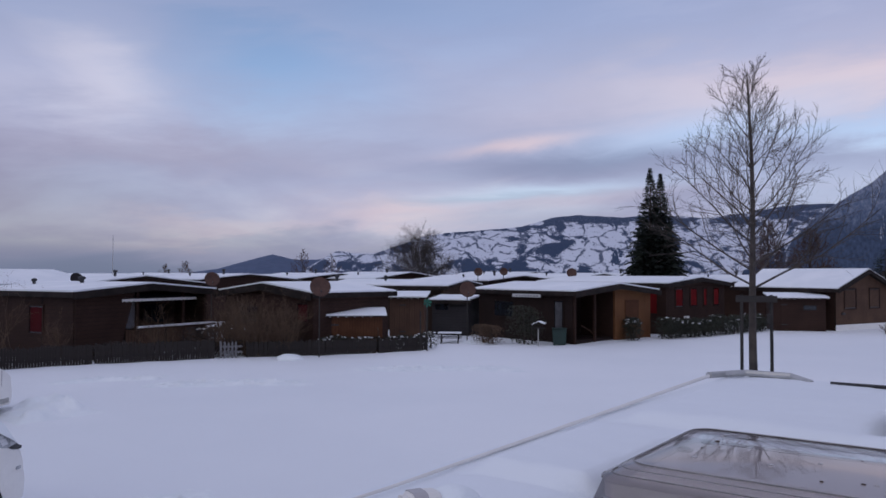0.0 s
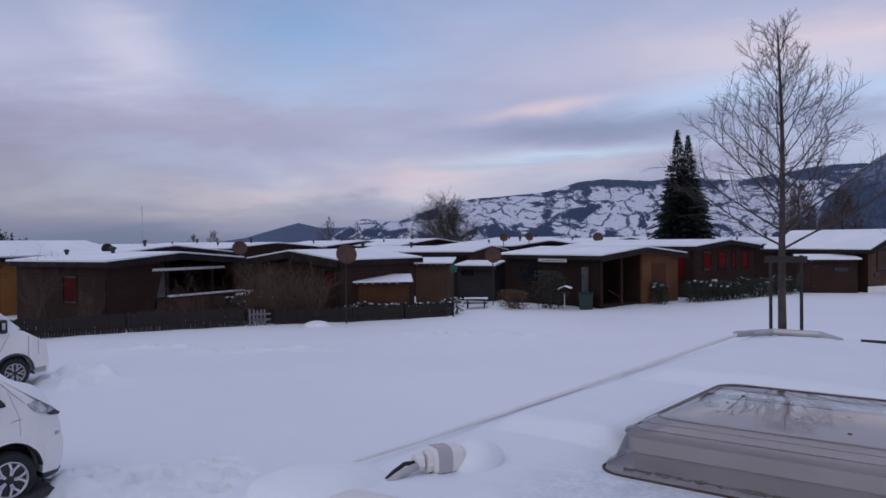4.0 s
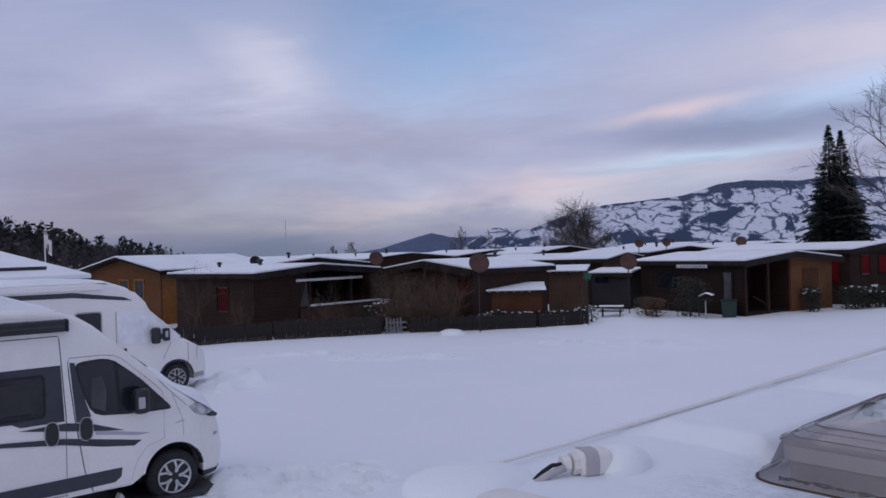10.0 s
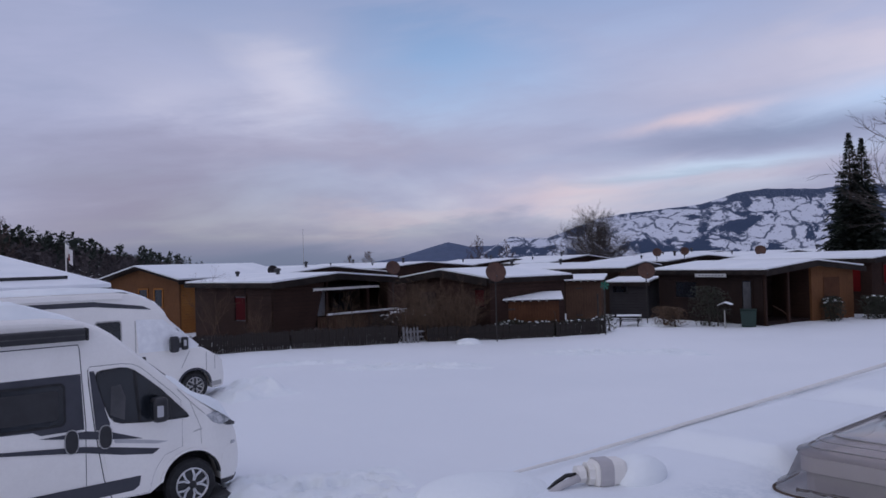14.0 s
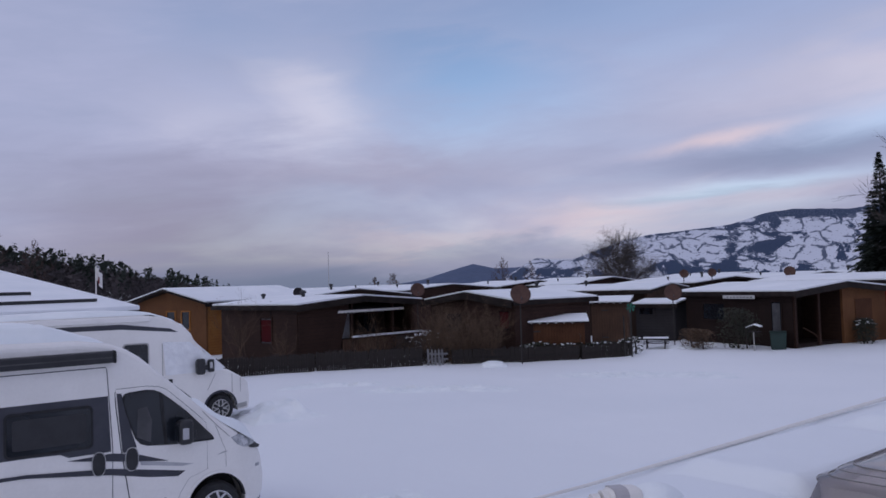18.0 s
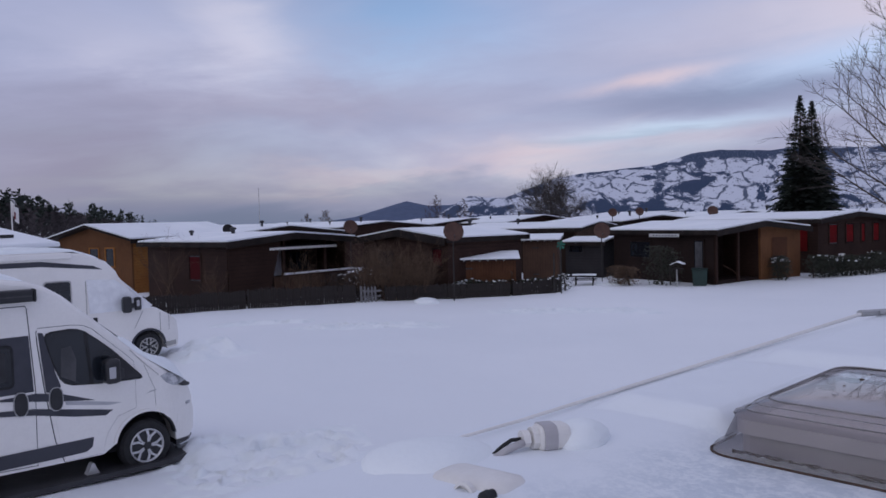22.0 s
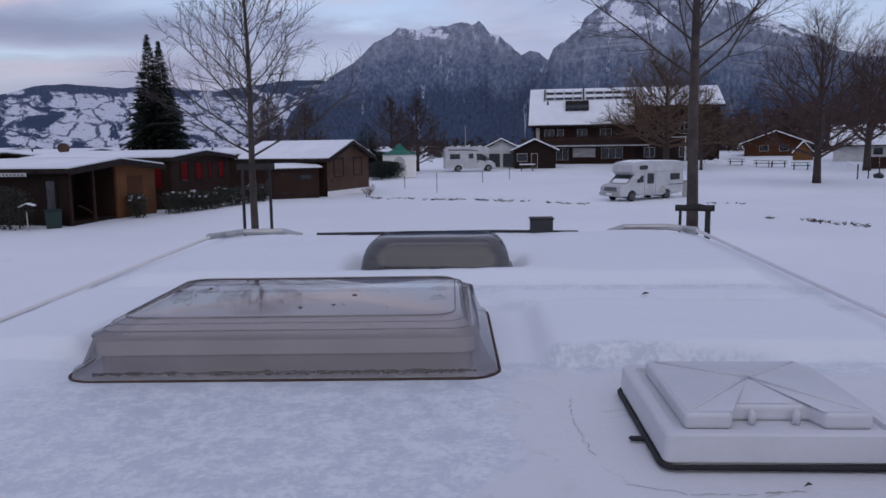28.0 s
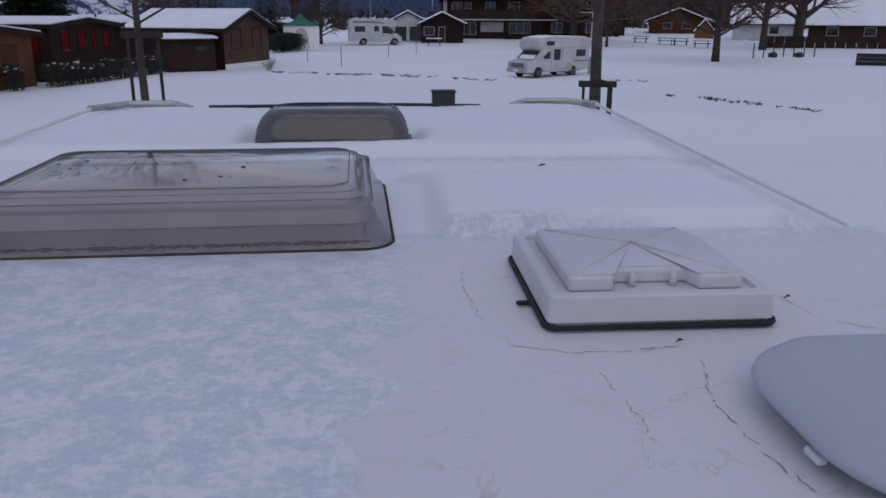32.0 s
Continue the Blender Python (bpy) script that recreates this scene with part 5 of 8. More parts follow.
def vent_dome():
    t = thing("roof_vent", on_roof(-0.138, 2.71, 0.006) @ Matrix.Diagonal((1.05, 1.0, 1.2, 1)), "dark smoked dome vent half sunk in snow", "roof vent")
    rings = []
    for k in range(9):
        f = k / 8
        a = f * math.pi / 2
        rings.append(rr_ring(0.49 - 0.15 * (1 - math.cos(a)), 0.34 - 0.15 * (1 - math.cos(a)), 0.07, 0.105 * math.sin(a) ** 0.85))
    part("dome", loft(rings, False, True), M["smoked_dark"], t, "dark smoked dome", smooth_shade=True)
    part("inner_body", loft([rr_ring(0.40, 0.25, 0.05, 0.0), rr_ring(0.40, 0.25, 0.05, 0.055), rr_ring(0.36, 0.21, 0.05, 0.06)], False, True), M["cab_dark"], t)
    part("base_flange", loft([rr_ring(0.51, 0.36, 0.07, 0.0), rr_ring(0.51, 0.36, 0.07, 0.006), rr_ring(0.48, 0.33, 0.07, 0.008)], True, True), M["black_plastic"], t)
    return t


vent_dome()


def square_hatch():
    t = thing("roof_hatch", on_roof(0.426, 1.190, 0.0) @ Matrix.Diagonal((0.895, 0.905, 1.0, 1)), "white plastic square roof hatch with crossed ribs", "roof hatch")
    part("collar", loft([rr_ring(0.34, 0.34, 0.02, 0.0), rr_ring(0.34, 0.34, 0.02, 0.016)], True, True), M["cream_plastic"], t)
    part("skirt", loft([rr_ring(0.368, 0.368, 0.012, 0.012), rr_ring(0.364, 0.364, 0.012, 0.048), rr_ring(0.358, 0.358, 0.012, 0.051), rr_ring(0.325, 0.325, 0.012, 0.051), rr_ring(0.320, 0.320, 0.012, 0.044), rr_ring(0.3, 0.3, 0.012, 0.044)], True, True), M["hatch_white"], t)
    a, nx, nd = 0.144, 0.060, 0.038
    pts = [(-a, -a), (-nx - 0.012, -a), (-nx, -a + nd), (nx, -a + nd), (nx + 0.012, -a), (a, -a), (a, a), (-a, a)]
    part("raised_panel", prism(pts, 0.024, "Z", 0.044, 0.006, 3), M["hatch_white"], t)
    z0, z1, b_ = 0.0685, 0.073, 0.138
    for k in range(4):
        p = [(-b_, -b_), (b_, -b_), (b_, b_), (-b_, b_)]
        i, j = p[k], p[(k + 1) % 4]
        c = ((i[0] + j[0]) / 2 * 0.25, (i[1] + j[1]) / 2 * 0.25)
        if k == 0:
            verts = [(-b_, -b_, z0), (-nx - 0.01, -b_, z0), (-nx, -b_ + nd, z0), (nx, -b_ + nd, z0), (nx + 0.01, -b_, z0), (b_, -b_, z0), (0, 0, z1 + 0.006)]
            faces = [[0, 1, 6], [1, 2, 6], [2, 3, 6], [3, 4, 6], [4, 5, 6]]
        else:
            verts = [(*i, z0), (*j, z0), (0, 0, z1 + 0.006)]
            faces = [[0, 1, 2]]
        part("facet", from_lists(verts, faces), M["hatch_white"], t)
        bm = bmesh.new()
        tube(bm, [(i[0] * 0.93, i[1] * 0.93, z0 + 0.001), (i[0] * 0.5, i[1] * 0.5, (z0 + z1) / 2 + 0.004), (0, 0, z1 + 0.007)], [0.0025, 0.0025, 0.0025], 6)
        part("rib", bm, M["hatch_white"], t, smooth_shade=True)
    for x in (-0.033, 0.036):
        part("pin", lathe([(0.006, 0), (0.006, 0.014), (0.004, 0.019), (0.001, 0.021)], 12), M["hatch_white"], t, m=Matrix.Translation((x, -0.120, 0.045)), smooth_shade=True)
    seal = bmesh.new()
    ring = [(x + 0.0015 * noise.noise((x * 40, y * 40, 1)), y + 0.0015 * noise.noise((x * 40, y * 40, 5)), 0.0055) for x, y in rounded_rect(0.374, 0.374, 0.02, 5)]
    tube(seal, ring + ring[:1], [0.0048 + 0.0016 * noise.noise((p[0] * 30, p[1] * 30, 2)) for p in ring] + [0.0048], 6)
    part("sealant_bead", seal, M["black_rubber"], t, "black sealant bead")
    part("sealant_blob", box((-0.215, -0.075, 0.001), (-0.185, -0.062, 0.007), 0.003, 1), M["black_rubber"], t)
    return t


square_hatch()


def round_cover():
    t = thing("roof_cover", on_roof(0.705, 0.716, 0.0) @ Matrix.Diagonal((0.98, 1.05, 0.74, 1)), "smooth white moulded roof cover", "vent cover")
    rings = []
    for w, d, r, z in ((0.49, 0.29, 0.10, 0.026), (0.52, 0.32, 0.11, 0.030), (0.53, 0.33, 0.115, 0.040), (0.525, 0.325, 0.115, 0.050), (0.50, 0.30, 0.11, 0.068), (0.45, 0.25, 0.10, 0.081), (0.36, 0.17, 0.075, 0.089), (0.20, 0.06, 0.028, 0.092)):
        rings.append(rr_ring(w, d, r, z, 8))
    part("shell", loft(rings, True, True), M["cover_white"], t, smooth_shade=True)
    part("base", loft([rr_ring(0.44, 0.24, 0.08, 0.0), rr_ring(0.44, 0.24, 0.08, 0.029)], True, True), M["black_plastic"], t)
    part("clip", box((-0.262, -0.055, 0.012), (-0.250, -0.03, 0.024), 0.003, 2), M["gel_white"], t)
    return t


round_cover()


def cable_gland():
    t = thing("cable_inlet", on_roof(-0.99, 1.19, 0.010, 0) @ Matrix.Diagonal((0.9, 0.9, 0.9, 1)), "cream plastic roof cable inlet with a dark cable", "cable inlet")
    d = Vector((0.42, 0.9, 0)).normalized()
    q = Vector((-0.055, -0.05, 0.028))
    part("housing", loft([[tuple(q + d * s + Vector((-d.y, d.x, 0)) * (a * k) + Vector((0, 0, 1)) * (b * k)) for a, b in rounded_rect(0.062, 0.056, 0.018, 3)] for s, k in ((0.026, 0.86), (0.032, 1.0), (0.06, 1.08), (0.092, 1.02), (0.10, 0.9))], True, True), M["cream_plastic"], t)
    part("housing_band", loft([[tuple(q + d * s + Vector((-d.y, d.x, 0)) * (a * 1.10) + Vector((0, 0, 1)) * (b * 1.10)) for a, b in rounded_rect(0.062, 0.056, 0.018, 3)] for s in (0.034, 0.066)], True, True), M["frame_low"], t, "grey band round the inlet")
    for s, r in ((-0.012, 0.020), (0.012, 0.026)):
        bm = bmesh.new()
        tube(bm, [tuple(q + d * s), tuple(q + d * (s + 0.018))], [r, r], 8)
        part("gland_nut", bm, M["cream_plastic"], t)
    bm = bmesh.new()
    tube(bm, [tuple(q - d * 0.01), tuple(q - d * 0.035 + Vector((0, 0, 0.0))), tuple(q - d * 0.06 - Vector((0, 0, 0.014))), tuple(q - d * 0.085 - Vector((0, 0, 0.034)))], [0.0048] * 4, 8)
    part("cable", bm, M["black_rubber"], t, smooth_shade=True)
    bm = bmesh.new()
    off = Vector((d.y, -d.x, 0)) * 0.014
    tube(bm, [tuple(q + off - d * 0.01 - Vector((0, 0, 0.004))), tuple(q + off - d * 0.05 - Vector((0, 0, 0.016))), tuple(q + off - d * 0.09 - Vector((0, 0, 0.038)))], [0.0085] * 3, 8)
    part("cable", bm, M["frame_low"], t, "flat grey cable", smooth_shade=True)
    bm = bmesh.new()
    bmesh.ops.create_icosphere(bm, subdivisions=3, radius=0.05)
    for v in bm.verts:
        v.co += v.co.normalized() * 0.006 * noise.noise(v.co * 25)
    lump = part("snow_lump", bm, M["snow_roof"], None, m=on_roof(-0.992, 1.265, 0.02) @ Matrix.Diagonal((1.05, 1.35, 0.82, 1)), smooth_shade=True)
    tagged(lump, "small rounded lump of snow on the roof", "snow", "snow lumps on the roof")
    return t


cable_gland()


def antenna_foot():
    t = thing("antenna_foot", on_roof(-0.985, 0.955, -0.034, 10) @ Matrix.Diagonal((0.72, 1, 1, 1)), "cream plastic antenna foot half buried in snow", "antenna foot")
    part("housing", loft([rr_ring(0.24, 0.11, 0.03, 0.0), rr_ring(0.24, 0.11, 0.03, 0.035), rr_ring(0.22, 0.09, 0.03, 0.052), rr_ring(0.17, 0.05, 0.02, 0.058)], True, True), M["cream_plastic"], t, smooth_shade=True)
    part("cup", lathe([(0.034, 0), (0.034, 0.012), (0.028, 0.014), (0.026, 0.004)], 20), M["cream_plastic"], t, m=Matrix.Translation((0.02, -0.054, 0.028)) @ Matrix.Rotation(radians(90), 4, "X"))
    part("knob", lathe([(0.013, 0), (0.013, 0.012), (0.016, 0.014), (0.016, 0.03), (0.008, 0.034)], 16), M["black_rubber"], t, m=Matrix.Translation((0.095, -0.052, 0.044)) @ Matrix.Rotation(radians(90), 4, "X"))
    bm = bmesh.new()
    bmesh.ops.create_icosphere(bm, subdivisions=3, radius=0.09)
    for v in bm.verts:
        v.co += v.co.normalized() * 0.012 * noise.noise(v.co * 14)
    lump = part("snow_lump", bm, M["snow_roof"], None, m=on_roof(-1.15, 0.985, -0.010) @ Matrix.Diagonal((1.45, 1.6, 0.55, 1)), smooth_shade=True)
    tagged(lump, "long rounded drift of snow over the antenna foot", "snow", "snow lumps on the roof")


antenna_foot()


def dirt_lines():
    """Thin brown runnels of dried dirt on the bare roof, each wandering between a few points."""
    rnd = random.Random(9)
    bm = bmesh.new()
    for line, wide in (((0.44, 0.92), (0.41, 0.80), (0.42, 0.70), (0.44, 0.60), (0.49, 0.47)), 0.0022), (((0.20, 0.98), (0.28, 0.95), (0.36, 0.95), (0.42, 0.965)), 0.0018), (((0.36, 0.962), (0.40, 0.958), (0.43, 0.966)), 0.004), (((0.30, 0.90), (0.31, 0.80), (0.315, 0.72)), 0.0012), (((0.68, 1.04), (0.74, 1.0), (0.86, 0.98)), 0.002), (((0.17, 1.32), (0.16, 1.20), (0.175, 1.05)), 0.0012), (((0.62, 1.22), (0.66, 1.13), (0.67, 1.06)), 0.0016):
        pts = []
        for (u0, v0), (u1, v1) in zip(line, line[1:]):
            n_ = max(4, int(math.hypot(u1 - u0, v1 - v0) / 0.008))
            pts += [(u0 + (u1 - u0) * k / n_ + rnd.gauss(0, 0.0022), v0 + (v1 - v0) * k / n_ + rnd.gauss(0, 0.0022)) for k in range(n_)]
        for (u0, v0), (u1, v1) in zip(pts, pts[1:]):
            if rnd.random() < 0.18:
                continue
            d = Vector((u1 - u0, v1 - v0, 0))
            sd = Vector((-d.y, d.x, 0)).normalized() * wide * rnd.uniform(0.2, 0.6)
            z0, z1 = roof_height(u0, v0) - 0.0030, roof_height(u1, v1) - 0.0030
            a_, b_ = Vector((u0, v0, z0)), Vector((u1, v1, z1))
            bm.faces.new([bm.verts.new(p) for p in (a_ - sd, b_ - sd, b_ + sd, a_ + sd)])
    ob = part("dirt_lines", bm, M["grime"], None, m=on_roof(0, 0, 0))
    tagged(ob, "thin brown lines of dried dirt on the roof", "dirt", kind="stuff")


dirt_lines()
for u_, v_, s_ in ((0.43, 0.968, 0.006), (0.47, 2.12, 0.014), (0.15, 2.28, 0.009), (0.66, 1.12, 0.007)):
    bm = from_lists([(-s_, 0, 0.001), (0, -s_ * 0.35, 0.004), (s_, 0.1 * s_, 0.002), (s_ * 0.2, s_ * 0.4, 0.005)], [[0, 1, 2, 3]])
    bmesh.ops.solidify(bm, geom=bm.faces[:], thickness=0.0015)
    tagged(part("dead_leaf", bm, M["litter"], None, m=on_roof(u_, v_, roof_height(u_, v_) + 0.002, 20 * s_ * 100)), "wet brown dead leaf on the roof", "leaf", "dead leaves")

# ---- parked vehicles ----


def side_panel(name, pts, parent, mat, y, thick=0.012, label=""):
    """A flat panel on a vehicle's flank, from (x, z) points; y the flank's plane, outwards is -y."""
    return part(name, prism(pts, thick, "Y", y - thick), mat, parent, label)


def arc(cx, cz, r, a0, a1, n=9):
    return [(cx + r * math.cos(radians(a0 + (a1 - a0) * k / n)), cz + r * math.sin(radians(a0 + (a1 - a0) * k / n))) for k in range(n + 1)]


def vehicle_body(profile, W, mat, parent, bevel=0.10, above=1.0, name="body"):
    bm = prism(profile, W, "Y", -W / 2)
    es = [e for e in bm.edges if abs(abs(e.verts[0].co.y) - W / 2) < 1e-4 and abs(e.verts[0].co.y - e.verts[1].co.y) < 1e-4 and (e.verts[0].co.z + e.verts[1].co.z) / 2 > above]
    bmesh.ops.bevel(bm, geom=es, offset=bevel, segments=3, affect="EDGES", profile=0.5)
    return part(name, bm, mat, parent)


def snow_slab(name, pts, w, mat_m, label, lump=0.03, seed=1, nx=30, ny=14):
    """A soft sheet of snow over a roof: pts are (x, top z of what it lies on, thickness)."""
    verts, faces = [], []
    x0, x1 = pts[0][0], pts[-1][0]
    for j in range(ny + 1):
        y = -w / 2 + w * j / ny
        for i in range(nx + 1):
            x = x0 + (x1 - x0) * i / nx
            base = between([(p[0], p[1]) for p in pts], x)
            th = between([(p[0], p[2]) for p in pts], x)
            ed = min(1.0, (w / 2 - abs(y)) / 0.12, (x - x0) / 0.15, (x1 - x) / 0.15)
            ed = math.sqrt(max(ed, 0.0) * (2 - max(ed, 0.0)))
            verts.append((x, y, base - 0.02 + (th + lump * noise.noise((x * 2.1, y * 2.1, seed))) * ed))
    n = nx + 1
    faces = [(j * n + i, j * n + i + 1, (j + 1) * n + i + 1, (j + 1) * n + i) for j in range(ny) for i in range(nx)]
    return part(name, from_lists(verts, faces), M["snow_roof"], None, m=mat_m, smooth_shade=True)


def mirrors(t, x, z, y):
    m_ = part("mirror", box((x - 0.30, y - 0.22, z - 0.20), (x - 0.08, y - 0.06, z + 0.20), 0.06, 3), M["black_plastic"], t)
    part("mirror_arm", box((x - 0.12, y - 0.10, z - 0.10), (x + 0.10, y - 0.03, z + 0.02), 0.02, 2), M["black_plastic"], m_)
    part("mirror_foot", box((x + 0.02, y - 0.13, z - 0.16), (x + 0.18, y - 0.004, z + 0.16), 0.04, 3), M["black_plastic"], m_)
    part("side_repeater", box((x + 0.05, y - 0.142, z - 0.06), (x + 0.12, y - 0.128, z + 0.09), 0.006, 1), M["grey_decal"], m_)
    part("mirror_glass", box((x - 0.305, y - 0.20, z - 0.14), (x - 0.301, y - 0.09, z + 0.14)), M["window_dark"], m_)
    return m_


def rounded_flank(bm, nose, drop=0.30, lean=0.035, reach=0.75):
    """Cuts a vehicle's part into a grid and draws it in towards the nose and the roof, as pressed panels curve."""
    bmesh.ops.triangulate(bm, faces=bm.faces[:])
    xs = [v.co.x for v in bm.verts]
    zs = [v.co.z for v in bm.verts]
    for lo, hi, lines, axis in ((min(xs), max(xs), [nose + 0.07 * k for k in range(13)], (1, 0, 0)), (min(zs), max(zs), [1.3 + 0.2 * k for k in range(8)], (0, 0, 1))):
        for c in lines:
            if lo + 0.004 < c < hi - 0.004:
                bmesh.ops.bisect_plane(bm, geom=bm.verts[:] + bm.edges[:] + bm.faces[:], plane_co=(c if axis[0] else 0, 0, c if axis[2] else 0), plane_no=axis)
    for v in bm.verts:
        v.co.y *= 1 - drop * max(0.0, (v.co.x - nose) / reach) ** 2.2 - lean * step(v.co.z, 1.3, 2.75)
    bm.normal_update()
    return bm


def camper_van():
    W = 2.05
    y = -W / 2
    NOSE = 0.02
    t = thing("camper_van", heading(-30.12, 11.4, 39, 0.0) @ pose(0, W / 2, 0), "white panel-van camper with dark stripes and an awning box", "camper van")
    prof = [(0.70, 0.28), (0.79, 0.42), (0.81, 0.62), (0.79, 0.82), (0.74, 1.00), (0.64, 1.13), (0.50, 1.23), (0.30, 1.36), (0.08, 1.51), (-0.10, 1.66), (-0.34, 1.88), (-0.60, 2.12), (-0.82, 2.32), (-1.02, 2.50), (-1.20, 2.62), (-1.42, 2.71), (-1.8, 2.77), (-3.2, 2.80), (-4.9, 2.74), (-5.02, 2.5), (-5.05, 0.4), (-4.5, 0.36)]
    prof += arc(-4.04, 0.36, 0.43, 180, 0)[0:] + [(-3.4, 0.34), (-0.6, 0.32)] + arc(-0.01, 0.37, 0.43, 172, 4, 14)
    bm = prism(prof, W, "Y", -W / 2)
    es = [e for e in bm.edges if abs(abs(e.verts[0].co.y) - W / 2) < 1e-4 and abs(e.verts[0].co.y - e.verts[1].co.y) < 1e-4 and (e.verts[0].co.z + e.verts[1].co.z) / 2 > 1.02]
    bmesh.ops.bevel(bm, geom=es, offset=0.10, segments=4, affect="EDGES", profile=0.5)
    part("body", rounded_flank(bm, NOSE), M["white_paint"], t)

    def skin(name, pts, mat, thick=0.012, parent=None, label="", lift=0.0):
        """A panel that lies on the curved flank."""
        return part(name, rounded_flank(prism(pts, thick, "Y", y - thick - lift), NOSE), M[mat], parent or t, label)

    def outline(pts, wide, closed=True):
        """A thin raised line along points on the flank."""
        bm_ = bmesh.new()
        loop = pts + pts[:1] if closed else pts
        tube(bm_, [(p[0], y, p[1]) for p in loop], [wide] * len(loop), 5)
        return rounded_flank(bm_, NOSE)

    for wx, zc in ((-0.01, 0.31), (-4.04, 0.33)):
        wheel(t, wx, y + 0.14, 0.355, 0.23, M["alloy"], 5, -1).matrix_basis = Matrix.Translation((wx, y + 0.14, zc)) @ Matrix.Rotation(radians(90), 4, "X")
        wheel(t, wx, -y - 0.14, 0.355, 0.23, M["grey_metal"], 5, 1)
        part("arch_liner", prism(arc(wx, 0.37, 0.425, 200, -20, 12), W - 0.7, "Y", -W / 2 + 0.35), M["black_rubber"], t)
        skin("arch_trim", arc(wx, 0.37, 0.462, 172, 6, 16) + arc(wx, 0.37, 0.422, 6, 172, 16), "white_paint", 0.02)
        part("arch_lip", prism(arc(wx, 0.37, 0.43, 172, 6, 16) + arc(wx, 0.37, 0.405, 6, 172, 16), 0.10, "Y", y + 0.02), M["black_rubber"], t)
    # cab door, its window and the shut lines
    door = skin("cab_door", [(-1.09, 0.335), (-0.62, 0.34), (-0.53, 0.62), (-0.40, 0.80), (-0.15, 0.875), (-0.145, 1.26), (-0.16, 1.52), (-0.29, 1.655), (-0.69, 2.03), (-0.80, 2.085), (-0.95, 2.106), (-1.34, 2.104), (-1.36, 2.04)], "white_paint", 0.008)
    part("shut_line", outline([(-1.09, 0.335), (-1.19, 0.62), (-1.30, 1.35), (-1.355, 1.9), (-1.36, 2.06), (-1.34, 2.104), (-0.95, 2.106), (-0.80, 2.085), (-0.69, 2.03), (-0.29, 1.655), (-0.16, 1.52), (-0.145, 1.26), (-0.15, 0.875), (-0.40, 0.80), (-0.53, 0.62), (-0.62, 0.34)], 0.0065), M["cab_dark"], door)
    glass = [(-1.255, 1.96), (-1.235, 2.01), (-1.17, 2.03), (-0.953, 2.042), (-0.86, 2.03), (-0.77, 1.99), (-0.60, 1.855), (-0.44, 1.715), (-0.255, 1.52), (-0.09, 1.345), (-0.065, 1.30), (-0.10, 1.288), (-0.40, 1.292), (-0.65, 1.305), (-0.95, 1.335), (-1.04, 1.37), (-1.10, 1.44), (-1.155, 1.58), (-1.22, 1.80)]
    skin("window_seal", [(-0.68 + (px_ + 0.68) * 1.035, 1.67 + (pz_ - 1.67) * 1.055) for px_, pz_ in glass], "black_rubber", 0.004, door, lift=0.009)
    skin("door_window", glass, "window_dark", 0.004, door, "dark cab window", 0.014)
    skin("window_bar", [(-0.80, 1.99), (-0.755, 1.98), (-0.70, 1.31), (-0.745, 1.315)], "black_rubber", 0.004, door, lift=0.0185)
    skin("seat_back", [(-1.10, 1.45), (-0.92, 1.36), (-0.90, 1.66), (-0.96, 1.84), (-1.08, 1.82)], "cab_dark", 0.002, door, lift=0.0185)
    skin("mirror_sail", [(-0.44, 1.30), (-0.065, 1.298), (-0.09, 1.345), (-0.255, 1.52), (-0.36, 1.63), (-0.44, 1.60)], "black_plastic", 0.012, door, lift=0.0185)
    for x, z in ((-1.165, 1.175), (-1.575, 1.175)):
        plate = part("handle_recess", rounded_flank(prism([(x + a_ * 0.086, z + b_ * 0.155) for a_, b_ in rounded_rect(2, 2, 0.8, 5)], 0.014, "Y", y - 0.022), NOSE), M["grey_metal"], door if x > -1.3 else t)
        part("door_handle", prism([(x + a_ * 0.074, z + b_ * 0.143) for a_, b_ in rounded_rect(2, 2, 0.8, 5)], 0.03, "Y", y - 0.042, 0.008), M["black_plastic"], plate)
    part("shut_line", outline([(-2.74, 2.40), (-1.47, 2.405), (-1.455, 2.36), (-1.40, 1.35), (-1.41, 0.36), (-2.72, 0.40)], 0.0065), M["cab_dark"], t)
    part("shut_line", outline([(0.13, 0.86), (0.12, 1.10), (-0.02, 1.46)], 0.004, False), M["grey_plastic"], t)
    part("shut_line", outline([(0.19, 1.275), (0.02, 1.44), (-0.20, 1.68)], 0.006, False), M["grey_plastic"], t)
    skin("window_band", [(-4.6, 1.38), (-2.40, 1.376), (-2.02, 1.362), (-1.93, 1.31), (-1.42, 1.312), (-1.45, 2.03), (-4.6, 2.02)], "van_dark", 0.004, None, "dark tinted window band")
    for x0, x1 in ((-2.62, -1.665), (-4.35, -3.1)):
        mid_ = (x0 + x1) / 2
        win = skin("side_window", [(mid_ + p_, 1.665 + q_) for p_, q_ in rounded_rect(x1 - x0, 0.49, 0.05, 4)], "window_dark", 0.020)
        skin("window_frame", [(mid_ + p_, 1.665 + q_) for p_, q_ in rounded_rect(x1 - x0 + 0.06, 0.55, 0.07, 4)], "black_rubber", 0.012, win)
        skin("blind_edge", [(mid_ + p_, 1.665 + q_) for p_, q_ in rounded_rect(x1 - x0 - 0.12, 0.37, 0.04, 4)], "black_plastic", 0.003, win, lift=0.021)
    skin("stripe", [(-1.345, 2.05), (-1.285, 2.045), (-1.24, 1.90), (-1.16, 1.52), (-1.10, 1.33), (-1.16, 1.25), (-1.28, 1.28)], "van_dark", 0.0015, lift=0.009)
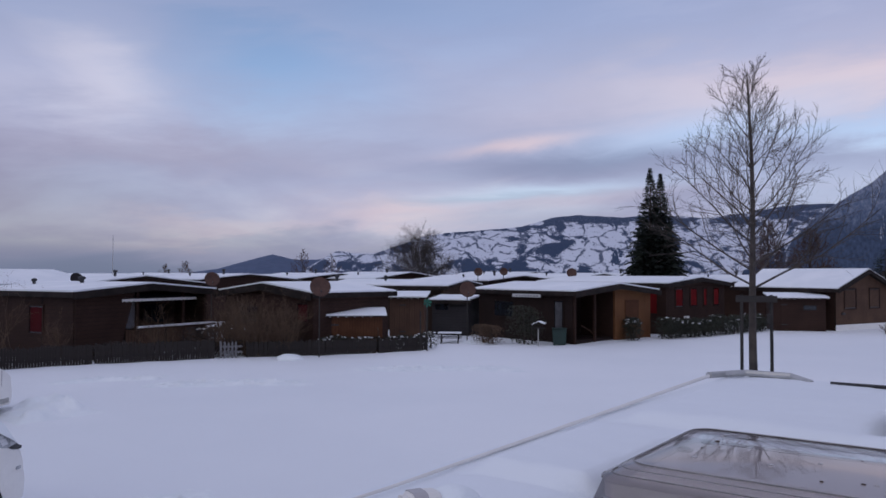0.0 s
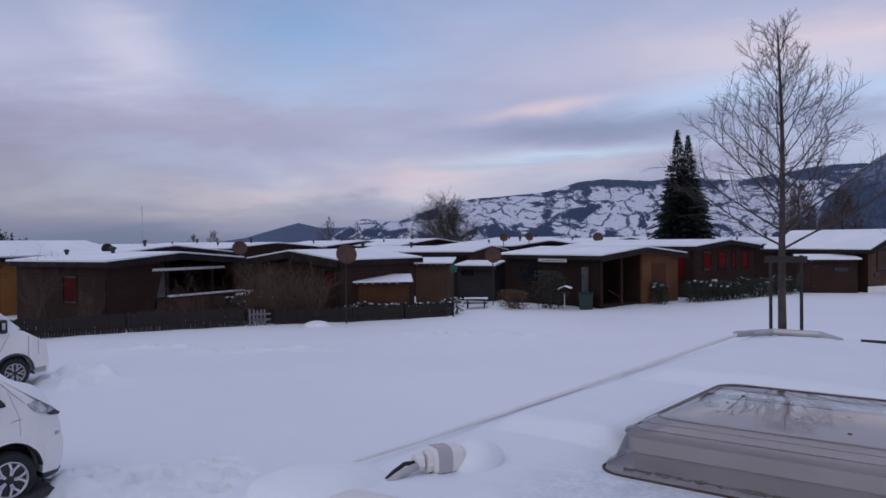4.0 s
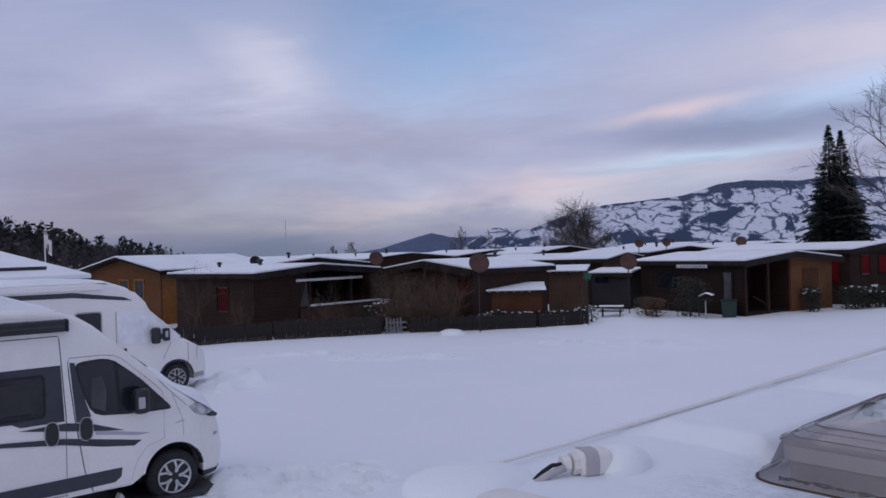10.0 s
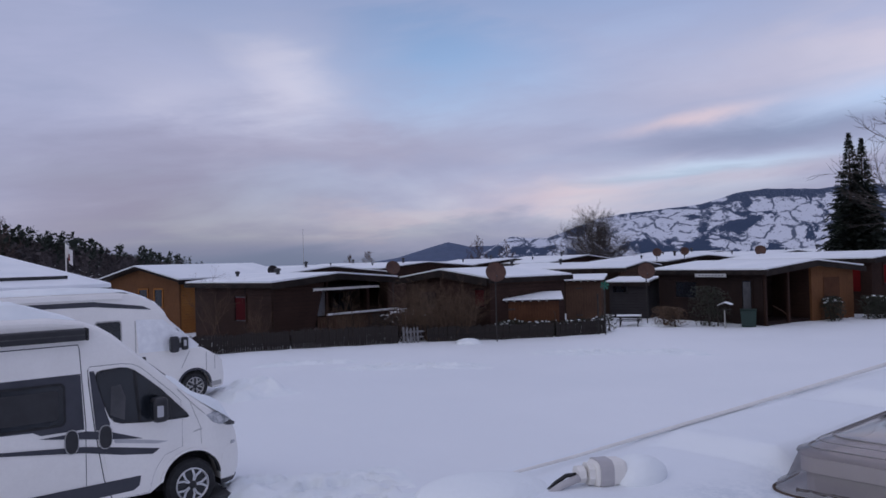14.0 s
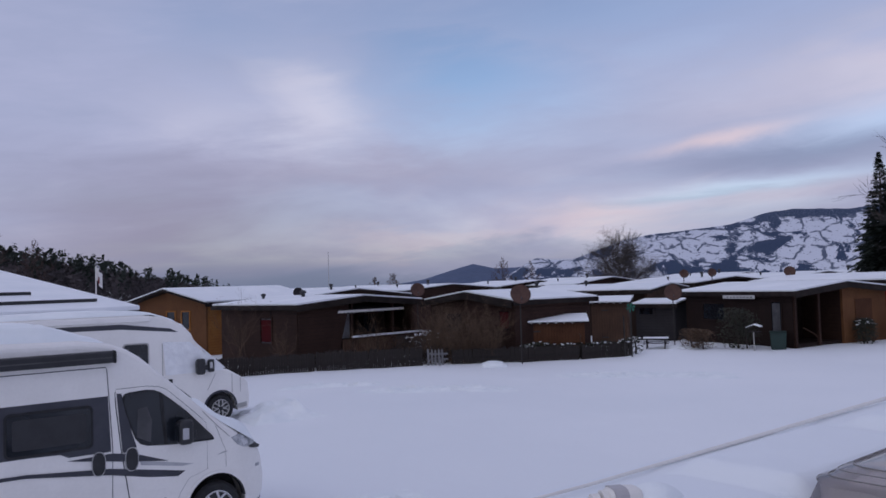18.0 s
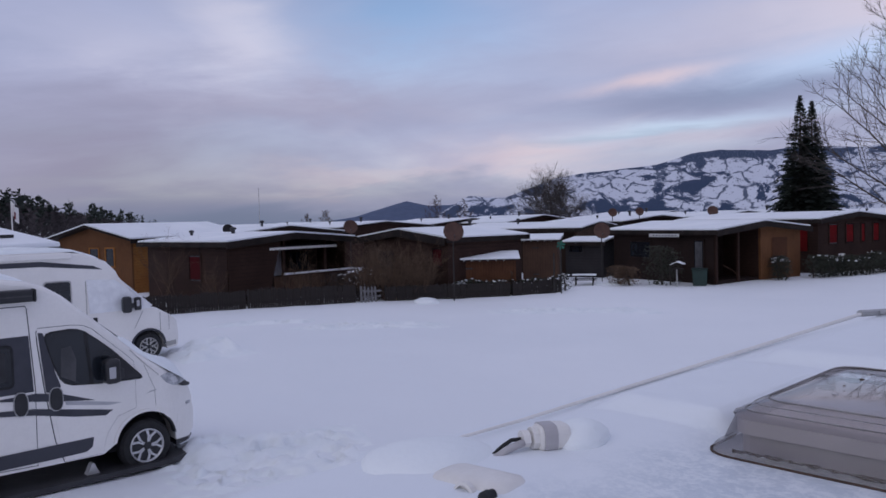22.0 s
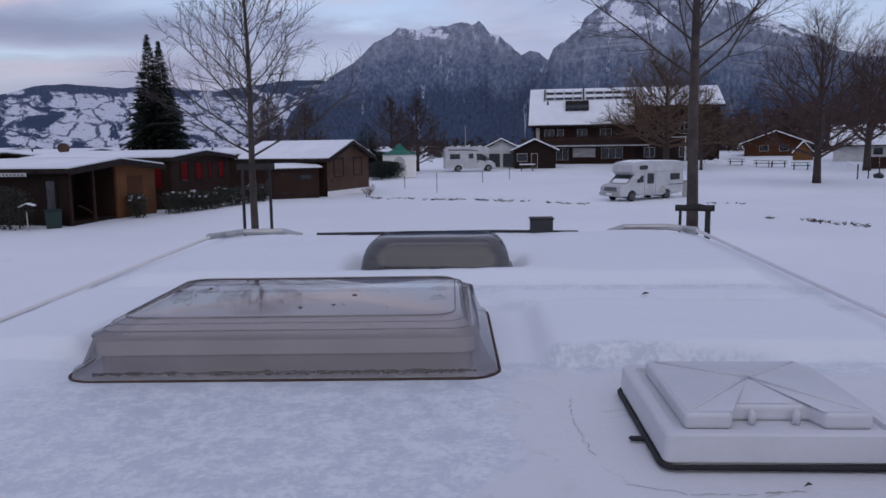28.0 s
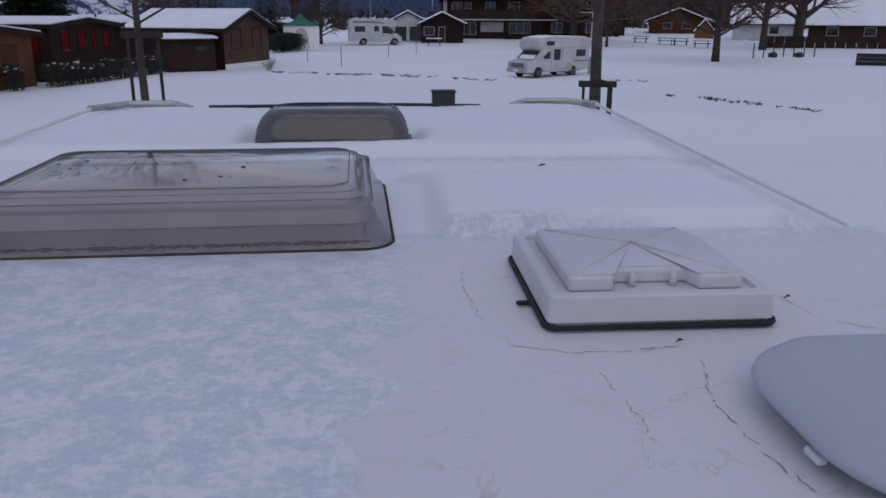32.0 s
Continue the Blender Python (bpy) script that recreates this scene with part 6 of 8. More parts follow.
    for pts, mat in (([(-4.9, 1.22), (-2.41, 1.18), (-1.43, 1.09), (-0.95, 1.00), (-0.46, 0.905), (-0.557, 0.844), (-0.95, 0.90), (-1.43, 1.01), (-2.41, 1.137), (-4.9, 1.17)], "van_dark"),
                     ([(-1.95, 1.27), (-1.40, 1.285), (-1.10, 1.23), (-0.68, 1.075), (-1.10, 1.13), (-1.45, 1.19)], "van_dark"),
                     ([(-1.06, 1.135), (-0.34, 0.985), (-0.50, 0.975), (-1.05, 1.075)], "grey_decal"),
                     ([(-4.9, 0.57), (-2.43, 0.565), (-0.72, 0.585), (-0.74, 0.46), (-0.82, 0.405), (-1.3, 0.395), (-4.9, 0.38)], "van_dark")):
        skin("stripe", pts, mat, 0.0015, lift=0.0095)
    skin("crease", [(-1.05, 0.70), (-0.62, 0.70), (-0.62, 0.712), (-1.05, 0.712)], "white_paint", 0.004, lift=0.008)
    # mirror: a black housing on a short arm, with a pale repeater
    mir = part("mirror", box((-0.62, y - 0.30, 1.30), (-0.42, y - 0.09, 1.63), 0.055, 3), M["black_plastic"], t)
    part("mirror_arm", box((-0.50, y - 0.12, 1.33), (-0.32, y - 0.015, 1.47), 0.03, 2), M["black_plastic"], mir)
    part("side_repeater", box((-0.585, y - 0.315, 1.38), (-0.50, y - 0.296, 1.53), 0.006, 1), M["grey_decal"], mir)
    part("mirror_glass", box((-0.626, y - 0.27, 1.35), (-0.621, y - 0.12, 1.58)), M["window_dark"], mir)
    # front: lamp, bumper, grille
    lamp = part("headlamp", rounded_flank(prism([(0.21, 1.255), (0.34, 1.285), (0.49, 1.245), (0.62, 1.15), (0.72, 1.045), (0.58, 1.055), (0.42, 1.085), (0.31, 1.14)], 0.20, "Y", y - 0.012, 0.012), NOSE), M["lamp_glass"], t, "clear swept-back headlamp")
    part("lamp_trim", rounded_flank(prism([(0.50, 1.075), (0.64, 1.10), (0.755, 1.04), (0.745, 1.005), (0.58, 1.035)], 0.20, "Y", y - 0.018), NOSE), M["black_plastic"], lamp)
    part("lamp_reflector", rounded_flank(prism([(0.36, 1.20), (0.46, 1.21), (0.50, 1.13), (0.42, 1.11)], 0.006, "Y", y - 0.02), NOSE), M["alloy"], lamp)
    skin("badge", [(0.00, 1.045), (0.07, 1.075), (0.15, 1.082), (0.14, 1.066), (0.06, 1.055)], "grey_metal", 0.006)
    part("bumper", rounded_flank(prism([(0.43, 0.28), (0.72, 0.25), (0.82, 0.36), (0.845, 0.56), (0.82, 0.70), (0.60, 0.72), (0.47, 0.66), (0.44, 0.50)], W + 0.012, "Y", -W / 2 - 0.006, 0.02), NOSE), M["white_paint"], t)
    part("bumper_lip", rounded_flank(prism([(0.44, 0.20), (0.70, 0.20), (0.78, 0.27), (0.72, 0.30), (0.44, 0.30)], W - 0.02, "Y", -W / 2 + 0.01, 0.01), NOSE), M["black_plastic"], t)
    part("fog_lamp", rounded_flank(prism([(0.70 + a_, 0.76 + b_) for a_, b_ in rounded_rect(0.10, 0.045, 0.02, 3)], 0.01, "Y", y - 0.012), NOSE), M["lamp_glass"], t)
    part("grille", box((0.77, -0.55, 0.72), (0.80, 0.55, 0.96), 0.01, 1), M["black_plastic"], t)
    part("windscreen", from_lists([(0.30, -0.72, 1.365), (0.30, 0.72, 1.365), (-0.58, 0.74, 2.105), (-0.58, -0.74, 2.105), (0.305, -0.72, 1.38), (0.305, 0.72, 1.38), (-0.575, 0.74, 2.122), (-0.575, -0.74, 2.122)], [[0, 1, 2, 3], [4, 5, 6, 7], [0, 1, 5, 4], [2, 3, 7, 6], [1, 2, 6, 5], [0, 3, 7, 4]]), M["window_dark"], t)
    aw = part("awning_box", box((-4.6, y - 0.10, 2.465), (-1.39, y + 0.10, 2.62), 0.03, 3), M["black_plastic"], t, "dark awning cassette")
    part("awning_lip", box((-4.6, y - 0.108, 2.53), (-1.42, y - 0.098, 2.545)), M["cab_dark"], aw)
    part("end_cap", box((-1.395, y - 0.105, 2.46), (-1.36, y + 0.10, 2.625), 0.02, 2), M["black_rubber"], aw)
    m = t.matrix_basis
    tagged(snow_slab("roof_snow", [(-4.9, 2.76, 0.12), (-3.0, 2.80, 0.20), (-2.1, 2.79, 0.20), (-1.85, 2.76, 0.13), (-1.5, 2.69, 0.09), (-1.15, 2.56, 0.05)], 1.82, m, "", 0.07, 3, 60, 24), "thick snow on the camper van roof", "snow", kind="stuff")
    tagged(snow_slab("bonnet_snow", [(-0.34, 1.87, 0.02), (-0.12, 1.67, 0.07), (0.1, 1.50, 0.10), (0.3, 1.36, 0.15), (0.48, 1.24, 0.15), (0.62, 1.14, 0.03)], 1.96, m, "", 0.10, 8, 44, 40), "snow slipped onto the camper van bonnet", "snow", kind="stuff")
    chock = prism([(-0.85, 0.0), (-0.62, 0.0), (-0.72, 0.22), (-0.75, 0.22)], 0.12, "Y", y + 0.02)
    tagged(part("wheel_chock", chock, M["grey_metal"], None, m=m), "grey metal stand by the front wheel", "wheel chock")
    tar = [(a_, b_) for a_, b_ in ((-5.2, -1.05), (-2.0, -1.10), (-0.3, -1.12), (0.30, -1.12), (0.66, -0.98), (0.84, -0.70), (0.78, 0.6), (0.3, 1.0), (-5.2, 1.0))]
    tagged(part("bare_tarmac", prism(tar, 0.075, "Z", 0.0), M["tarmac"], None, m=m), "dark wet tarmac left bare under the camper van", "tarmac", kind="structure")
    return t


camper_van()


def coachbuilt(m, label, W=2.25, L=6.2, foil=True, arch_x=-3.6, body_mat="white_paint", overcab=False):
    """A low-profile or overcab motorhome; local x forward from the front wheel, right flank at -y."""
    y = -W / 2
    t = thing("motorhome", m @ pose(0, W / 2, 0), label, "motorhome", "parked motorhomes")
    nose = [(0.86, 0.28), (0.90, 0.55), (0.84, 0.90), (0.68, 1.06), (0.22, 1.32), (-0.10, 1.40)]
    if overcab:
        top = [(-0.55, 1.95), (0.10, 2.05), (0.22, 2.35), (0.05, 2.80), (-0.6, 2.95), (-4.9, 2.95)]
    else:
        top = [(-0.66, 2.16), (-0.72, 2.30), (-0.95, 2.55), (-1.45, 2.76), (-1.9, 2.82), (-4.9, 2.82)]
    prof = nose + top + [(-L + 1.0, 2.6), (-L + 1.0, 0.4)] + arc(arch_x, 0.36, 0.42, 180, 0) + [(-0.6, 0.32)] + arc(0, 0.36, 0.42, 180, 0)
    vehicle_body(prof, W, M[body_mat], t, 0.07, 1.1)
    for wx in (0.0, arch_x):
        for yy, sd in ((y + 0.14, -1), (-y - 0.14, 1)):
            wheel(t, wx, yy, 0.35, 0.22, M["grey_metal"], 6, sd)
        part("arch_liner", prism(arc(wx, 0.36, 0.415, 200, -20, 12), W - 0.5, "Y", -W / 2 + 0.25), M["black_plastic"], t)
        part("arch_trim", prism(arc(wx, 0.36, 0.46, 178, 2, 14) + arc(wx, 0.36, 0.41, 2, 178, 14), 0.03, "Y", y - 0.010), M["van_dark"], t)
    side = [(-1.44, 2.14), (-0.78, 2.10), (0.02, 1.45), (0.10, 1.33), (-1.385, 1.32)]
    win = side_panel("cab_window", side, t, M["silver_foil"] if foil else M["window_dark"], y, 0.014, "cab window covered with silver insulating foil" if foil else "dark cab window")
    side_panel("cab_door_gap", [(-1.46, 0.5), (-1.44, 0.5), (-1.44, 2.1), (-1.46, 2.1)], t, M["grey_plastic"], y, 0.006)
    side_panel("cab_door_gap", [(-0.35, 0.85), (-0.335, 0.85), (-0.12, 1.27), (-0.135, 1.27)], t, M["grey_plastic"], y, 0.006)
    part("windscreen", prism([(0.10, 1.40), (0.20, 1.345), (0.23, 1.36), (-0.62, 2.14), (-0.66, 2.13)], W - 0.5, "Y", -W / 2 + 0.25), M["silver_foil"] if foil else M["window_dark"], t)
    for x0, x1, z0, z1 in ((-2.35, -1.80, 1.55, 2.12), (-4.6, -3.4, 1.50, 2.1)):
        w_ = side_panel("side_window", [((x0 + x1) / 2 + a, (z0 + z1) / 2 + b) for a, b in rounded_rect(x1 - x0, z1 - z0, 0.06, 4)], t, M["window_dark"], y, 0.02)
        part("window_frame", prism([((x0 + x1) / 2 + a, (z0 + z1) / 2 + b) for a, b in rounded_rect(x1 - x0 + 0.06, z1 - z0 + 0.06, 0.07, 4)], 0.012, "Y", y - 0.014), M["grey_plastic"], w_)
    side_panel("stripe", [(-4.8, 2.52), (-2.4, 2.50), (-1.05, 2.36), (-1.25, 2.46), (-2.4, 2.62), (-4.8, 2.62)], t, M["van_dark"], y, 0.006)
    side_panel("stripe", [(-4.8, 1.05), (-1.5, 1.05), (-1.5, 1.0), (-4.8, 1.0)], t, M["grey_decal"], y, 0.006)
    for gx, g0, g1 in ((0.30, 0.72, 1.20), (0.56, 0.72, 1.08)):
        side_panel("panel_gap", [(gx, g0), (gx + 0.016, g0), (gx + 0.016, g1), (gx, g1)], t, M["grey_plastic"], y, 0.006)
    part("grille", prism([(0.84, 0.72), (0.905, 0.72), (0.88, 0.90), (0.83, 0.90)], W - 0.5, "Y", -W / 2 + 0.25), M["black_plastic"], t)
    part("lower_grille", box((0.90, -W / 2 + 0.3, 0.34), (0.94, W / 2 - 0.3, 0.48)), M["black_plastic"], t)
    part("bumper_trim", box((0.45, y - 0.008, 0.30), (0.80, y + 0.06, 0.42), 0.01, 1), M["grey_plastic"], t)
    mirrors(t, -0.37 if foil else -0.28, 1.47 if foil else 1.46, y)
    part("door_handle", box((-1.32, y - 0.03, 1.02), (-1.22, y - 0.002, 1.22), 0.02, 2), M["black_plastic"], t)
    lamp = part("headlamp", prism([(0.30, 1.18), (0.55, 1.10), (0.78, 0.96), (0.66, 0.93), (0.42, 1.02)], 0.28, "Y", y + 0.01, 0.02), M["lamp_glass"], t)
    part("bumper", prism([(0.48, 0.24), (0.86, 0.24), (0.93, 0.40), (0.93, 0.62), (0.86, 0.70), (0.5, 0.62)], W - 0.1, "Y", -W / 2 + 0.05, 0.03), M[body_mat], t)
    part("awning_box", box((-4.6, y - 0.12, 2.66), (-1.75, y + 0.04, 2.80), 0.03, 3), M[body_mat], t)
    # draw body and panels in towards the nose
    for ob in t.children_recursive:
        if ob.type == "MESH" and ob.name.split(".")[0] not in ("wheel", "rim", "rim_dish", "spoke", "hub_cap"):
            curved = bmesh.new()
            curved.from_mesh(ob.data)
            rounded_flank(curved, 0.10, 0.26, 0.03)
            curved.to_mesh(ob.data)
            curved.free()
    return t


v2 = coachbuilt(heading(-29.79, 20.5, 39, 0.0), "white low-profile motorhome with silver foil over its cab window")
tagged(snow_slab("roof_snow", [(-5.1, 2.84, 0.10), (-3.0, 2.84, 0.13), (-1.7, 2.84, 0.08), (-1.0, 2.60, 0.03)], 2.1, v2.matrix_basis, "", 0.03, 5), "snow on the low-profile motorhome roof", "snow", kind="stuff")

# large snowy tent roof of a third camper further along the row
p_ = polar(-35.0, 27.5)
tent = thing("caravan_shelter", pose(p_.x, p_.y, 0, 0, 0, 75), "pale caravan shelter under a broad sloping snow roof", "shelter")
for xx in (-9.6, -0.5):
    part("wall", prism([(0.3, 0), (17.7, 0), (17.7, 2.7), (9.0, 4.3), (0.3, 2.7)], 0.1, "X", xx), M["grey_plastic"], tent)
for yy in (0.3, 17.6):
    part("wall", box((-9.5, yy, 0), (-0.502, yy + 0.1, 2.7)), M["grey_plastic"], tent)
for a, b in (((0.0, 2.72), (9.0, 4.4)), ((18.0, 2.72), (9.0, 4.4))):
    rf = part("roof", prism([a, b, (b[0], b[1] + 0.06), (a[0], a[1] + 0.06)], 10.0, "X", -10.0), M["fascia"], tent)
    part("snow_layer", prism([(a[0], a[1] + 0.064), (b[0], b[1] + 0.064), (b[0], b[1] + 0.24), (a[0], a[1] + 0.22)], 9.9, "X", -9.95, 0.04), M["snow_far"], rf)
for k in range(2):
    part("roof_rib", box((-9.0, 0.9 + k * 1.5, 3.12 + k * 0.28), (-1.0 - k * 1.3, 0.98 + k * 1.5, 3.22 + k * 0.28)), M["black_plastic"], tent)

# the old American camper out on the field


def old_camper():
    W = 2.0
    y = W / 2
    t = thing("camper_van", heading(51.0, 47.0, 278) @ pose(0, -W / 2, 0.0) @ Matrix.Scale(0.89, 4), "old white high-top camper van with a dented flank", "camper van")
    paint = M["off_white"]
    prof = [(1.0, 0.35), (1.05, 0.6), (1.0, 0.98), (0.9, 1.08), (0.35, 1.2), (-0.25, 1.75), (-0.10, 1.84), (0.05, 2.0), (0.0, 2.45), (-0.3, 2.62), (-1.5, 2.70), (-4.6, 2.62), (-4.75, 2.4), (-4.75, 0.5), (-4.2, 0.42)]
    prof += arc(-3.2, 0.36, 0.38, 180, 0) + [(-0.6, 0.38)] + arc(0, 0.36, 0.40, 180, 0)
    vehicle_body(prof, W, paint, t, 0.08, 1.15)
    for wx in (0.0, -3.2):
        for yy, sd in ((y - 0.12, 1), (-y + 0.12, -1)):
            wheel(t, wx, yy, 0.35, 0.2, M["cab_dark"], 5, sd)
        part("arch_liner", prism(arc(wx, 0.36, 0.37, 200, -20, 12), W - 0.4, "Y", -W / 2 + 0.2), M["black_plastic"], t)

    def flank(name, pts, mat, thick=0.014):
        return part(name, prism(pts, thick, "Y", y), M[mat], t)
    flank("cab_window", [(-1.0, 1.25), (-0.42, 1.25), (-0.50, 1.40), (-0.82, 1.72), (-1.0, 1.72)], "dull_glass")
    flank("door_window", [(-1.95, 1.15), (-1.35, 1.15), (-1.35, 1.85), (-1.95, 1.85)], "dull_glass")
    flank("side_window", [(-4.35, 1.35), (-3.45, 1.35), (-3.45, 1.80), (-4.35, 1.80)], "dull_glass")
    flank("high_window", [(-1.0 + a, 2.25 + b) for a, b in rounded_rect(0.75, 0.28, 0.1, 4)], "dull_glass")
    flank("stripe", [(-4.7, 1.02), (-3.3, 1.02), (-3.3, 1.07), (-4.7, 1.07)], "van_dark", 0.006)
    flank("sill", [(-4.2, 0.42), (-0.5, 0.40), (-0.5, 0.5), (-4.2, 0.52)], "grey_metal", 0.02)
    flank("grey_hatch", [(-3.05, 0.50), (-2.45, 0.50), (-2.45, 0.82), (-2.75, 0.98), (-3.05, 0.8)], "grey_plastic", 0.02)
    flank("decal_bar", [(-2.75, 1.5), (-2.3, 1.5), (-2.3, 1.58), (-2.75, 1.58)], "grey_decal", 0.006)
    part("windscreen", prism([(0.27, 1.28), (0.33, 1.24), (-0.22, 1.75), (-0.26, 1.72)], W - 0.35, "Y", -W / 2 + 0.17), M["dull_glass"], t)
    part("screen_snow", prism([(0.36, 1.235), (0.10, 1.47), (0.12, 1.50), (0.40, 1.26)], W - 0.6, "Y", -W / 2 + 0.4), M["snow_far"], t)
    gr = part("grille", box((1.02, -0.6, 0.72), (1.07, 0.6, 0.98)), M["black_plastic"], t)
    for k in range(3):
        part("grille_bar", box((1.068, -0.6, 0.76 + k * 0.08), (1.08, 0.6, 0.785 + k * 0.08)), M["grey_metal"], gr)
    for yy in (-0.78, 0.78):
        part("headlamp", box((1.0, yy - 0.15, 0.74), (1.065, yy + 0.15, 0.96), 0.02, 2), M["lamp_glass"], t)
    part("bumper", box((0.98, -1.0, 0.42), (1.16, 1.0, 0.62), 0.04, 2), M["grey_metal"], t)
    part("number_plate", box((1.161, -0.26, 0.46), (1.17, 0.26, 0.58)), M["white_paint"], t)
    part("mirror", box((-0.55, y + 0.03, 1.28), (-0.43, y + 0.22, 1.48), 0.03, 2), M["black_plastic"], t)
    part("roof_rim", box((-4.72, -y - 0.03, 1.95), (-0.05, y + 0.03, 2.02), 0.02, 2), paint, t)
    flank("gutter", [(-4.70, 1.92), (-0.10, 1.92), (-0.10, 1.945), (-4.70, 1.945)], "grey_plastic", 0.012)
    flank("door_gap", [(-1.12, 0.5), (-1.10, 0.5), (-1.10, 1.85), (-1.12, 1.85)], "cab_dark", 0.004)
    flank("door_gap", [(-2.12, 0.5), (-2.10, 0.5), (-2.10, 1.88), (-2.12, 1.88)], "cab_dark", 0.004)
    flank("rust_stain", [(-3.0, 0.52), (-2.2, 0.52), (-2.3, 0.72), (-2.6, 0.64), (-2.9, 0.78)], "grey_decal", 0.003)
    tagged(snow_slab("roof_snow", [(-4.6, 2.63, 0.05), (-1.5, 2.70, 0.07), (-0.25, 2.62, 0.03)], 1.8, t.matrix_basis, "", 0.02, 5), "thin snow on the old camper roof", "snow", kind="stuff")


old_camper()
mhp = polar(40.45, 92)
coachbuilt(pose(mhp.x, mhp.y, ground_z(mhp.x, mhp.y), 0, 0, 90 - 122), "white overcab motorhome parked beside the wash house", foil=False, overcab=True, body_mat="off_white")
bin_p = polar(54.75, 50.5)
tb = thing("rubbish_bin", pose(bin_p.x, bin_p.y, ground_z(bin_p.x, bin_p.y), 0, 0, 30), "grey rubbish bin beside the old camper", "bin")
part("body", box((-0.3, -0.3, 0), (0.3, 0.3, 0.95), 0.05, 2), M["grey_plastic"], tb)
part("lid", box((-0.32, -0.32, 0.952), (0.32, 0.32, 1.02), 0.03, 2), M["grey_plastic"], tb)


# ---- snow thrown up round the wheels, with footprints ----


def snow_bank(label, az, d, turn, w, l, h, seed, prints=0):
    rnd = random.Random(seed)
    nx, ny = int(w / 0.07), int(l / 0.07)
    p0 = polar(az, d)
    m = pose(p0.x, p0.y, 0, 0, 0, 90 - turn)
    marks = [(rnd.uniform(0.1, 0.9) * w - w / 2, rnd.uniform(0.1, 0.9) * l - l / 2) for _ in range(prints)]
    verts = []
    for j in range(ny + 1):
        for i in range(nx + 1):
            x, y = w * (i / nx - 0.5), l * (j / ny - 0.5)
            g = m @ Vector((x, y, 0))
            ed = min(1.0, 1.6 * (1 - abs(2 * i / nx - 1)), 1.6 * (1 - abs(2 * j / ny - 1)))
            ed = step(ed, 0, 1)
            z = h * (0.45 + 0.55 * noise.fractal((x * 0.9, y * 0.9, seed), 0.9, 2.0, 5)) + 0.06 * noise.noise((x * 5, y * 5, seed + 3)) + 0.035 * noise.noise((x * 11, y * 11, seed + 5))
            for mx, my in marks:
                q = math.hypot((x - mx) / 0.17, (y - my) / 0.13)
                if q < 1.6:
                    z += -0.24 * math.exp(-q * q * 2) + 0.05 * math.exp(-(q - 1.1) ** 2 * 8)
            verts.append((x, y, ground_z(g.x, g.y) - 0.012 + z * ed))
    n = nx + 1
    faces = [(j * n + i, j * n + i + 1, (j + 1) * n + i + 1, (j + 1) * n + i) for j in range(ny) for i in range(nx)]
    mesh = bpy.data.meshes.new("snow_bank")
    mesh.from_pydata(verts, [], faces)
    mesh.update()
    for fc in mesh.polygons:
        fc.use_smooth = True
    mesh.materials.append(M["snow_roof"])
    ob = new("snow_bank", mesh)
    ob.matrix_basis = m
    tagged(ob, label, "snow", "snow banks", "stuff")


snow_bank("trampled snow with footprints before the camper van", -21.9, 11.4, 60, 3.6, 3.0, 0.20, 11, 60)
snow_bank("snow pushed up in front of the camper van", -25.3, 11.75, 45, 1.5, 1.9, 0.34, 12, 5)
snow_bank("snow pushed up in front of the low motorhome", -25.9, 20.9, 45, 2.2, 2.4, 0.5, 13, 4)
snow_bank("trampled strip of snow across the field", -14.0, 24.5, 85, 6.0, 2.0, 0.10, 14, 22)
snow_bank("trampled strip of snow across the field", -22.0, 26.5, 70, 4.0, 1.4, 0.2, 15, 6)
snow_bank("trampled strip of snow across the field", 1.0, 27.5, 90, 8.0, 2.4, 0.08, 16, 16)

# ---- trees ----


def grow(bm, rnd, start, direction, length, radius, level, lean_up, twig_levels, sides, kids, least=0.0022):
    """One branch with its own smaller branches, bending upwards."""
    pts, rad, d = [start.copy()], [radius], direction.normalized()
    n = 4 if level == 0 else 3
    for k in range(n):
        d = (d + Vector((rnd.gauss(0, 0.13), rnd.gauss(0, 0.13), rnd.gauss(lean_up, 0.1)))).normalized()
        pts.append(pts[-1] + d * (length / n))
        rad.append(radius * (1 - 0.78 * (k + 1) / n))
    tube(bm, pts, rad, max(3, sides - level))
    if level >= twig_levels:
        return
    for k in range(kids[level]):
        f = 0.22 + 0.76 * (k + rnd.random() * 0.7) / kids[level]
        i = min(int(f * n), n - 1)
        p = pts[i].lerp(pts[i + 1], f * n - i)
        axis = (pts[i + 1] - pts[i]).normalized()
        side = axis.cross(Vector((rnd.gauss(0, 1), rnd.gauss(0, 1), rnd.gauss(0, 1)))).normalized()
        nd = (axis * rnd.uniform(0.65, 1.0) + side * rnd.uniform(0.5, 0.95)).normalized()
        grow(bm, rnd, p, nd, length * rnd.uniform(0.34, 0.55) * (1.1 - 0.45 * f), max(radius * 0.45 * (1 - 0.4 * f), least), level + 1, lean_up * 0.8, twig_levels, sides, kids, least)


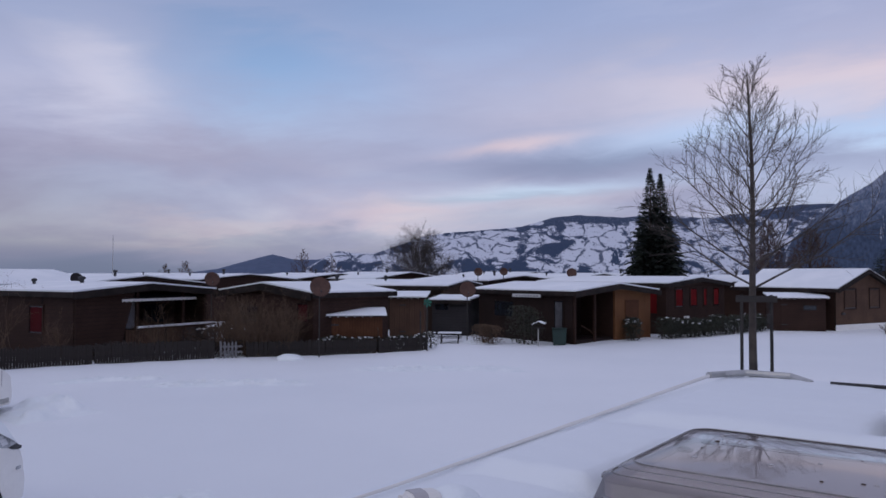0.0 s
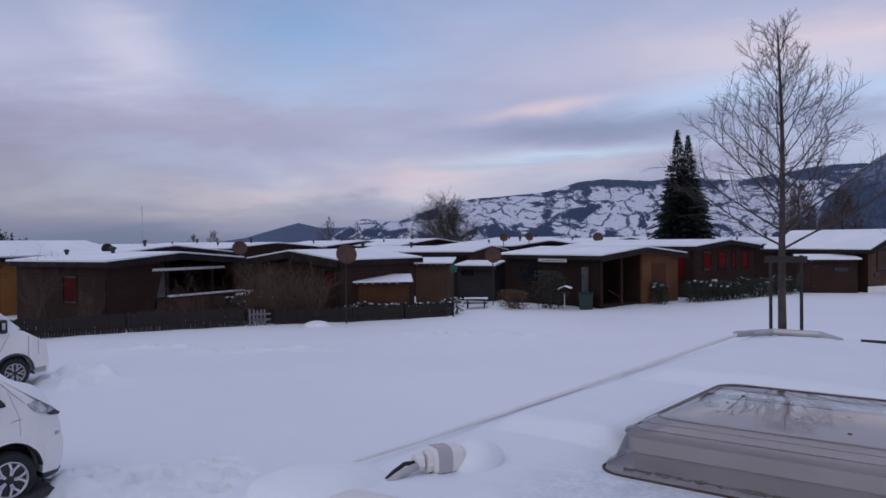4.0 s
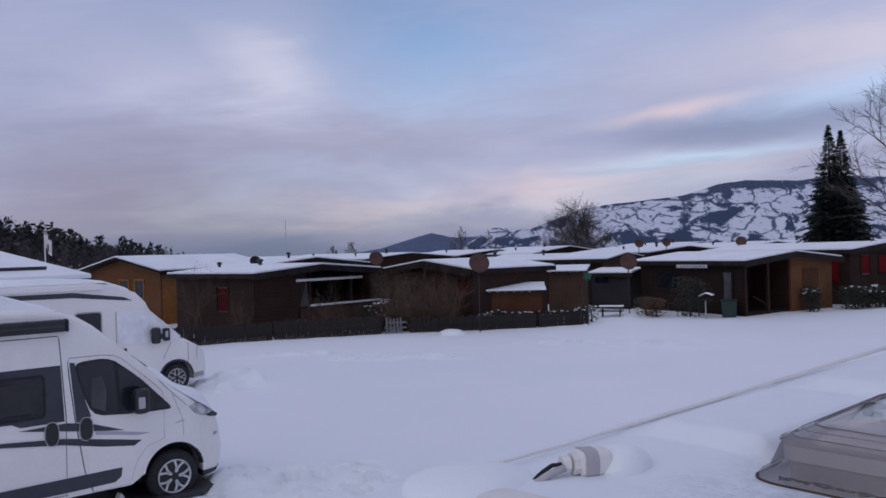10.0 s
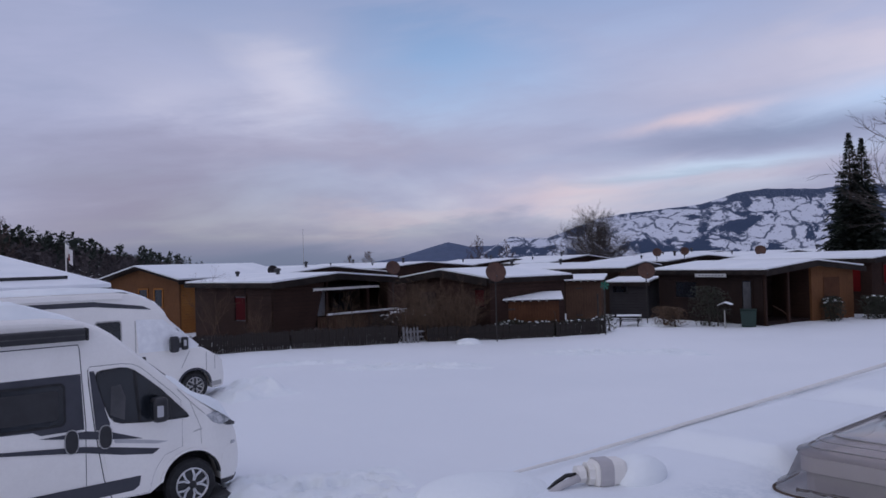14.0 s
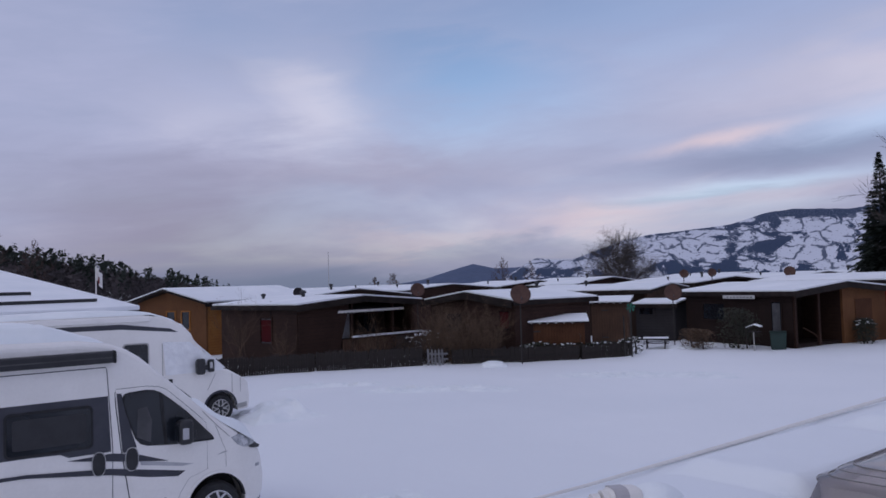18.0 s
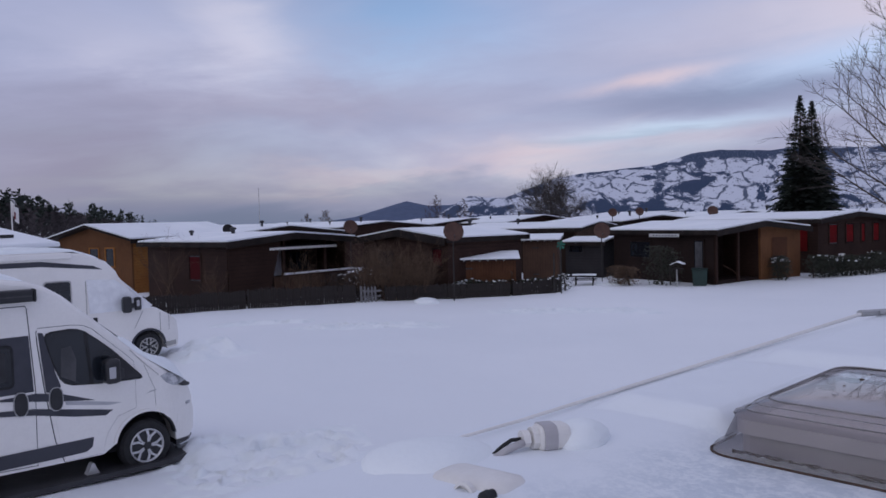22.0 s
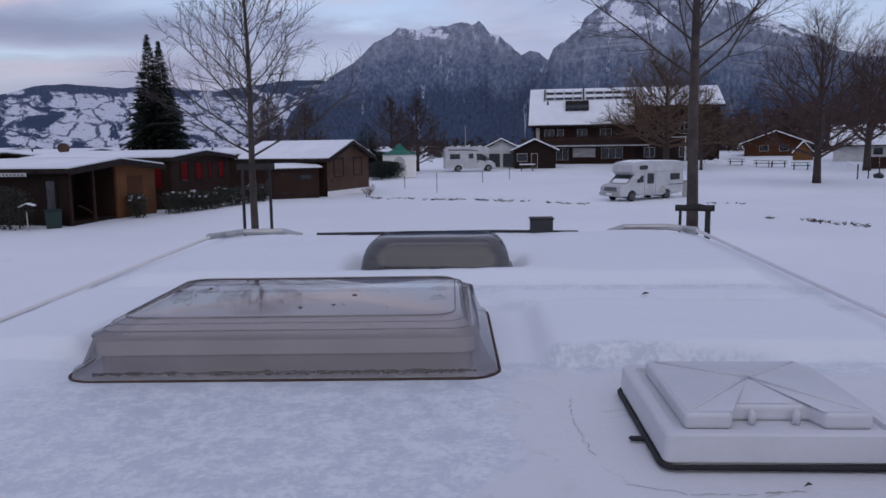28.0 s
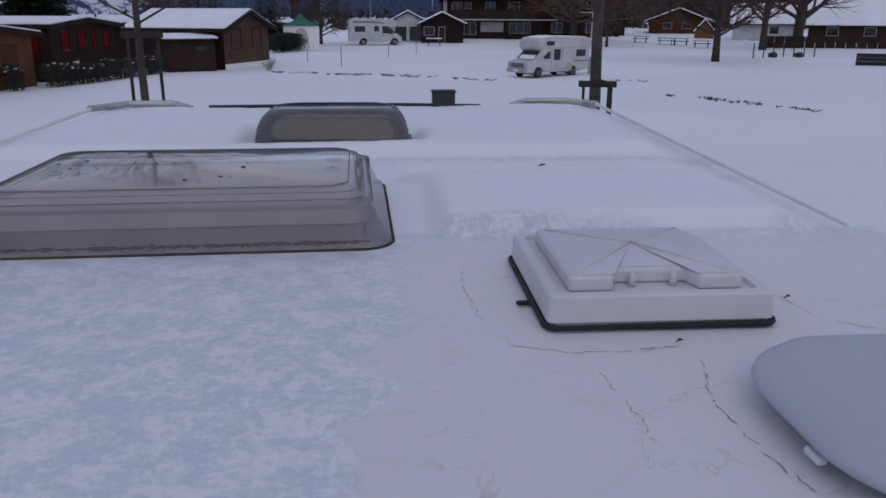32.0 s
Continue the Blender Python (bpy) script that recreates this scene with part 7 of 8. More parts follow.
def bare_tree(label, az, d, height, trunk_r, fork, spread, limbs, seed, mat, twig=None, up=0.16, levels=2, kids=(7, 5, 3), sides=6, group="bare trees", rise=(0.35, 1.0), z=None, lean=0.0, fade=0.72, twig_scale=1.0, thick=0.42):
    """A leafless tree: tapering trunk, limbs that leave it in a spiral, finer branches and twigs on each."""
    rnd = random.Random(seed)
    p0 = polar(az, d)
    h0 = ground_z(p0.x, p0.y) if z is None else z
    t = thing("bare_tree", pose(p0.x, p0.y, h0 - 0.08, 0, 0, 0), label, "tree", group)
    trunk, rad, pts = bmesh.new(), [], []
    n = 12
    for k in range(n + 1):
        f = k / n
        pts.append(Vector((lean * f + 0.02 * height * noise.noise((f * 2.3, seed, 0.0)) * f, 0.02 * height * noise.noise((f * 2.3, seed, 7.0)) * f, height * f)))
        rad.append(max(trunk_r * (1.15 if k == 0 else 1.0) * (1 - 0.9 * max(0, f - 0.05) ** 1.1), 0.004))
    tube(trunk, pts, rad, 10)
    part("trunk", trunk, M[mat], t, smooth_shade=True)
    for k in range(limbs):
        f = k / max(limbs - 1, 1)
        zf = (fork + (0.96 * height - fork) * f ** 1.15) / height
        i = min(int(zf * n), n - 1)
        p = pts[i].lerp(pts[i + 1], zf * n - i)
        a = k * 2.39996 + rnd.uniform(-0.4, 0.4)
        tilt = rise[0] + (rise[1] - rise[0]) * f
        dirn = Vector((math.cos(a), math.sin(a), 0)) * math.cos(tilt) + Vector((0, 0, math.sin(tilt)))
        bm = bmesh.new()
        ln = spread * (1.0 - fade * f) * rnd.uniform(0.85, 1.2)
        grow(bm, rnd, p, dirn, ln, max(trunk_r * thick * (1 - 0.7 * f), 0.005), 0, up, levels, sides, kids, max(0.0022, 0.00017 * d * twig_scale))
        part("limb", bm, M[twig or mat], t)
    return t


t1 = bare_tree("slim young leafless tree tied between two stakes", 23.25, 9.0, 5.6, 0.064, 3.3, 1.4, 32, 21, "bark", up=0.12, levels=2, kids=(12, 7, 3), rise=(0.36, 1.05), thick=0.20)
t2 = bare_tree("leafless tree inside a low timber guard", 55.05, 9.5, 7.6, 0.088, 4.1, 2.1, 34, 5, "bark", up=0.10, levels=2, kids=(13, 7, 4), rise=(0.55, 1.15), thick=0.17)


def stakes(label, az, d, offs, height, r, bar_z, name="tree_stakes", lean=0.05):
    p0 = polar(az, d)
    t = thing(name, pose(p0.x, p0.y, ground_z(p0.x, p0.y) - 0.1, 0, 0, -az), label, "tree guard")
    for x, y in offs:
        part("stake", rod([(x * (1 + lean), y, 0), (x, y, height + 0.1)], r, 8), M["stake"], t)
    xs = [o[0] for o in offs]
    part("crossbar", box((min(xs) - 0.06, -0.03, bar_z), (max(xs) + 0.06, 0.005, bar_z + 0.07)), M["stake"], t)
    return t


st1 = stakes("pair of wooden stakes with a crossbar by a young tree", 23.5, 8.92, [(-0.15, 0.0), (0.145, 0.0)], 3.16, 0.018, 3.18)
part("tie_plate", box((0.10, -0.035, 2.95), (0.15, -0.018, 3.06)), M["stake"], st1)
st2 = stakes("low timber guard frame round a tree trunk", 55.3, 9.2, [(-0.155, -0.1), (0.155, -0.1), (0.13, 0.2)], 2.60, 0.017, 2.66, "tree_guard")
part("crossbar", prism([(-0.19, 2.68), (-0.02, 2.71), (0.02, 2.71), (0.19, 2.68), (0.19, 2.72), (0.02, 2.76), (-0.02, 2.76), (-0.19, 2.72)], 0.05, "Y", -0.16), M["stake"], st2)

bare_tree("wide bushy leafless tree behind the chalets", -0.45, 70, 4.5, 0.22, 0.9, 4.3, 80, 31, "bark", "bark", up=0.03, levels=2, kids=(15, 12, 6), rise=(0.06, 1.3), sides=5, fade=0.34, twig_scale=0.5, thick=0.26)
bare_tree("dark leafless tree on the camping field", 63.0, 66.5, 10.2, 0.30, 2.0, 7.6, 34, 41, "bark_dark", "twig_red", up=0.09, levels=2, kids=(13, 10, 4), fade=0.5, twig_scale=0.7, rise=(0.25, 1.15), sides=5)
bare_tree("dark leafless tree beside the pale cottage", 65.9, 88, 10.5, 0.36, 2.6, 6.6, 28, 42, "bark_dark", "twig_red", up=0.08, levels=2, kids=(13, 10, 4), fade=0.5, twig_scale=0.7, rise=(0.45, 1.1), sides=5)
bare_tree("thick-trunked leafless tree near the cottages", 68.0, 93, 12, 0.55, 2.8, 7.0, 28, 43, "bark_dark", "twig_red", up=0.08, levels=2, kids=(13, 10, 4), fade=0.5, twig_scale=0.7, rise=(0.45, 1.1), sides=5)
bare_tree("knotty leafless tree before the big house", 53.2, 97, 10.6, 0.42, 2.4, 8.6, 44, 44, "bark_dark", "twig_tan", up=0.05, levels=2, kids=(14, 12, 5), fade=0.5, twig_scale=0.8, rise=(0.15, 1.0), sides=5)
bare_tree("small round leafless tree on the field", 55.6, 90, 4.6, 0.17, 1.4, 2.4, 16, 45, "bark_dark", "twig_red", up=0.06, levels=2, kids=(8, 6, 3), rise=(0.3, 1.0), sides=5)
bare_tree("tall russet leafless tree behind the end chalet", 33.3, 90, 8.0, 0.2, 1.0, 4.2, 26, 46, "bark_dark", "twig_red", up=0.10, levels=2, kids=(12, 10, 4), rise=(0.3, 1.1), sides=4, twig_scale=1.3)
bare_tree("tall russet leafless tree behind the end chalet", 35.2, 94, 8.2, 0.2, 1.0, 4.4, 26, 47, "bark_dark", "twig_red", up=0.10, levels=2, kids=(12, 10, 4), rise=(0.3, 1.1), sides=4, twig_scale=1.3)
bare_tree("leafless tree behind the snowy roofs", 24.4, 84, 8.2, 0.22, 1.4, 4.4, 26, 48, "bark_dark", "twig_red", up=0.09, levels=2, kids=(12, 10, 4), rise=(0.3, 1.1), sides=4, twig_scale=1.3)
bare_tree("leafless tree behind the snowy roofs", 27.0, 88, 7.4, 0.22, 1.4, 4.0, 26, 49, "bark_dark", "twig_red", up=0.09, levels=2, kids=(12, 10, 4), rise=(0.3, 1.1), sides=4, twig_scale=1.3)
for az_, d_, h_, s_ in ((-45.8, 150, 15, 51), (-44.2, 158, 14, 52), (-41.6, 165, 12, 57), (-9.0, 120, 6.5, 53), (-6.9, 130, 6.0, 54), (-17.2, 130, 5.0, 55), (-18.6, 125, 4.4, 56)):
    bare_tree("distant leafless tree behind the chalets", az_, d_, h_, h_ * 0.012, 0.8, h_ * 0.5, 20, s_, "bark_dark", "twig_red", up=0.10, levels=2, kids=(8, 6, 3), rise=(0.35, 1.2), sides=4)


def shrub_stems(label, x, y, height, spread, stems, seed, mat):
    rnd = random.Random(seed)
    t = thing("bare_shrub", pose(x, y, ground_z(x, y) - 0.05), label, "shrub", "hedges and shrubs")
    for k in range(stems):
        a = rnd.uniform(0, 6.28)
        bm = bmesh.new()
        dirn = Vector((math.cos(a) * 0.45, math.sin(a) * 0.45, 1.0))
        grow(bm, rnd, Vector((rnd.uniform(-.3, .3) * spread, rnd.uniform(-.3, .3) * spread, 0)), dirn, height * rnd.uniform(0.6, 1.05), 0.014, 0, 0.04, 2, 5, (9, 5, 2), 0.004)
        part("stem", bm, M[mat], t)
    return t


for x_, y_, h_, sp_, n_, s_ in ((-10.6, 30.8, 2.1, 1.6, 14, 1), (-8.4, 31.6, 1.9, 1.2, 10, 2), (-6.9, 31.9, 2.4, 1.6, 34, 3), (-5.9, 32.3, 2.3, 1.6, 34, 4), (-7.6, 32.3, 2.6, 1.6, 30, 5), (-14.0, 29.6, 1.9, 0.8, 6, 6), (-17.0, 31.4, 3.0, 1.2, 8, 7), (26.6, 43.5, 0.9, 0.8, 10, 8)):
    shrub_stems("leafless tangled garden shrub", x_, y_, h_, sp_, n_, 60 + s_, "twig_tan")


def conifer(label, az, d, height, radius, seed, whorls, tops=1, low=0.05, group="conifers", shape=0.85):
    """A spruce: whorls of drooping boughs, each feathered with needle sprays of uneven reach."""
    rnd = random.Random(seed)
    p0 = polar(az, d)
    t = thing("conifer", pose(p0.x, p0.y, ground_z(p0.x, p0.y) - 0.1), label, "tree", group)
    for q in range(tops):
        off = (q - (tops - 1) / 2) * radius * 0.30
        h = height * (1 - 0.035 * q)
        bm = bmesh.new()
        tube(bm, [(off * 0.3, 0, 0), (off, 0, h * 0.5), (off, 0, h * 0.97)], [height * 0.02, height * 0.013, 0.01], 8)
        part("trunk", bm, M["bark_dark"], t)
        crown = bmesh.new()
        for w in range(whorls):
            f = low + (1 - low) * (w + rnd.random()) / whorls
            reach = radius * (1 - f) ** shape * (1 + 0.18 * noise.noise((f * 13, seed, q * 3.0))) + 0.04
            for _b in range(24):
                a = rnd.uniform(0, 6.283)
                ln = reach * rnd.uniform(0.55, 1.2)
                droop = rnd.uniform(0.05, 0.45) - 1.3 * max(0.0, f - 0.6)
                zf = f + rnd.uniform(-0.016, 0.016)
                out = Vector((math.cos(a), math.sin(a), 0))
                side = Vector((-math.sin(a), math.cos(a), 0))
                n_ = max(3, int(ln / (height * 0.014)))
                for k in range(n_):
                    g = (k + rnd.random()) / n_
                    if g < 0.25 and f < 0.9:
                        continue
                    c = Vector((off, 0, min(zf, 1.0) * h)) + out * (ln * g) + Vector((0, 0, ln * (0.10 * g - droop * g * g)))
                    s = height * 0.024 * rnd.uniform(0.6, 1.5) * (0.28 + 0.85 * (1 - f))
                    wing = side * (s * rnd.choice((-1, 1)) * rnd.uniform(0.6, 1.2))
                    tip = c + out * s * rnd.uniform(0.6, 1.6) + wing + Vector((0, 0, -s * rnd.uniform(0.1, 0.8)))
                    crown.faces.new([crown.verts.new(v) for v in (c - out * s * 0.5, c + wing * 0.7 + Vector((0, 0, -s * 0.3)), tip, c + out * s * 0.5)])
        part("crown", crown, M["needles"], t, "dense dark needles")
    return t


conifer("tall dark twin-topped conifer behind the chalets", 16.9, 60, 11.5, 2.55, 3, 92, 2, shape=0.95)
conifer("small dark conifer behind the end chalet", 31.4, 78, 5.6, 2.2, 4, 40, shape=0.55)


def woods(label, bearing0, bearing1, d0, d1, count, h0, h1, seed, mat, name="woodland", tufts=46, size=0.07, taper=()):
    """A far wood of many small pointed and round-headed trees, as one mesh."""
    rnd = random.Random(seed)
    bm = bmesh.new()
    for _ in range(count):
        az, d = rnd.uniform(bearing0, bearing1), rnd.uniform(d0, d1)
        p = polar(az, d)
        z0 = ground_z(p.x, p.y) - 0.3
        h = rnd.uniform(h0, h1)
        if taper:
            h *= max(0.25, taper[1] + (taper[2] - taper[1]) * (az - taper[0]) / (bearing1 - taper[0]))
        w = h * rnd.uniform(0.16, 0.30)
        pointed = rnd.random() < 0.6
        for _k in range(tufts):
            f = rnd.random() ** 0.8
            rr = w * ((1 - f) ** 0.8 if pointed else math.sin(math.pi * min(0.98, 0.12 + 0.86 * f)) ** 0.6)
            a = rnd.uniform(0, 6.283)
            c = p + Vector((math.cos(a) * rr * rnd.random() ** 0.5, math.sin(a) * rr * rnd.random() ** 0.5, z0 + f * h))
            s = h * size * rnd.uniform(0.6, 1.4)
            vs = [bm.verts.new(c + Vector((rnd.gauss(0, 1), rnd.gauss(0, 1), rnd.gauss(0, 0.9))) * s) for _q in range(3)]
            bm.faces.new(vs)
    tagged(part(name, bm, M[mat]), label, "woodland", kind="stuff")


woods("dark wooded hill of spruces far behind the vehicles", -62, -28.5, 190, 330, 420, 4.0, 12.0, 5, "needles", tufts=80, size=0.05, taper=(-47, 1.25, 0.5))
woods("hazy bare trees on the hill behind the vehicles", -62, -26.5, 160, 320, 1700, 3.0, 7.5, 15, "bare_wood", tufts=90, size=0.055, taper=(-47, 1.4, 0.35))
woods("low scrub and hedges beyond the camping field", 26, 58, 150, 190, 330, 2.0, 4.2, 6, "bark_dark", "far_scrub")
woods("brown woods beyond the cottages", 56, 96, 150, 200, 420, 4.0, 9.0, 7, "twig_red", "far_scrub")
woods("hazy brushwood behind the chalet rows", -28, 26, 150, 210, 260, 1.2, 3.0, 8, "bark_dark", "far_scrub")

# ---- the big house, sheds and cottages ----


def big_house():
    p0 = polar(43.75, 112)
    t = thing("guest_house", pose(p0.x, p0.y, 0.40, 0, 0, 90 - 136), "large dark timber guest house with solar panels on a snowy roof", "house")
    W1, W2, D = 14.2, 11.5, 11.0
    part("wall", box((0, 0, 0), (W1, 0.25, 5.2)), M["dark_wood"], t)
    part("wall", box((W1, 0, 0), (W1 + W2, 0.25, 7.6)), M["black_wood"], t)
    part("wall", prism([(0.25, 0), (D, 0), (D, 5.2), (D / 2 + 0.2, 10.2), (0.25, 5.2)], 0.25, "X", 0.0), M["dark_wood"], t)
    part("wall", prism([(0.25, 0), (D, 0), (D, 5.2), (D / 2 + 0.2, 10.2), (0.25, 7.4)], 0.25, "X", W1 + W2 - 0.25), M["dark_wood"], t)
    part("wall", box((0.25, D - 0.25, 0), (W1 + W2 - 0.25, D, 5.2)), M["dark_wood"], t)
    ridge = (D / 2 + 0.2, 10.55)
    for x0, x1, e in ((-0.7, W1 + 0.1, (-1.1, 5.2)), (W1 + 0.104, W1 + W2 + 0.6, (-0.3, 7.7))):
        rf = part("roof", prism([e, ridge, (ridge[0], ridge[1] + 0.25), (e[0], e[1] + 0.25)], x1 - x0, "X", x0), M["fascia"], t)
        part("snow_layer", prism([(e[0] + 0.05, e[1] + 0.254), (ridge[0], ridge[1] + 0.254), (ridge[0], ridge[1] + 0.40), (e[0] + 0.05, e[1] + 0.42)], x1 - x0 - 0.1, "X", x0 + 0.05), M["snow_far"], rf)
    part("roof", prism([(D + 1, 4.9), ridge, (ridge[0], ridge[1] + 0.25), (D + 1, 5.15)], W1 + W2 + 1.3, "X", -0.7), M["fascia"], t)
    sl = (ridge[1] - 5.2) / (ridge[0] + 1.1)

    def on_slope(x, y, off):
        return Matrix.Translation((x, y, 5.62 + sl * (y + 1.1) + off)) @ Matrix.Rotation(math.atan(sl), 4, "X")
    k = math.sqrt(1 + sl * sl)
    for row in range(2):
        for col in range(9):
            x = 1.7 + col * 1.33 + (0.45 if col >= 4 else 0)
            y = 3.35 + row * 1.05
            pn = part("solar_panel", box((0, 0, 0), (1.24, 0.92 * k, 0.06)), M["grey_metal"], t, m=on_slope(x, y, 0.03))
            part("panel_glass", box((0.05, 0.05, 0.061), (1.19, 0.45 * k, 0.066)), M["window_dark"], pn)
            part("panel_snow", box((0.05, 0.47 * k, 0.061), (1.19, 0.9 * k, 0.12)), M["snow_far"], pn)
    part("panel_strip", box((0, 0, 0), (0.22, 2.3 * k, 0.2)), M["black_plastic"], t, m=on_slope(7.05, 3.3, 0.02))
    part("panel_strip", box((0, 0, 0), (0.2, 2.0 * k, 0.2)), M["black_plastic"], t, m=on_slope(1.42, 3.3, 0.02))
    dm = part("dormer", box((0, 0, 0), (3.3, 1.55 * k, 0.45)), M["fascia"], t, m=on_slope(4.55, 1.35, -0.1))
    part("dormer_window", box((0.2, -0.03, 0.08), (3.1, 0.0, 0.4)), M["window_dark"], dm)
    part("dormer_glass", box((0.15, 0.1, 0.451), (3.15, 0.75 * k, 0.46)), M["window_dark"], dm)
    part("vent_pipe", rod([(2.0, 2.6, 8.0), (2.0, 2.6, 9.0)], 0.12, 8), M["black_plastic"], t)
    # balconies and fronts
    part("balcony_floor", box((0.3, -1.5, 2.65), (W1 - 0.6, -0.01, 2.85)), M["grey_wood"], t)
    bal = part("balcony_front", box((1.3, -1.5, 2.86), (W1 - 0.6, -1.42, 3.75)), M["dark_wood"], t)
    part("balcony_rail", box((1.3, -1.55, 3.752), (W1 - 0.6, -1.38, 3.85)), M["black_wood"], bal)
    part("canopy", box((1.0, -1.75, 2.45), (W1 + 2.0, -0.01, 2.62)), M["grey_metal"], t)
    for x in (0.7, 5.0, 9.2, 13.2):
        part("column", box((x, -1.45, 0), (x + 0.22, -1.2, 2.44)), M["black_wood"], t)
    part("corner_post", box((0.4, -0.3, 2.86), (0.9, -0.02, 5.1)), M["grey_plastic"], t)

    def glazing(x0, x1, z0, z1, n, mat="window_dark"):
        w = part("window", box((x0, -0.06, z0), (x1, -0.004, z1)), M["grey_plastic"], t, "pale-framed window")
        for k_ in range(n):
            a = x0 + 0.06 + (x1 - x0 - 0.06) * k_ / n
            b = x0 + (x1 - x0 - 0.06) * (k_ + 1) / n
            part("pane", box((a, -0.075, z0 + 0.06), (b, -0.061, z1 - 0.06)), M[mat], w)
    glazing(1.6, 3.0, 3.2, 4.9, 2)
    glazing(3.4, 4.3, 3.2, 4.9, 1)
    glazing(6.2, 7.6, 3.4, 4.9, 2)
    glazing(9.4, 11.0, 3.4, 4.9, 2)
    glazing(3.3, 5.0, 0.5, 2.2, 2)
    glazing(5.6, 8.8, 0.9, 2.2, 3, "grey_plastic")
    glazing(9.6, 12.6, 0.7, 2.2, 3)
    glazing(14.9, 16.2, 4.0, 5.4, 2)
    glazing(17.5, 18.2, 4.0, 5.4, 1)
    glazing(20.3, 22.8, 4.0, 5.6, 4)
    glazing(15.5, 17.0, 0.8, 2.2, 2)
    glazing(20.3, 22.3, 0.8, 2.2, 2)
    return t


big_house()


def cottage(label, az, d, turn, W, L, eave, apex, wall, name="cottage", over=0.5, win=(), group="cottages", gable_front=True):
    """A small house; local x along the front towards bearing turn, y away."""
    p0 = polar(az, d)
    t = thing(name, pose(p0.x, p0.y, ground_z(p0.x, p0.y) - 0.05, 0, 0, 90 - turn), label, "house", group)
    pts = [(0, 0), (W, 0), (W, eave), (W / 2, apex), (0, eave)]
    if gable_front:
        part("wall", prism(pts, 0.2, "Y", 0.0), M[wall], t)
        part("wall", prism(pts, 0.2, "Y", L - 0.2), M[wall], t)
        part("wall", box((0.002, 0.2, 0), (0.2, L - 0.2, eave)), M[wall], t)
        part("wall", box((W - 0.2, 0.2, 0), (W - 0.002, L - 0.2, eave)), M[wall], t)
        rf = part("roof", gable_roof(W, L, eave + 0.005, apex + 0.005, over, 0.16), M["fascia"], t)
        part("snow_layer", gable_roof(W, L, eave + 0.005, apex + 0.005, over, 0.16, 0.165, 0.05), M["snow_far"], rf)
    else:
        part("wall", box((0, 0, 0), (W, 0.2, eave)), M[wall], t)
        part("wall", box((0, L - 0.2, 0), (W, L, eave)), M[wall], t)
        side = [(0.2, 0), (L - 0.2, 0), (L - 0.2, eave), (L / 2, apex), (0.2, eave)]
        for x in (0.0, W - 0.2):
            part("wall", prism(side, 0.2, "X", x), M[wall], t)
        for a, b in (((-over, eave - 0.3), (L / 2, apex + 0.02)), ((L + over, eave - 0.3), (L / 2, apex + 0.02))):
            rf = part("roof", prism([a, b, (b[0], b[1] + 0.15), (a[0], a[1] + 0.15)], W + 2 * over, "X", -over), M["fascia"], t)
            part("snow_layer", prism([(a[0], a[1] + 0.154), (b[0], b[1] + 0.154), (b[0], b[1] + 0.32), (a[0], a[1] + 0.32)], W + 2 * over - 0.1, "X", -over + 0.05), M["snow_far"], rf)
    for x0, x1, z0, z1, mat in win:
        w = part("window", box((x0 - 0.06, -0.05, z0 - 0.06), (x1 + 0.06, -0.004, z1 + 0.06)), M["grey_plastic"], t)
        part("pane", box((x0, -0.065, z0), (x1, -0.051, z1)), M[mat], w)
    return t


cottage("pale wash house with a snowy gable roof", 40.15, 100, 131, 4.4, 6, 2.5, 3.6, "wall_grey", "wash_house", win=((0.6, 2.0, 0.2, 1.9, "window_dark"), (2.4, 3.8, 0.2, 1.9, "window_dark")))
cottage("dark timber shed with a snowy gable roof", 42.35, 98, 132, 5.2, 6, 2.3, 3.5, "black_wood", "timber_shed", win=((0.4, 1.6, 1.0, 1.9, "window_dark"), (2.2, 2.9, 0.2, 1.9, "dark_wood")))
cottage("orange-brown chalet with a broad gable", 58.4, 128, 150, 8.8, 9, 1.9, 3.6, "shed_wood", win=((2.2, 3.4, 0.8, 1.6, "window_dark"), (5.0, 6.2, 0.8, 1.6, "window_dark")), over=0.9)
cottage("pale cottage with a long snowy roof", 63.9, 108, 155, 7.4, 6, 2.2, 4.3, "wall_grey", win=((4.4, 5.4, 0.9, 1.7, "window_dark"),), gable_front=False)
cottage("brown cottage with a wide snowy roof", 68.6, 106, 158, 12, 8, 2.2, 5.6, "dark_wood", win=((2, 3.2, 0.9, 1.8, "window_dark"), (6, 7.2, 0.9, 1.8, "window_dark")), gable_front=False)
cottage("low snowy garden hut", 61.5, 112, 150, 2.4, 2.4, 0.9, 2.3, "orange_wood2", "garden_hut", over=0.2)


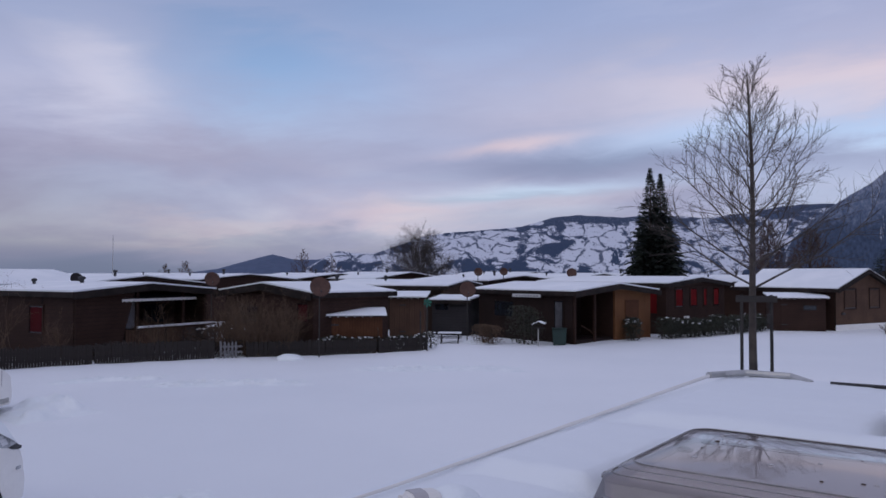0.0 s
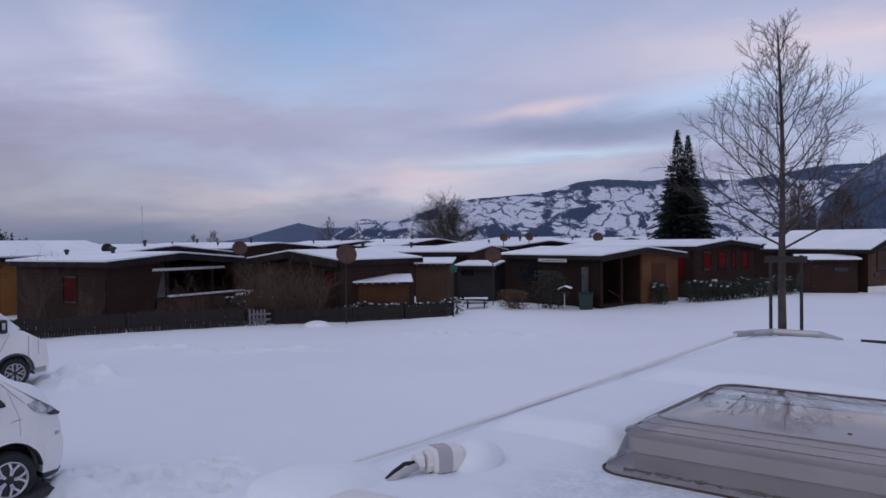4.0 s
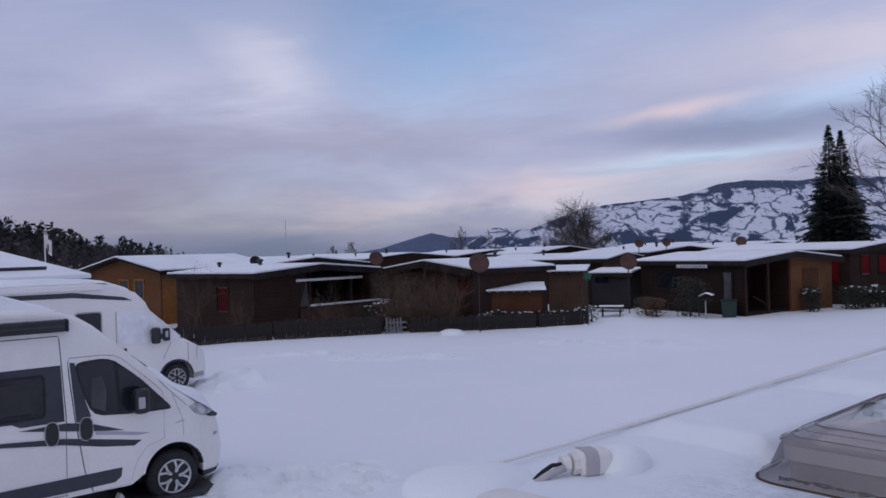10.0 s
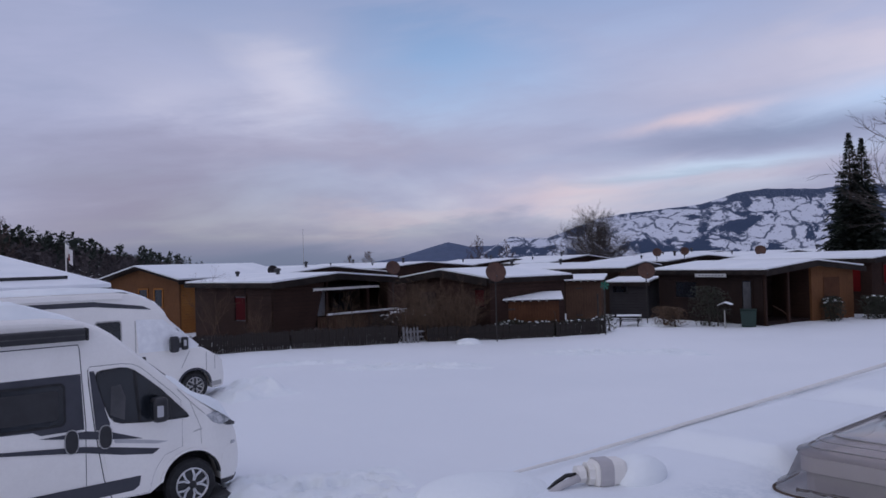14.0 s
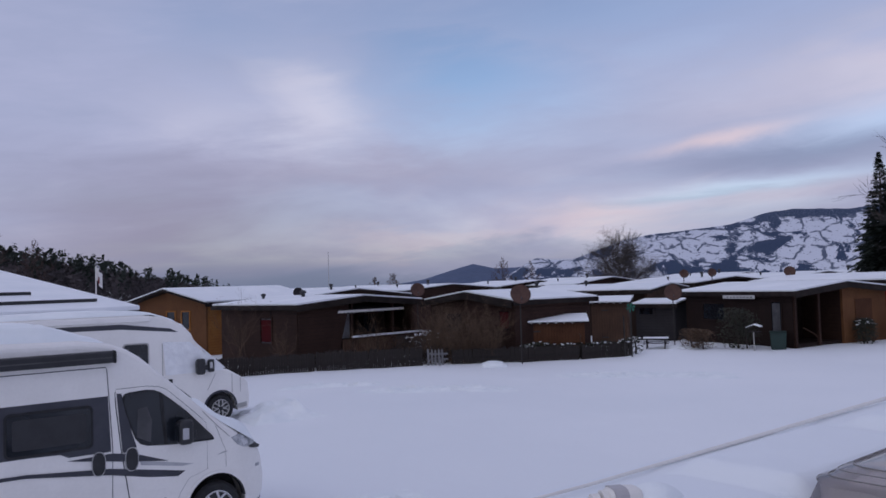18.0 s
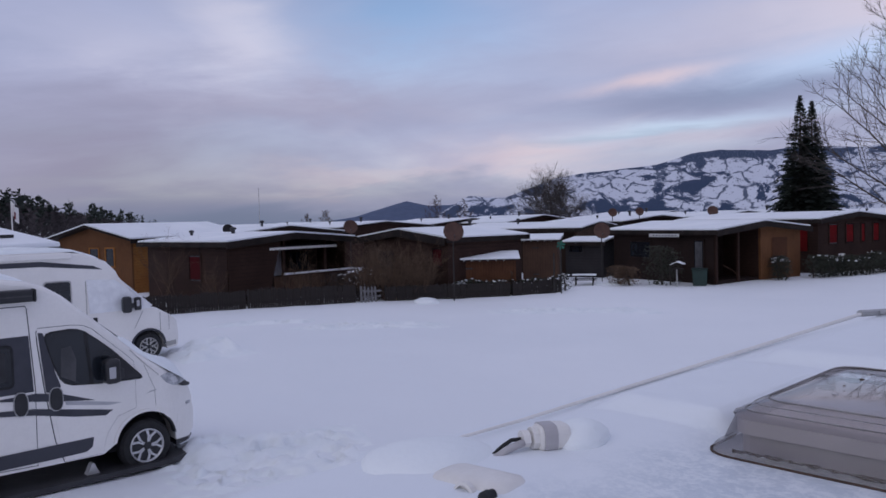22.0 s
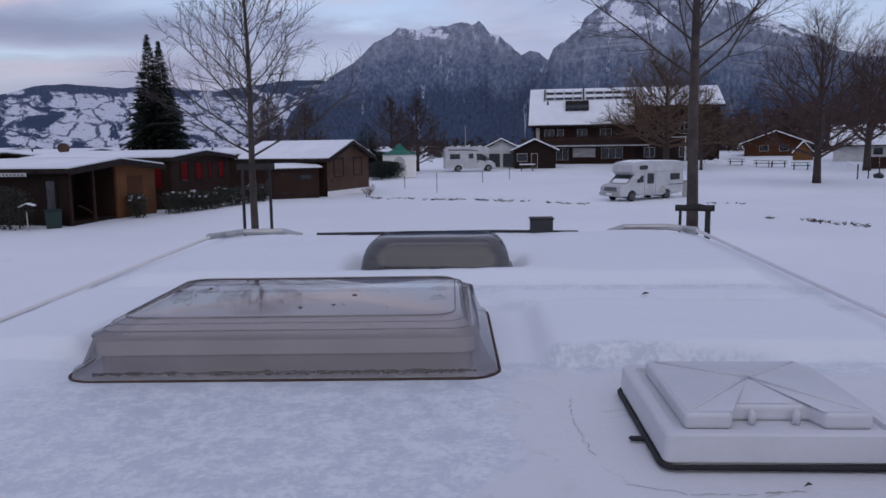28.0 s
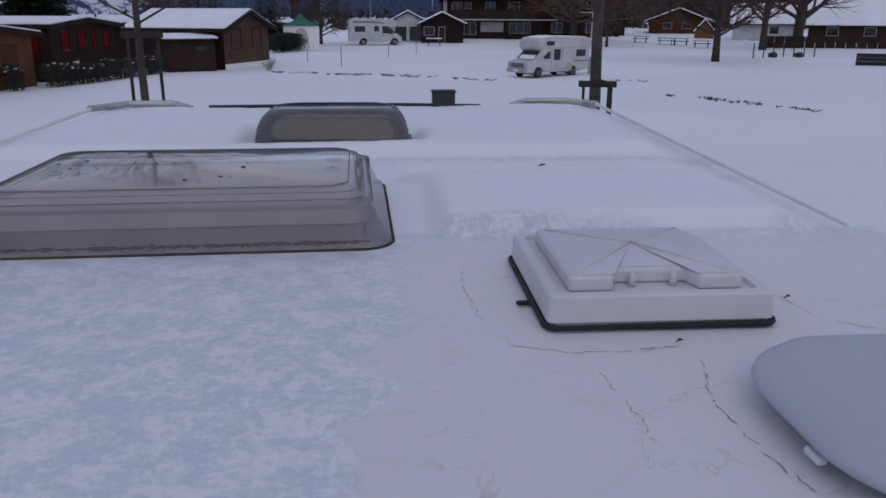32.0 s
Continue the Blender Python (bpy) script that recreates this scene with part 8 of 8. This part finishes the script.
def pavilion():
    p0 = polar(32.6, 71)
    t = thing("garden_pavilion", pose(p0.x, p0.y, ground_z(p0.x, p0.y) - 0.05, 0, 0, 90 - 124), "white garden pavilion with a green tent roof", "pavilion")
    W = 3.05
    for a, b in (((0, 0), (W, 0.05)), ((0, W - 0.05), (W, W))):
        part("wall", box((a[0], a[1], 0), (b[0], b[1], 2.1)), M["white_paint"], t)
    for x in (0.0, W - 0.05):
        part("wall", box((x, 0.052, 0), (x + 0.05, W - 0.052, 2.1)), M["white_paint"], t)
    c = W / 2
    part("roof", from_lists([(-0.12, -0.12, 2.08), (W + 0.12, -0.12, 2.08), (W + 0.12, W + 0.12, 2.08), (-0.12, W + 0.12, 2.08), (c - 0.7, c - 0.7, 2.5), (c + 0.7, c - 0.7, 2.5), (c + 0.7, c + 0.7, 2.5), (c - 0.7, c + 0.7, 2.5), (c, c, 3.15)],
                            [[0, 1, 5, 4], [1, 2, 6, 5], [2, 3, 7, 6], [3, 0, 4, 7], [4, 5, 8], [5, 6, 8], [6, 7, 8], [7, 4, 8], [3, 2, 1, 0]]), M["green_cloth"], t, "green tent cloth roof")
    pts = [(c - 0.5, 0.55), (c + 0.5, 0.55), (c + 0.5, 1.4)] + arc(c, 1.4, 0.5, 0, 180, 10)[1:-1] + [(c - 0.5, 1.4)]
    w = part("arched_window", prism(pts, 0.02, "Y", -0.025), M["grey_plastic"], t)
    for k in (-0.25, 0.0, 0.25):
        part("glazing_bar", box((c + k - 0.02, -0.035, 0.56), (c + k + 0.02, -0.026, 1.75)), M["white_paint"], w)
    part("glazing_bar", box((c - 0.48, -0.035, 1.1), (c + 0.48, -0.026, 1.14)), M["white_paint"], w)


pavilion()
lean = lean_to("dark lean-to behind the pavilion with a snowy slant roof", "garden_shed", 31.0, 79, 122, 3.6, 3.0, 2.6, "black_wood")


def pole(label, name, az, d, height, r, mat, base=0.0, category="pole"):
    p0 = polar(az, d)
    t = thing(name, pose(p0.x, p0.y, ground_z(p0.x, p0.y) + base), label, category)
    part("shaft", rod([(0, 0, 0), (0, 0, height)], r, 8), mat, t)
    return t


pole("thin pale radio mast behind the chalets", "radio_mast", -21.95, 60, 6.1, 0.022, M["grey_metal"], category="mast")
fl = pole("white flagpole with a small red and white flag", "flagpole", -37.85, 40, 4.65, 0.03, M["white_paint"], category="flagpole")
bm = bmesh.new()
for k in range(9):
    x = 0.03 + 0.28 * k / 8
    y = 0.08 * math.sin(k * 0.9)
    bm.verts.new((x, y, 4.6 - 0.30 * k / 8))
    bm.verts.new((x, y, 4.0 - 0.42 * k / 8))
bm.verts.ensure_lookup_table()
for k in range(8):
    bm.faces.new((bm.verts[2 * k], bm.verts[2 * k + 1], bm.verts[2 * k + 3], bm.verts[2 * k + 2]))
flag = part("flag", bm, M["white_paint"], fl, "limp white and red flag")
bmx = bmesh.new()
for k in range(4):
    x0, x1 = 0.13 + 0.03 * k, 0.16 + 0.03 * k
    vs = [bmx.verts.new((x, 0.08 * math.sin((x - 0.03) / 0.28 * 8 * 0.9) - 0.012, z)) for x, z in ((x0, 4.20 - 0.3 * x0), (x1, 4.20 - 0.3 * x1), (x1, 3.72 - 0.35 * (x1 - 0.4)), (x0, 3.80 - 0.35 * (x0 - 0.4)))]
    bmx.faces.new(vs)
part("flag_field", bmx, M["bright_red"], flag)
for az_, d_, h_ in ((36.6, 54, 1.4), (42.0, 74, 1.4), (34.2, 60, 1.0), (40.0, 66, 1.0)):
    pole("thin grey marker post standing in the snow", "marker_post", az_, d_, h_, 0.025, M["stake"], category="post")
swing = thing("swing_frame", heading(53.1, 98, 145), "white tubular swing frame before the house", "swing frame")
for x in (0, 2.4):
    part("leg", rod([(x, -0.5, 0), (x, 0, 3.6)], 0.06, 8), M["white_paint"], swing)
    part("leg", rod([(x, 0.9, 0), (x, 0, 3.6)], 0.06, 8), M["white_paint"], swing)
part("top_bar", rod([(-0.2, 0, 3.6), (2.6, 0, 3.6)], 0.06, 8), M["white_paint"], swing)
mast = pole("white weather mast behind the motorhome", "signal_mast", 38.75, 105, 5.6, 0.035, M["grey_metal"], category="mast")
part("pennant", from_lists([(0.05, 0, 2.2), (0.75, 0.1, 2.6), (0.95, 0.1, 3.2), (0.5, 0.05, 2.9), (0.1, 0, 3.0), (0.05, 0.04, 2.2), (0.75, 0.14, 2.6), (0.95, 0.14, 3.2), (0.5, 0.09, 2.9), (0.1, 0.04, 3.0)], [[0, 1, 2, 3, 4], [5, 6, 7, 8, 9]]), M["white_paint"], mast)


def picnic_table(label, az, d, turn, top_mat="stake"):
    t = thing("picnic_table", heading(az, d, turn), label, "picnic table", "picnic tables")
    for k in range(4):
        part("plank", box((-0.95, -0.36 + k * 0.185, 0.70), (0.95, -0.20 + k * 0.185, 0.745)), M[top_mat], t)
    for yy in (-0.75, 0.55):
        part("bench", box((-0.95, yy, 0.42), (0.95, yy + 0.24, 0.46)), M[top_mat], t)
    for x in (-0.7, 0.62):
        part("leg", prism([(-0.62, 0), (-0.52, 0), (-0.12, 0.7), (-0.24, 0.7)], 0.08, "X", x), M["stake"], t)
        part("leg", prism([(0.62, 0), (0.52, 0), (0.12, 0.7), (0.24, 0.7)], 0.08, "X", x), M["stake"], t)
        part("bearer", box((x + 0.082, -0.74, 0.36), (x + 0.14, 0.78, 0.418)), M["stake"], t)
    sn = part("snow_layer", box((-0.93, -0.35, 0.747), (0.93, 0.35, 0.86), 0.04, 2), M["snow_far"], t)
    return t


for az_, d_, tn in ((59.6, 96, 150), (60.6, 95, 155), (57.9, 100, 150), (43.3, 92, 135)):
    picnic_table("dark wooden picnic table with snow on its top", az_, d_, tn)
picnic_table("green wooden picnic table with snow on its top", 62.0, 90, 150, "green_cloth")
pt = picnic_table("small grey garden table with snow beside the path", 1.9, 37.5, 95, "grey_wood")
pt.matrix_basis = pt.matrix_basis @ Matrix.Scale(0.62, 4)
feeder_p = polar(8.45, 36.6)
feeder = thing("bird_table", pose(feeder_p.x, feeder_p.y, ground_z(feeder_p.x, feeder_p.y), 0, 0, -30) @ Matrix.Scale(0.72, 4), "white post bird table capped with snow", "bird table")
part("post", rod([(0, 0, 0), (0, 0, 1.15)], 0.035, 8), M["grey_plastic"], feeder)
part("tray", box((-0.32, -0.2, 1.152), (0.42, 0.2, 1.19)), M["grey_wood"], feeder)
part("roof", prism([(-0.38, 1.36), (0.08, 1.56), (0.5, 1.44), (0.5, 1.47), (0.08, 1.60), (-0.38, 1.40)], 0.5, "Y", -0.25), M["stake"], feeder)
for x_ in (-0.2, 0.3):
    part("upright", box((x_, -0.02, 1.192), (x_ + 0.04, 0.02, 1.42)), M["stake"], feeder)
part("snow_layer", prism([(-0.36, 1.404), (0.08, 1.604), (0.48, 1.475), (0.48, 1.52), (0.08, 1.66), (-0.36, 1.45)], 0.46, "Y", -0.23), M["snow_far"], feeder)
for k in range(7):
    pole("leaning grey fence post on the field", "fence_post", 65.4 + k * 0.62, 72 + k * 0.9, 1.25, 0.05, M["stake"], category="post")
for az_, d_ in ((66.6, 74), (68.2, 75)):
    p0 = polar(az_, d_)
    bm = bmesh.new()
    bmesh.ops.create_icosphere(bm, subdivisions=2, radius=0.4)
    for v in bm.verts:
        v.co *= 1 + 0.2 * noise.noise(v.co * 4)
    tagged(part("tarpaulin_heap", bm, M["black_plastic"], None, m=pose(p0.x, p0.y, ground_z(p0.x, p0.y) + 0.2) @ Matrix.Diagonal((1.1, 1, 0.7, 1))), "dark covered heap on the snow", "heap")
p0 = polar(71.6, 65)
raised = thing("raised_bed", pose(p0.x, p0.y, ground_z(p0.x, p0.y), 0, 0, -68), "grey timber raised bed in the snow", "raised bed")
for k in range(3):
    part("board", box((0, 0, 0.02 + k * 0.29), (4, 0.08, 0.30 + k * 0.29)), M["grey_wood"], raised)
wall_p = polar(66.0, 92)
tw = thing("plank_fence", pose(wall_p.x, wall_p.y, ground_z(wall_p.x, wall_p.y) - 0.1, 0, 0, 90 - 150), "brown plank fence before the cottages", "fence")
for k in range(12):
    part("plank", box((k * 1.0, 0, 0.1), (k * 1.0 + 0.96, 0.05, 1.35)), M["dark_wood"], tw)

# low white mounds of the minigolf lanes and stalks that poke through the snow
for az_, d_, w_ in ((60.0, 104, 9), (56.0, 106, 8), (64.0, 98, 6)):
    snow_bank("low snowy bank before the cottages", az_, d_, az_ + 90, w_, 2.0, 0.7, int(az_), 0)


def stalks(label, bearings, seed):
    rnd = random.Random(seed)
    bm = bmesh.new()
    for az0, az1, d0, d1, count, h in bearings:
        for _ in range(count):
            f = rnd.random()
            az, d = az0 + (az1 - az0) * f + rnd.gauss(0, 0.12), d0 + (d1 - d0) * f + rnd.gauss(0, 0.25)
            p = polar(az, d)
            b = Vector((p.x, p.y, ground_z(p.x, p.y) - 0.03))
            for _k in range(5):
                tip = b + Vector((rnd.gauss(0, 0.12), rnd.gauss(0, 0.12), h * rnd.uniform(0.4, 1.0)))
                tube(bm, [b, b.lerp(tip, 0.5) + Vector((0, 0, 0.02)), tip], [0.02, 0.013, 0.004], 3)
    tagged(part("dry_stalks", bm, M["litter"]), label, "dry plants", kind="stuff")


stalks("brown stalks and clods poking through the snow", [(62.0, 66.5, 35.2, 33.6, 22, 0.18), (66.0, 70.5, 33.6, 32.0, 10, 0.14), (59.9, 60.5, 36, 35.9, 5, 0.15), (35.5, 38.5, 47, 46.5, 22, 0.14), (39.2, 43.5, 46.0, 45.5, 26, 0.16), (44.0, 48.0, 45.0, 44.5, 14, 0.16), (31.5, 35.0, 49.5, 48.0, 16, 0.14), (56.0, 58.5, 45, 44, 8, 0.12)], 3)

# garden odds and ends beside the path
p0 = polar(0.2, 33.6)
wm = thing("toy_windmill", pose(p0.x, p0.y, 0.0, 0, 0, 12), "green garden pinwheel on a post", "pinwheel")
part("shaft", rod([(0, 0, 0), (0, 0, 2.15)], 0.03, 8), M["stake"], wm)
part("shaft", rod([(-0.28, 0.1, 0), (-0.28, 0.1, 1.75)], 0.03, 8), M["stake"], wm)
for k in range(6):
    a = k * math.pi / 3
    part("blade", from_lists([(0, -0.05, 2.1), (0.19 * math.cos(a), -0.10, 2.1 + 0.19 * math.sin(a)), (0.19 * math.cos(a + 0.6), -0.03, 2.1 + 0.19 * math.sin(a + 0.6))], [[0, 1, 2]]), M["green_cloth"], wm)
p0 = polar(10.0, 37.0)
gb = thing("garden_bin", pose(p0.x, p0.y, ground_z(p0.x, p0.y), 0, 0, -10), "dark green garden bin by the chalet", "bin")
part("body", prism([(-0.30, 0), (0.30, 0), (0.34, 0.75), (-0.34, 0.75)], 0.6, "Y", 0, 0.03), M["bin_green"], gb)
part("lid", box((-0.36, -0.03, 0.752), (0.36, 0.63, 0.80), 0.02, 1), M["bin_green"], gb)
for az_, d_, w_, h_ in ((-9.9, 31.0, 0.55, 0.22), (3.6, 37.6, 1.2, 0.12)):
    p0 = polar(az_, d_)
    bm = bmesh.new()
    bmesh.ops.create_icosphere(bm, subdivisions=3, radius=1)
    for v in bm.verts:
        v.co *= 1 + 0.18 * noise.noise(v.co * 2.5)
    tagged(part("snow_mound", bm, M["snow_roof"], None, m=pose(p0.x, p0.y, ground_z(p0.x, p0.y)) @ Matrix.Diagonal((w_, 0.5, h_, 1)), smooth_shade=True), "rounded mound of snow over a stump", "snow", "snow mounds")
steps = thing("porch_steps", heading(-3.4, 33.6, 60), "short wooden porch stairs with handrail", "stairs")
for k in range(3):
    part("tread", box((0, 0.28 * k, 0.18 * k + 0.12), (0.9, 0.28 * k + 0.3, 0.18 * k + 0.17)), M["brown_wood"], steps)
part("handrail", rod([(0, 0, 0.95), (0, 0.85, 1.5)], 0.03, 6), M["brown_wood"], steps)
for y_ in (0.05, 0.8):
    part("baluster", rod([(0, y_, 0.0), (0, y_, 0.98 + 0.62 * y_)], 0.025, 6), M["brown_wood"], steps)
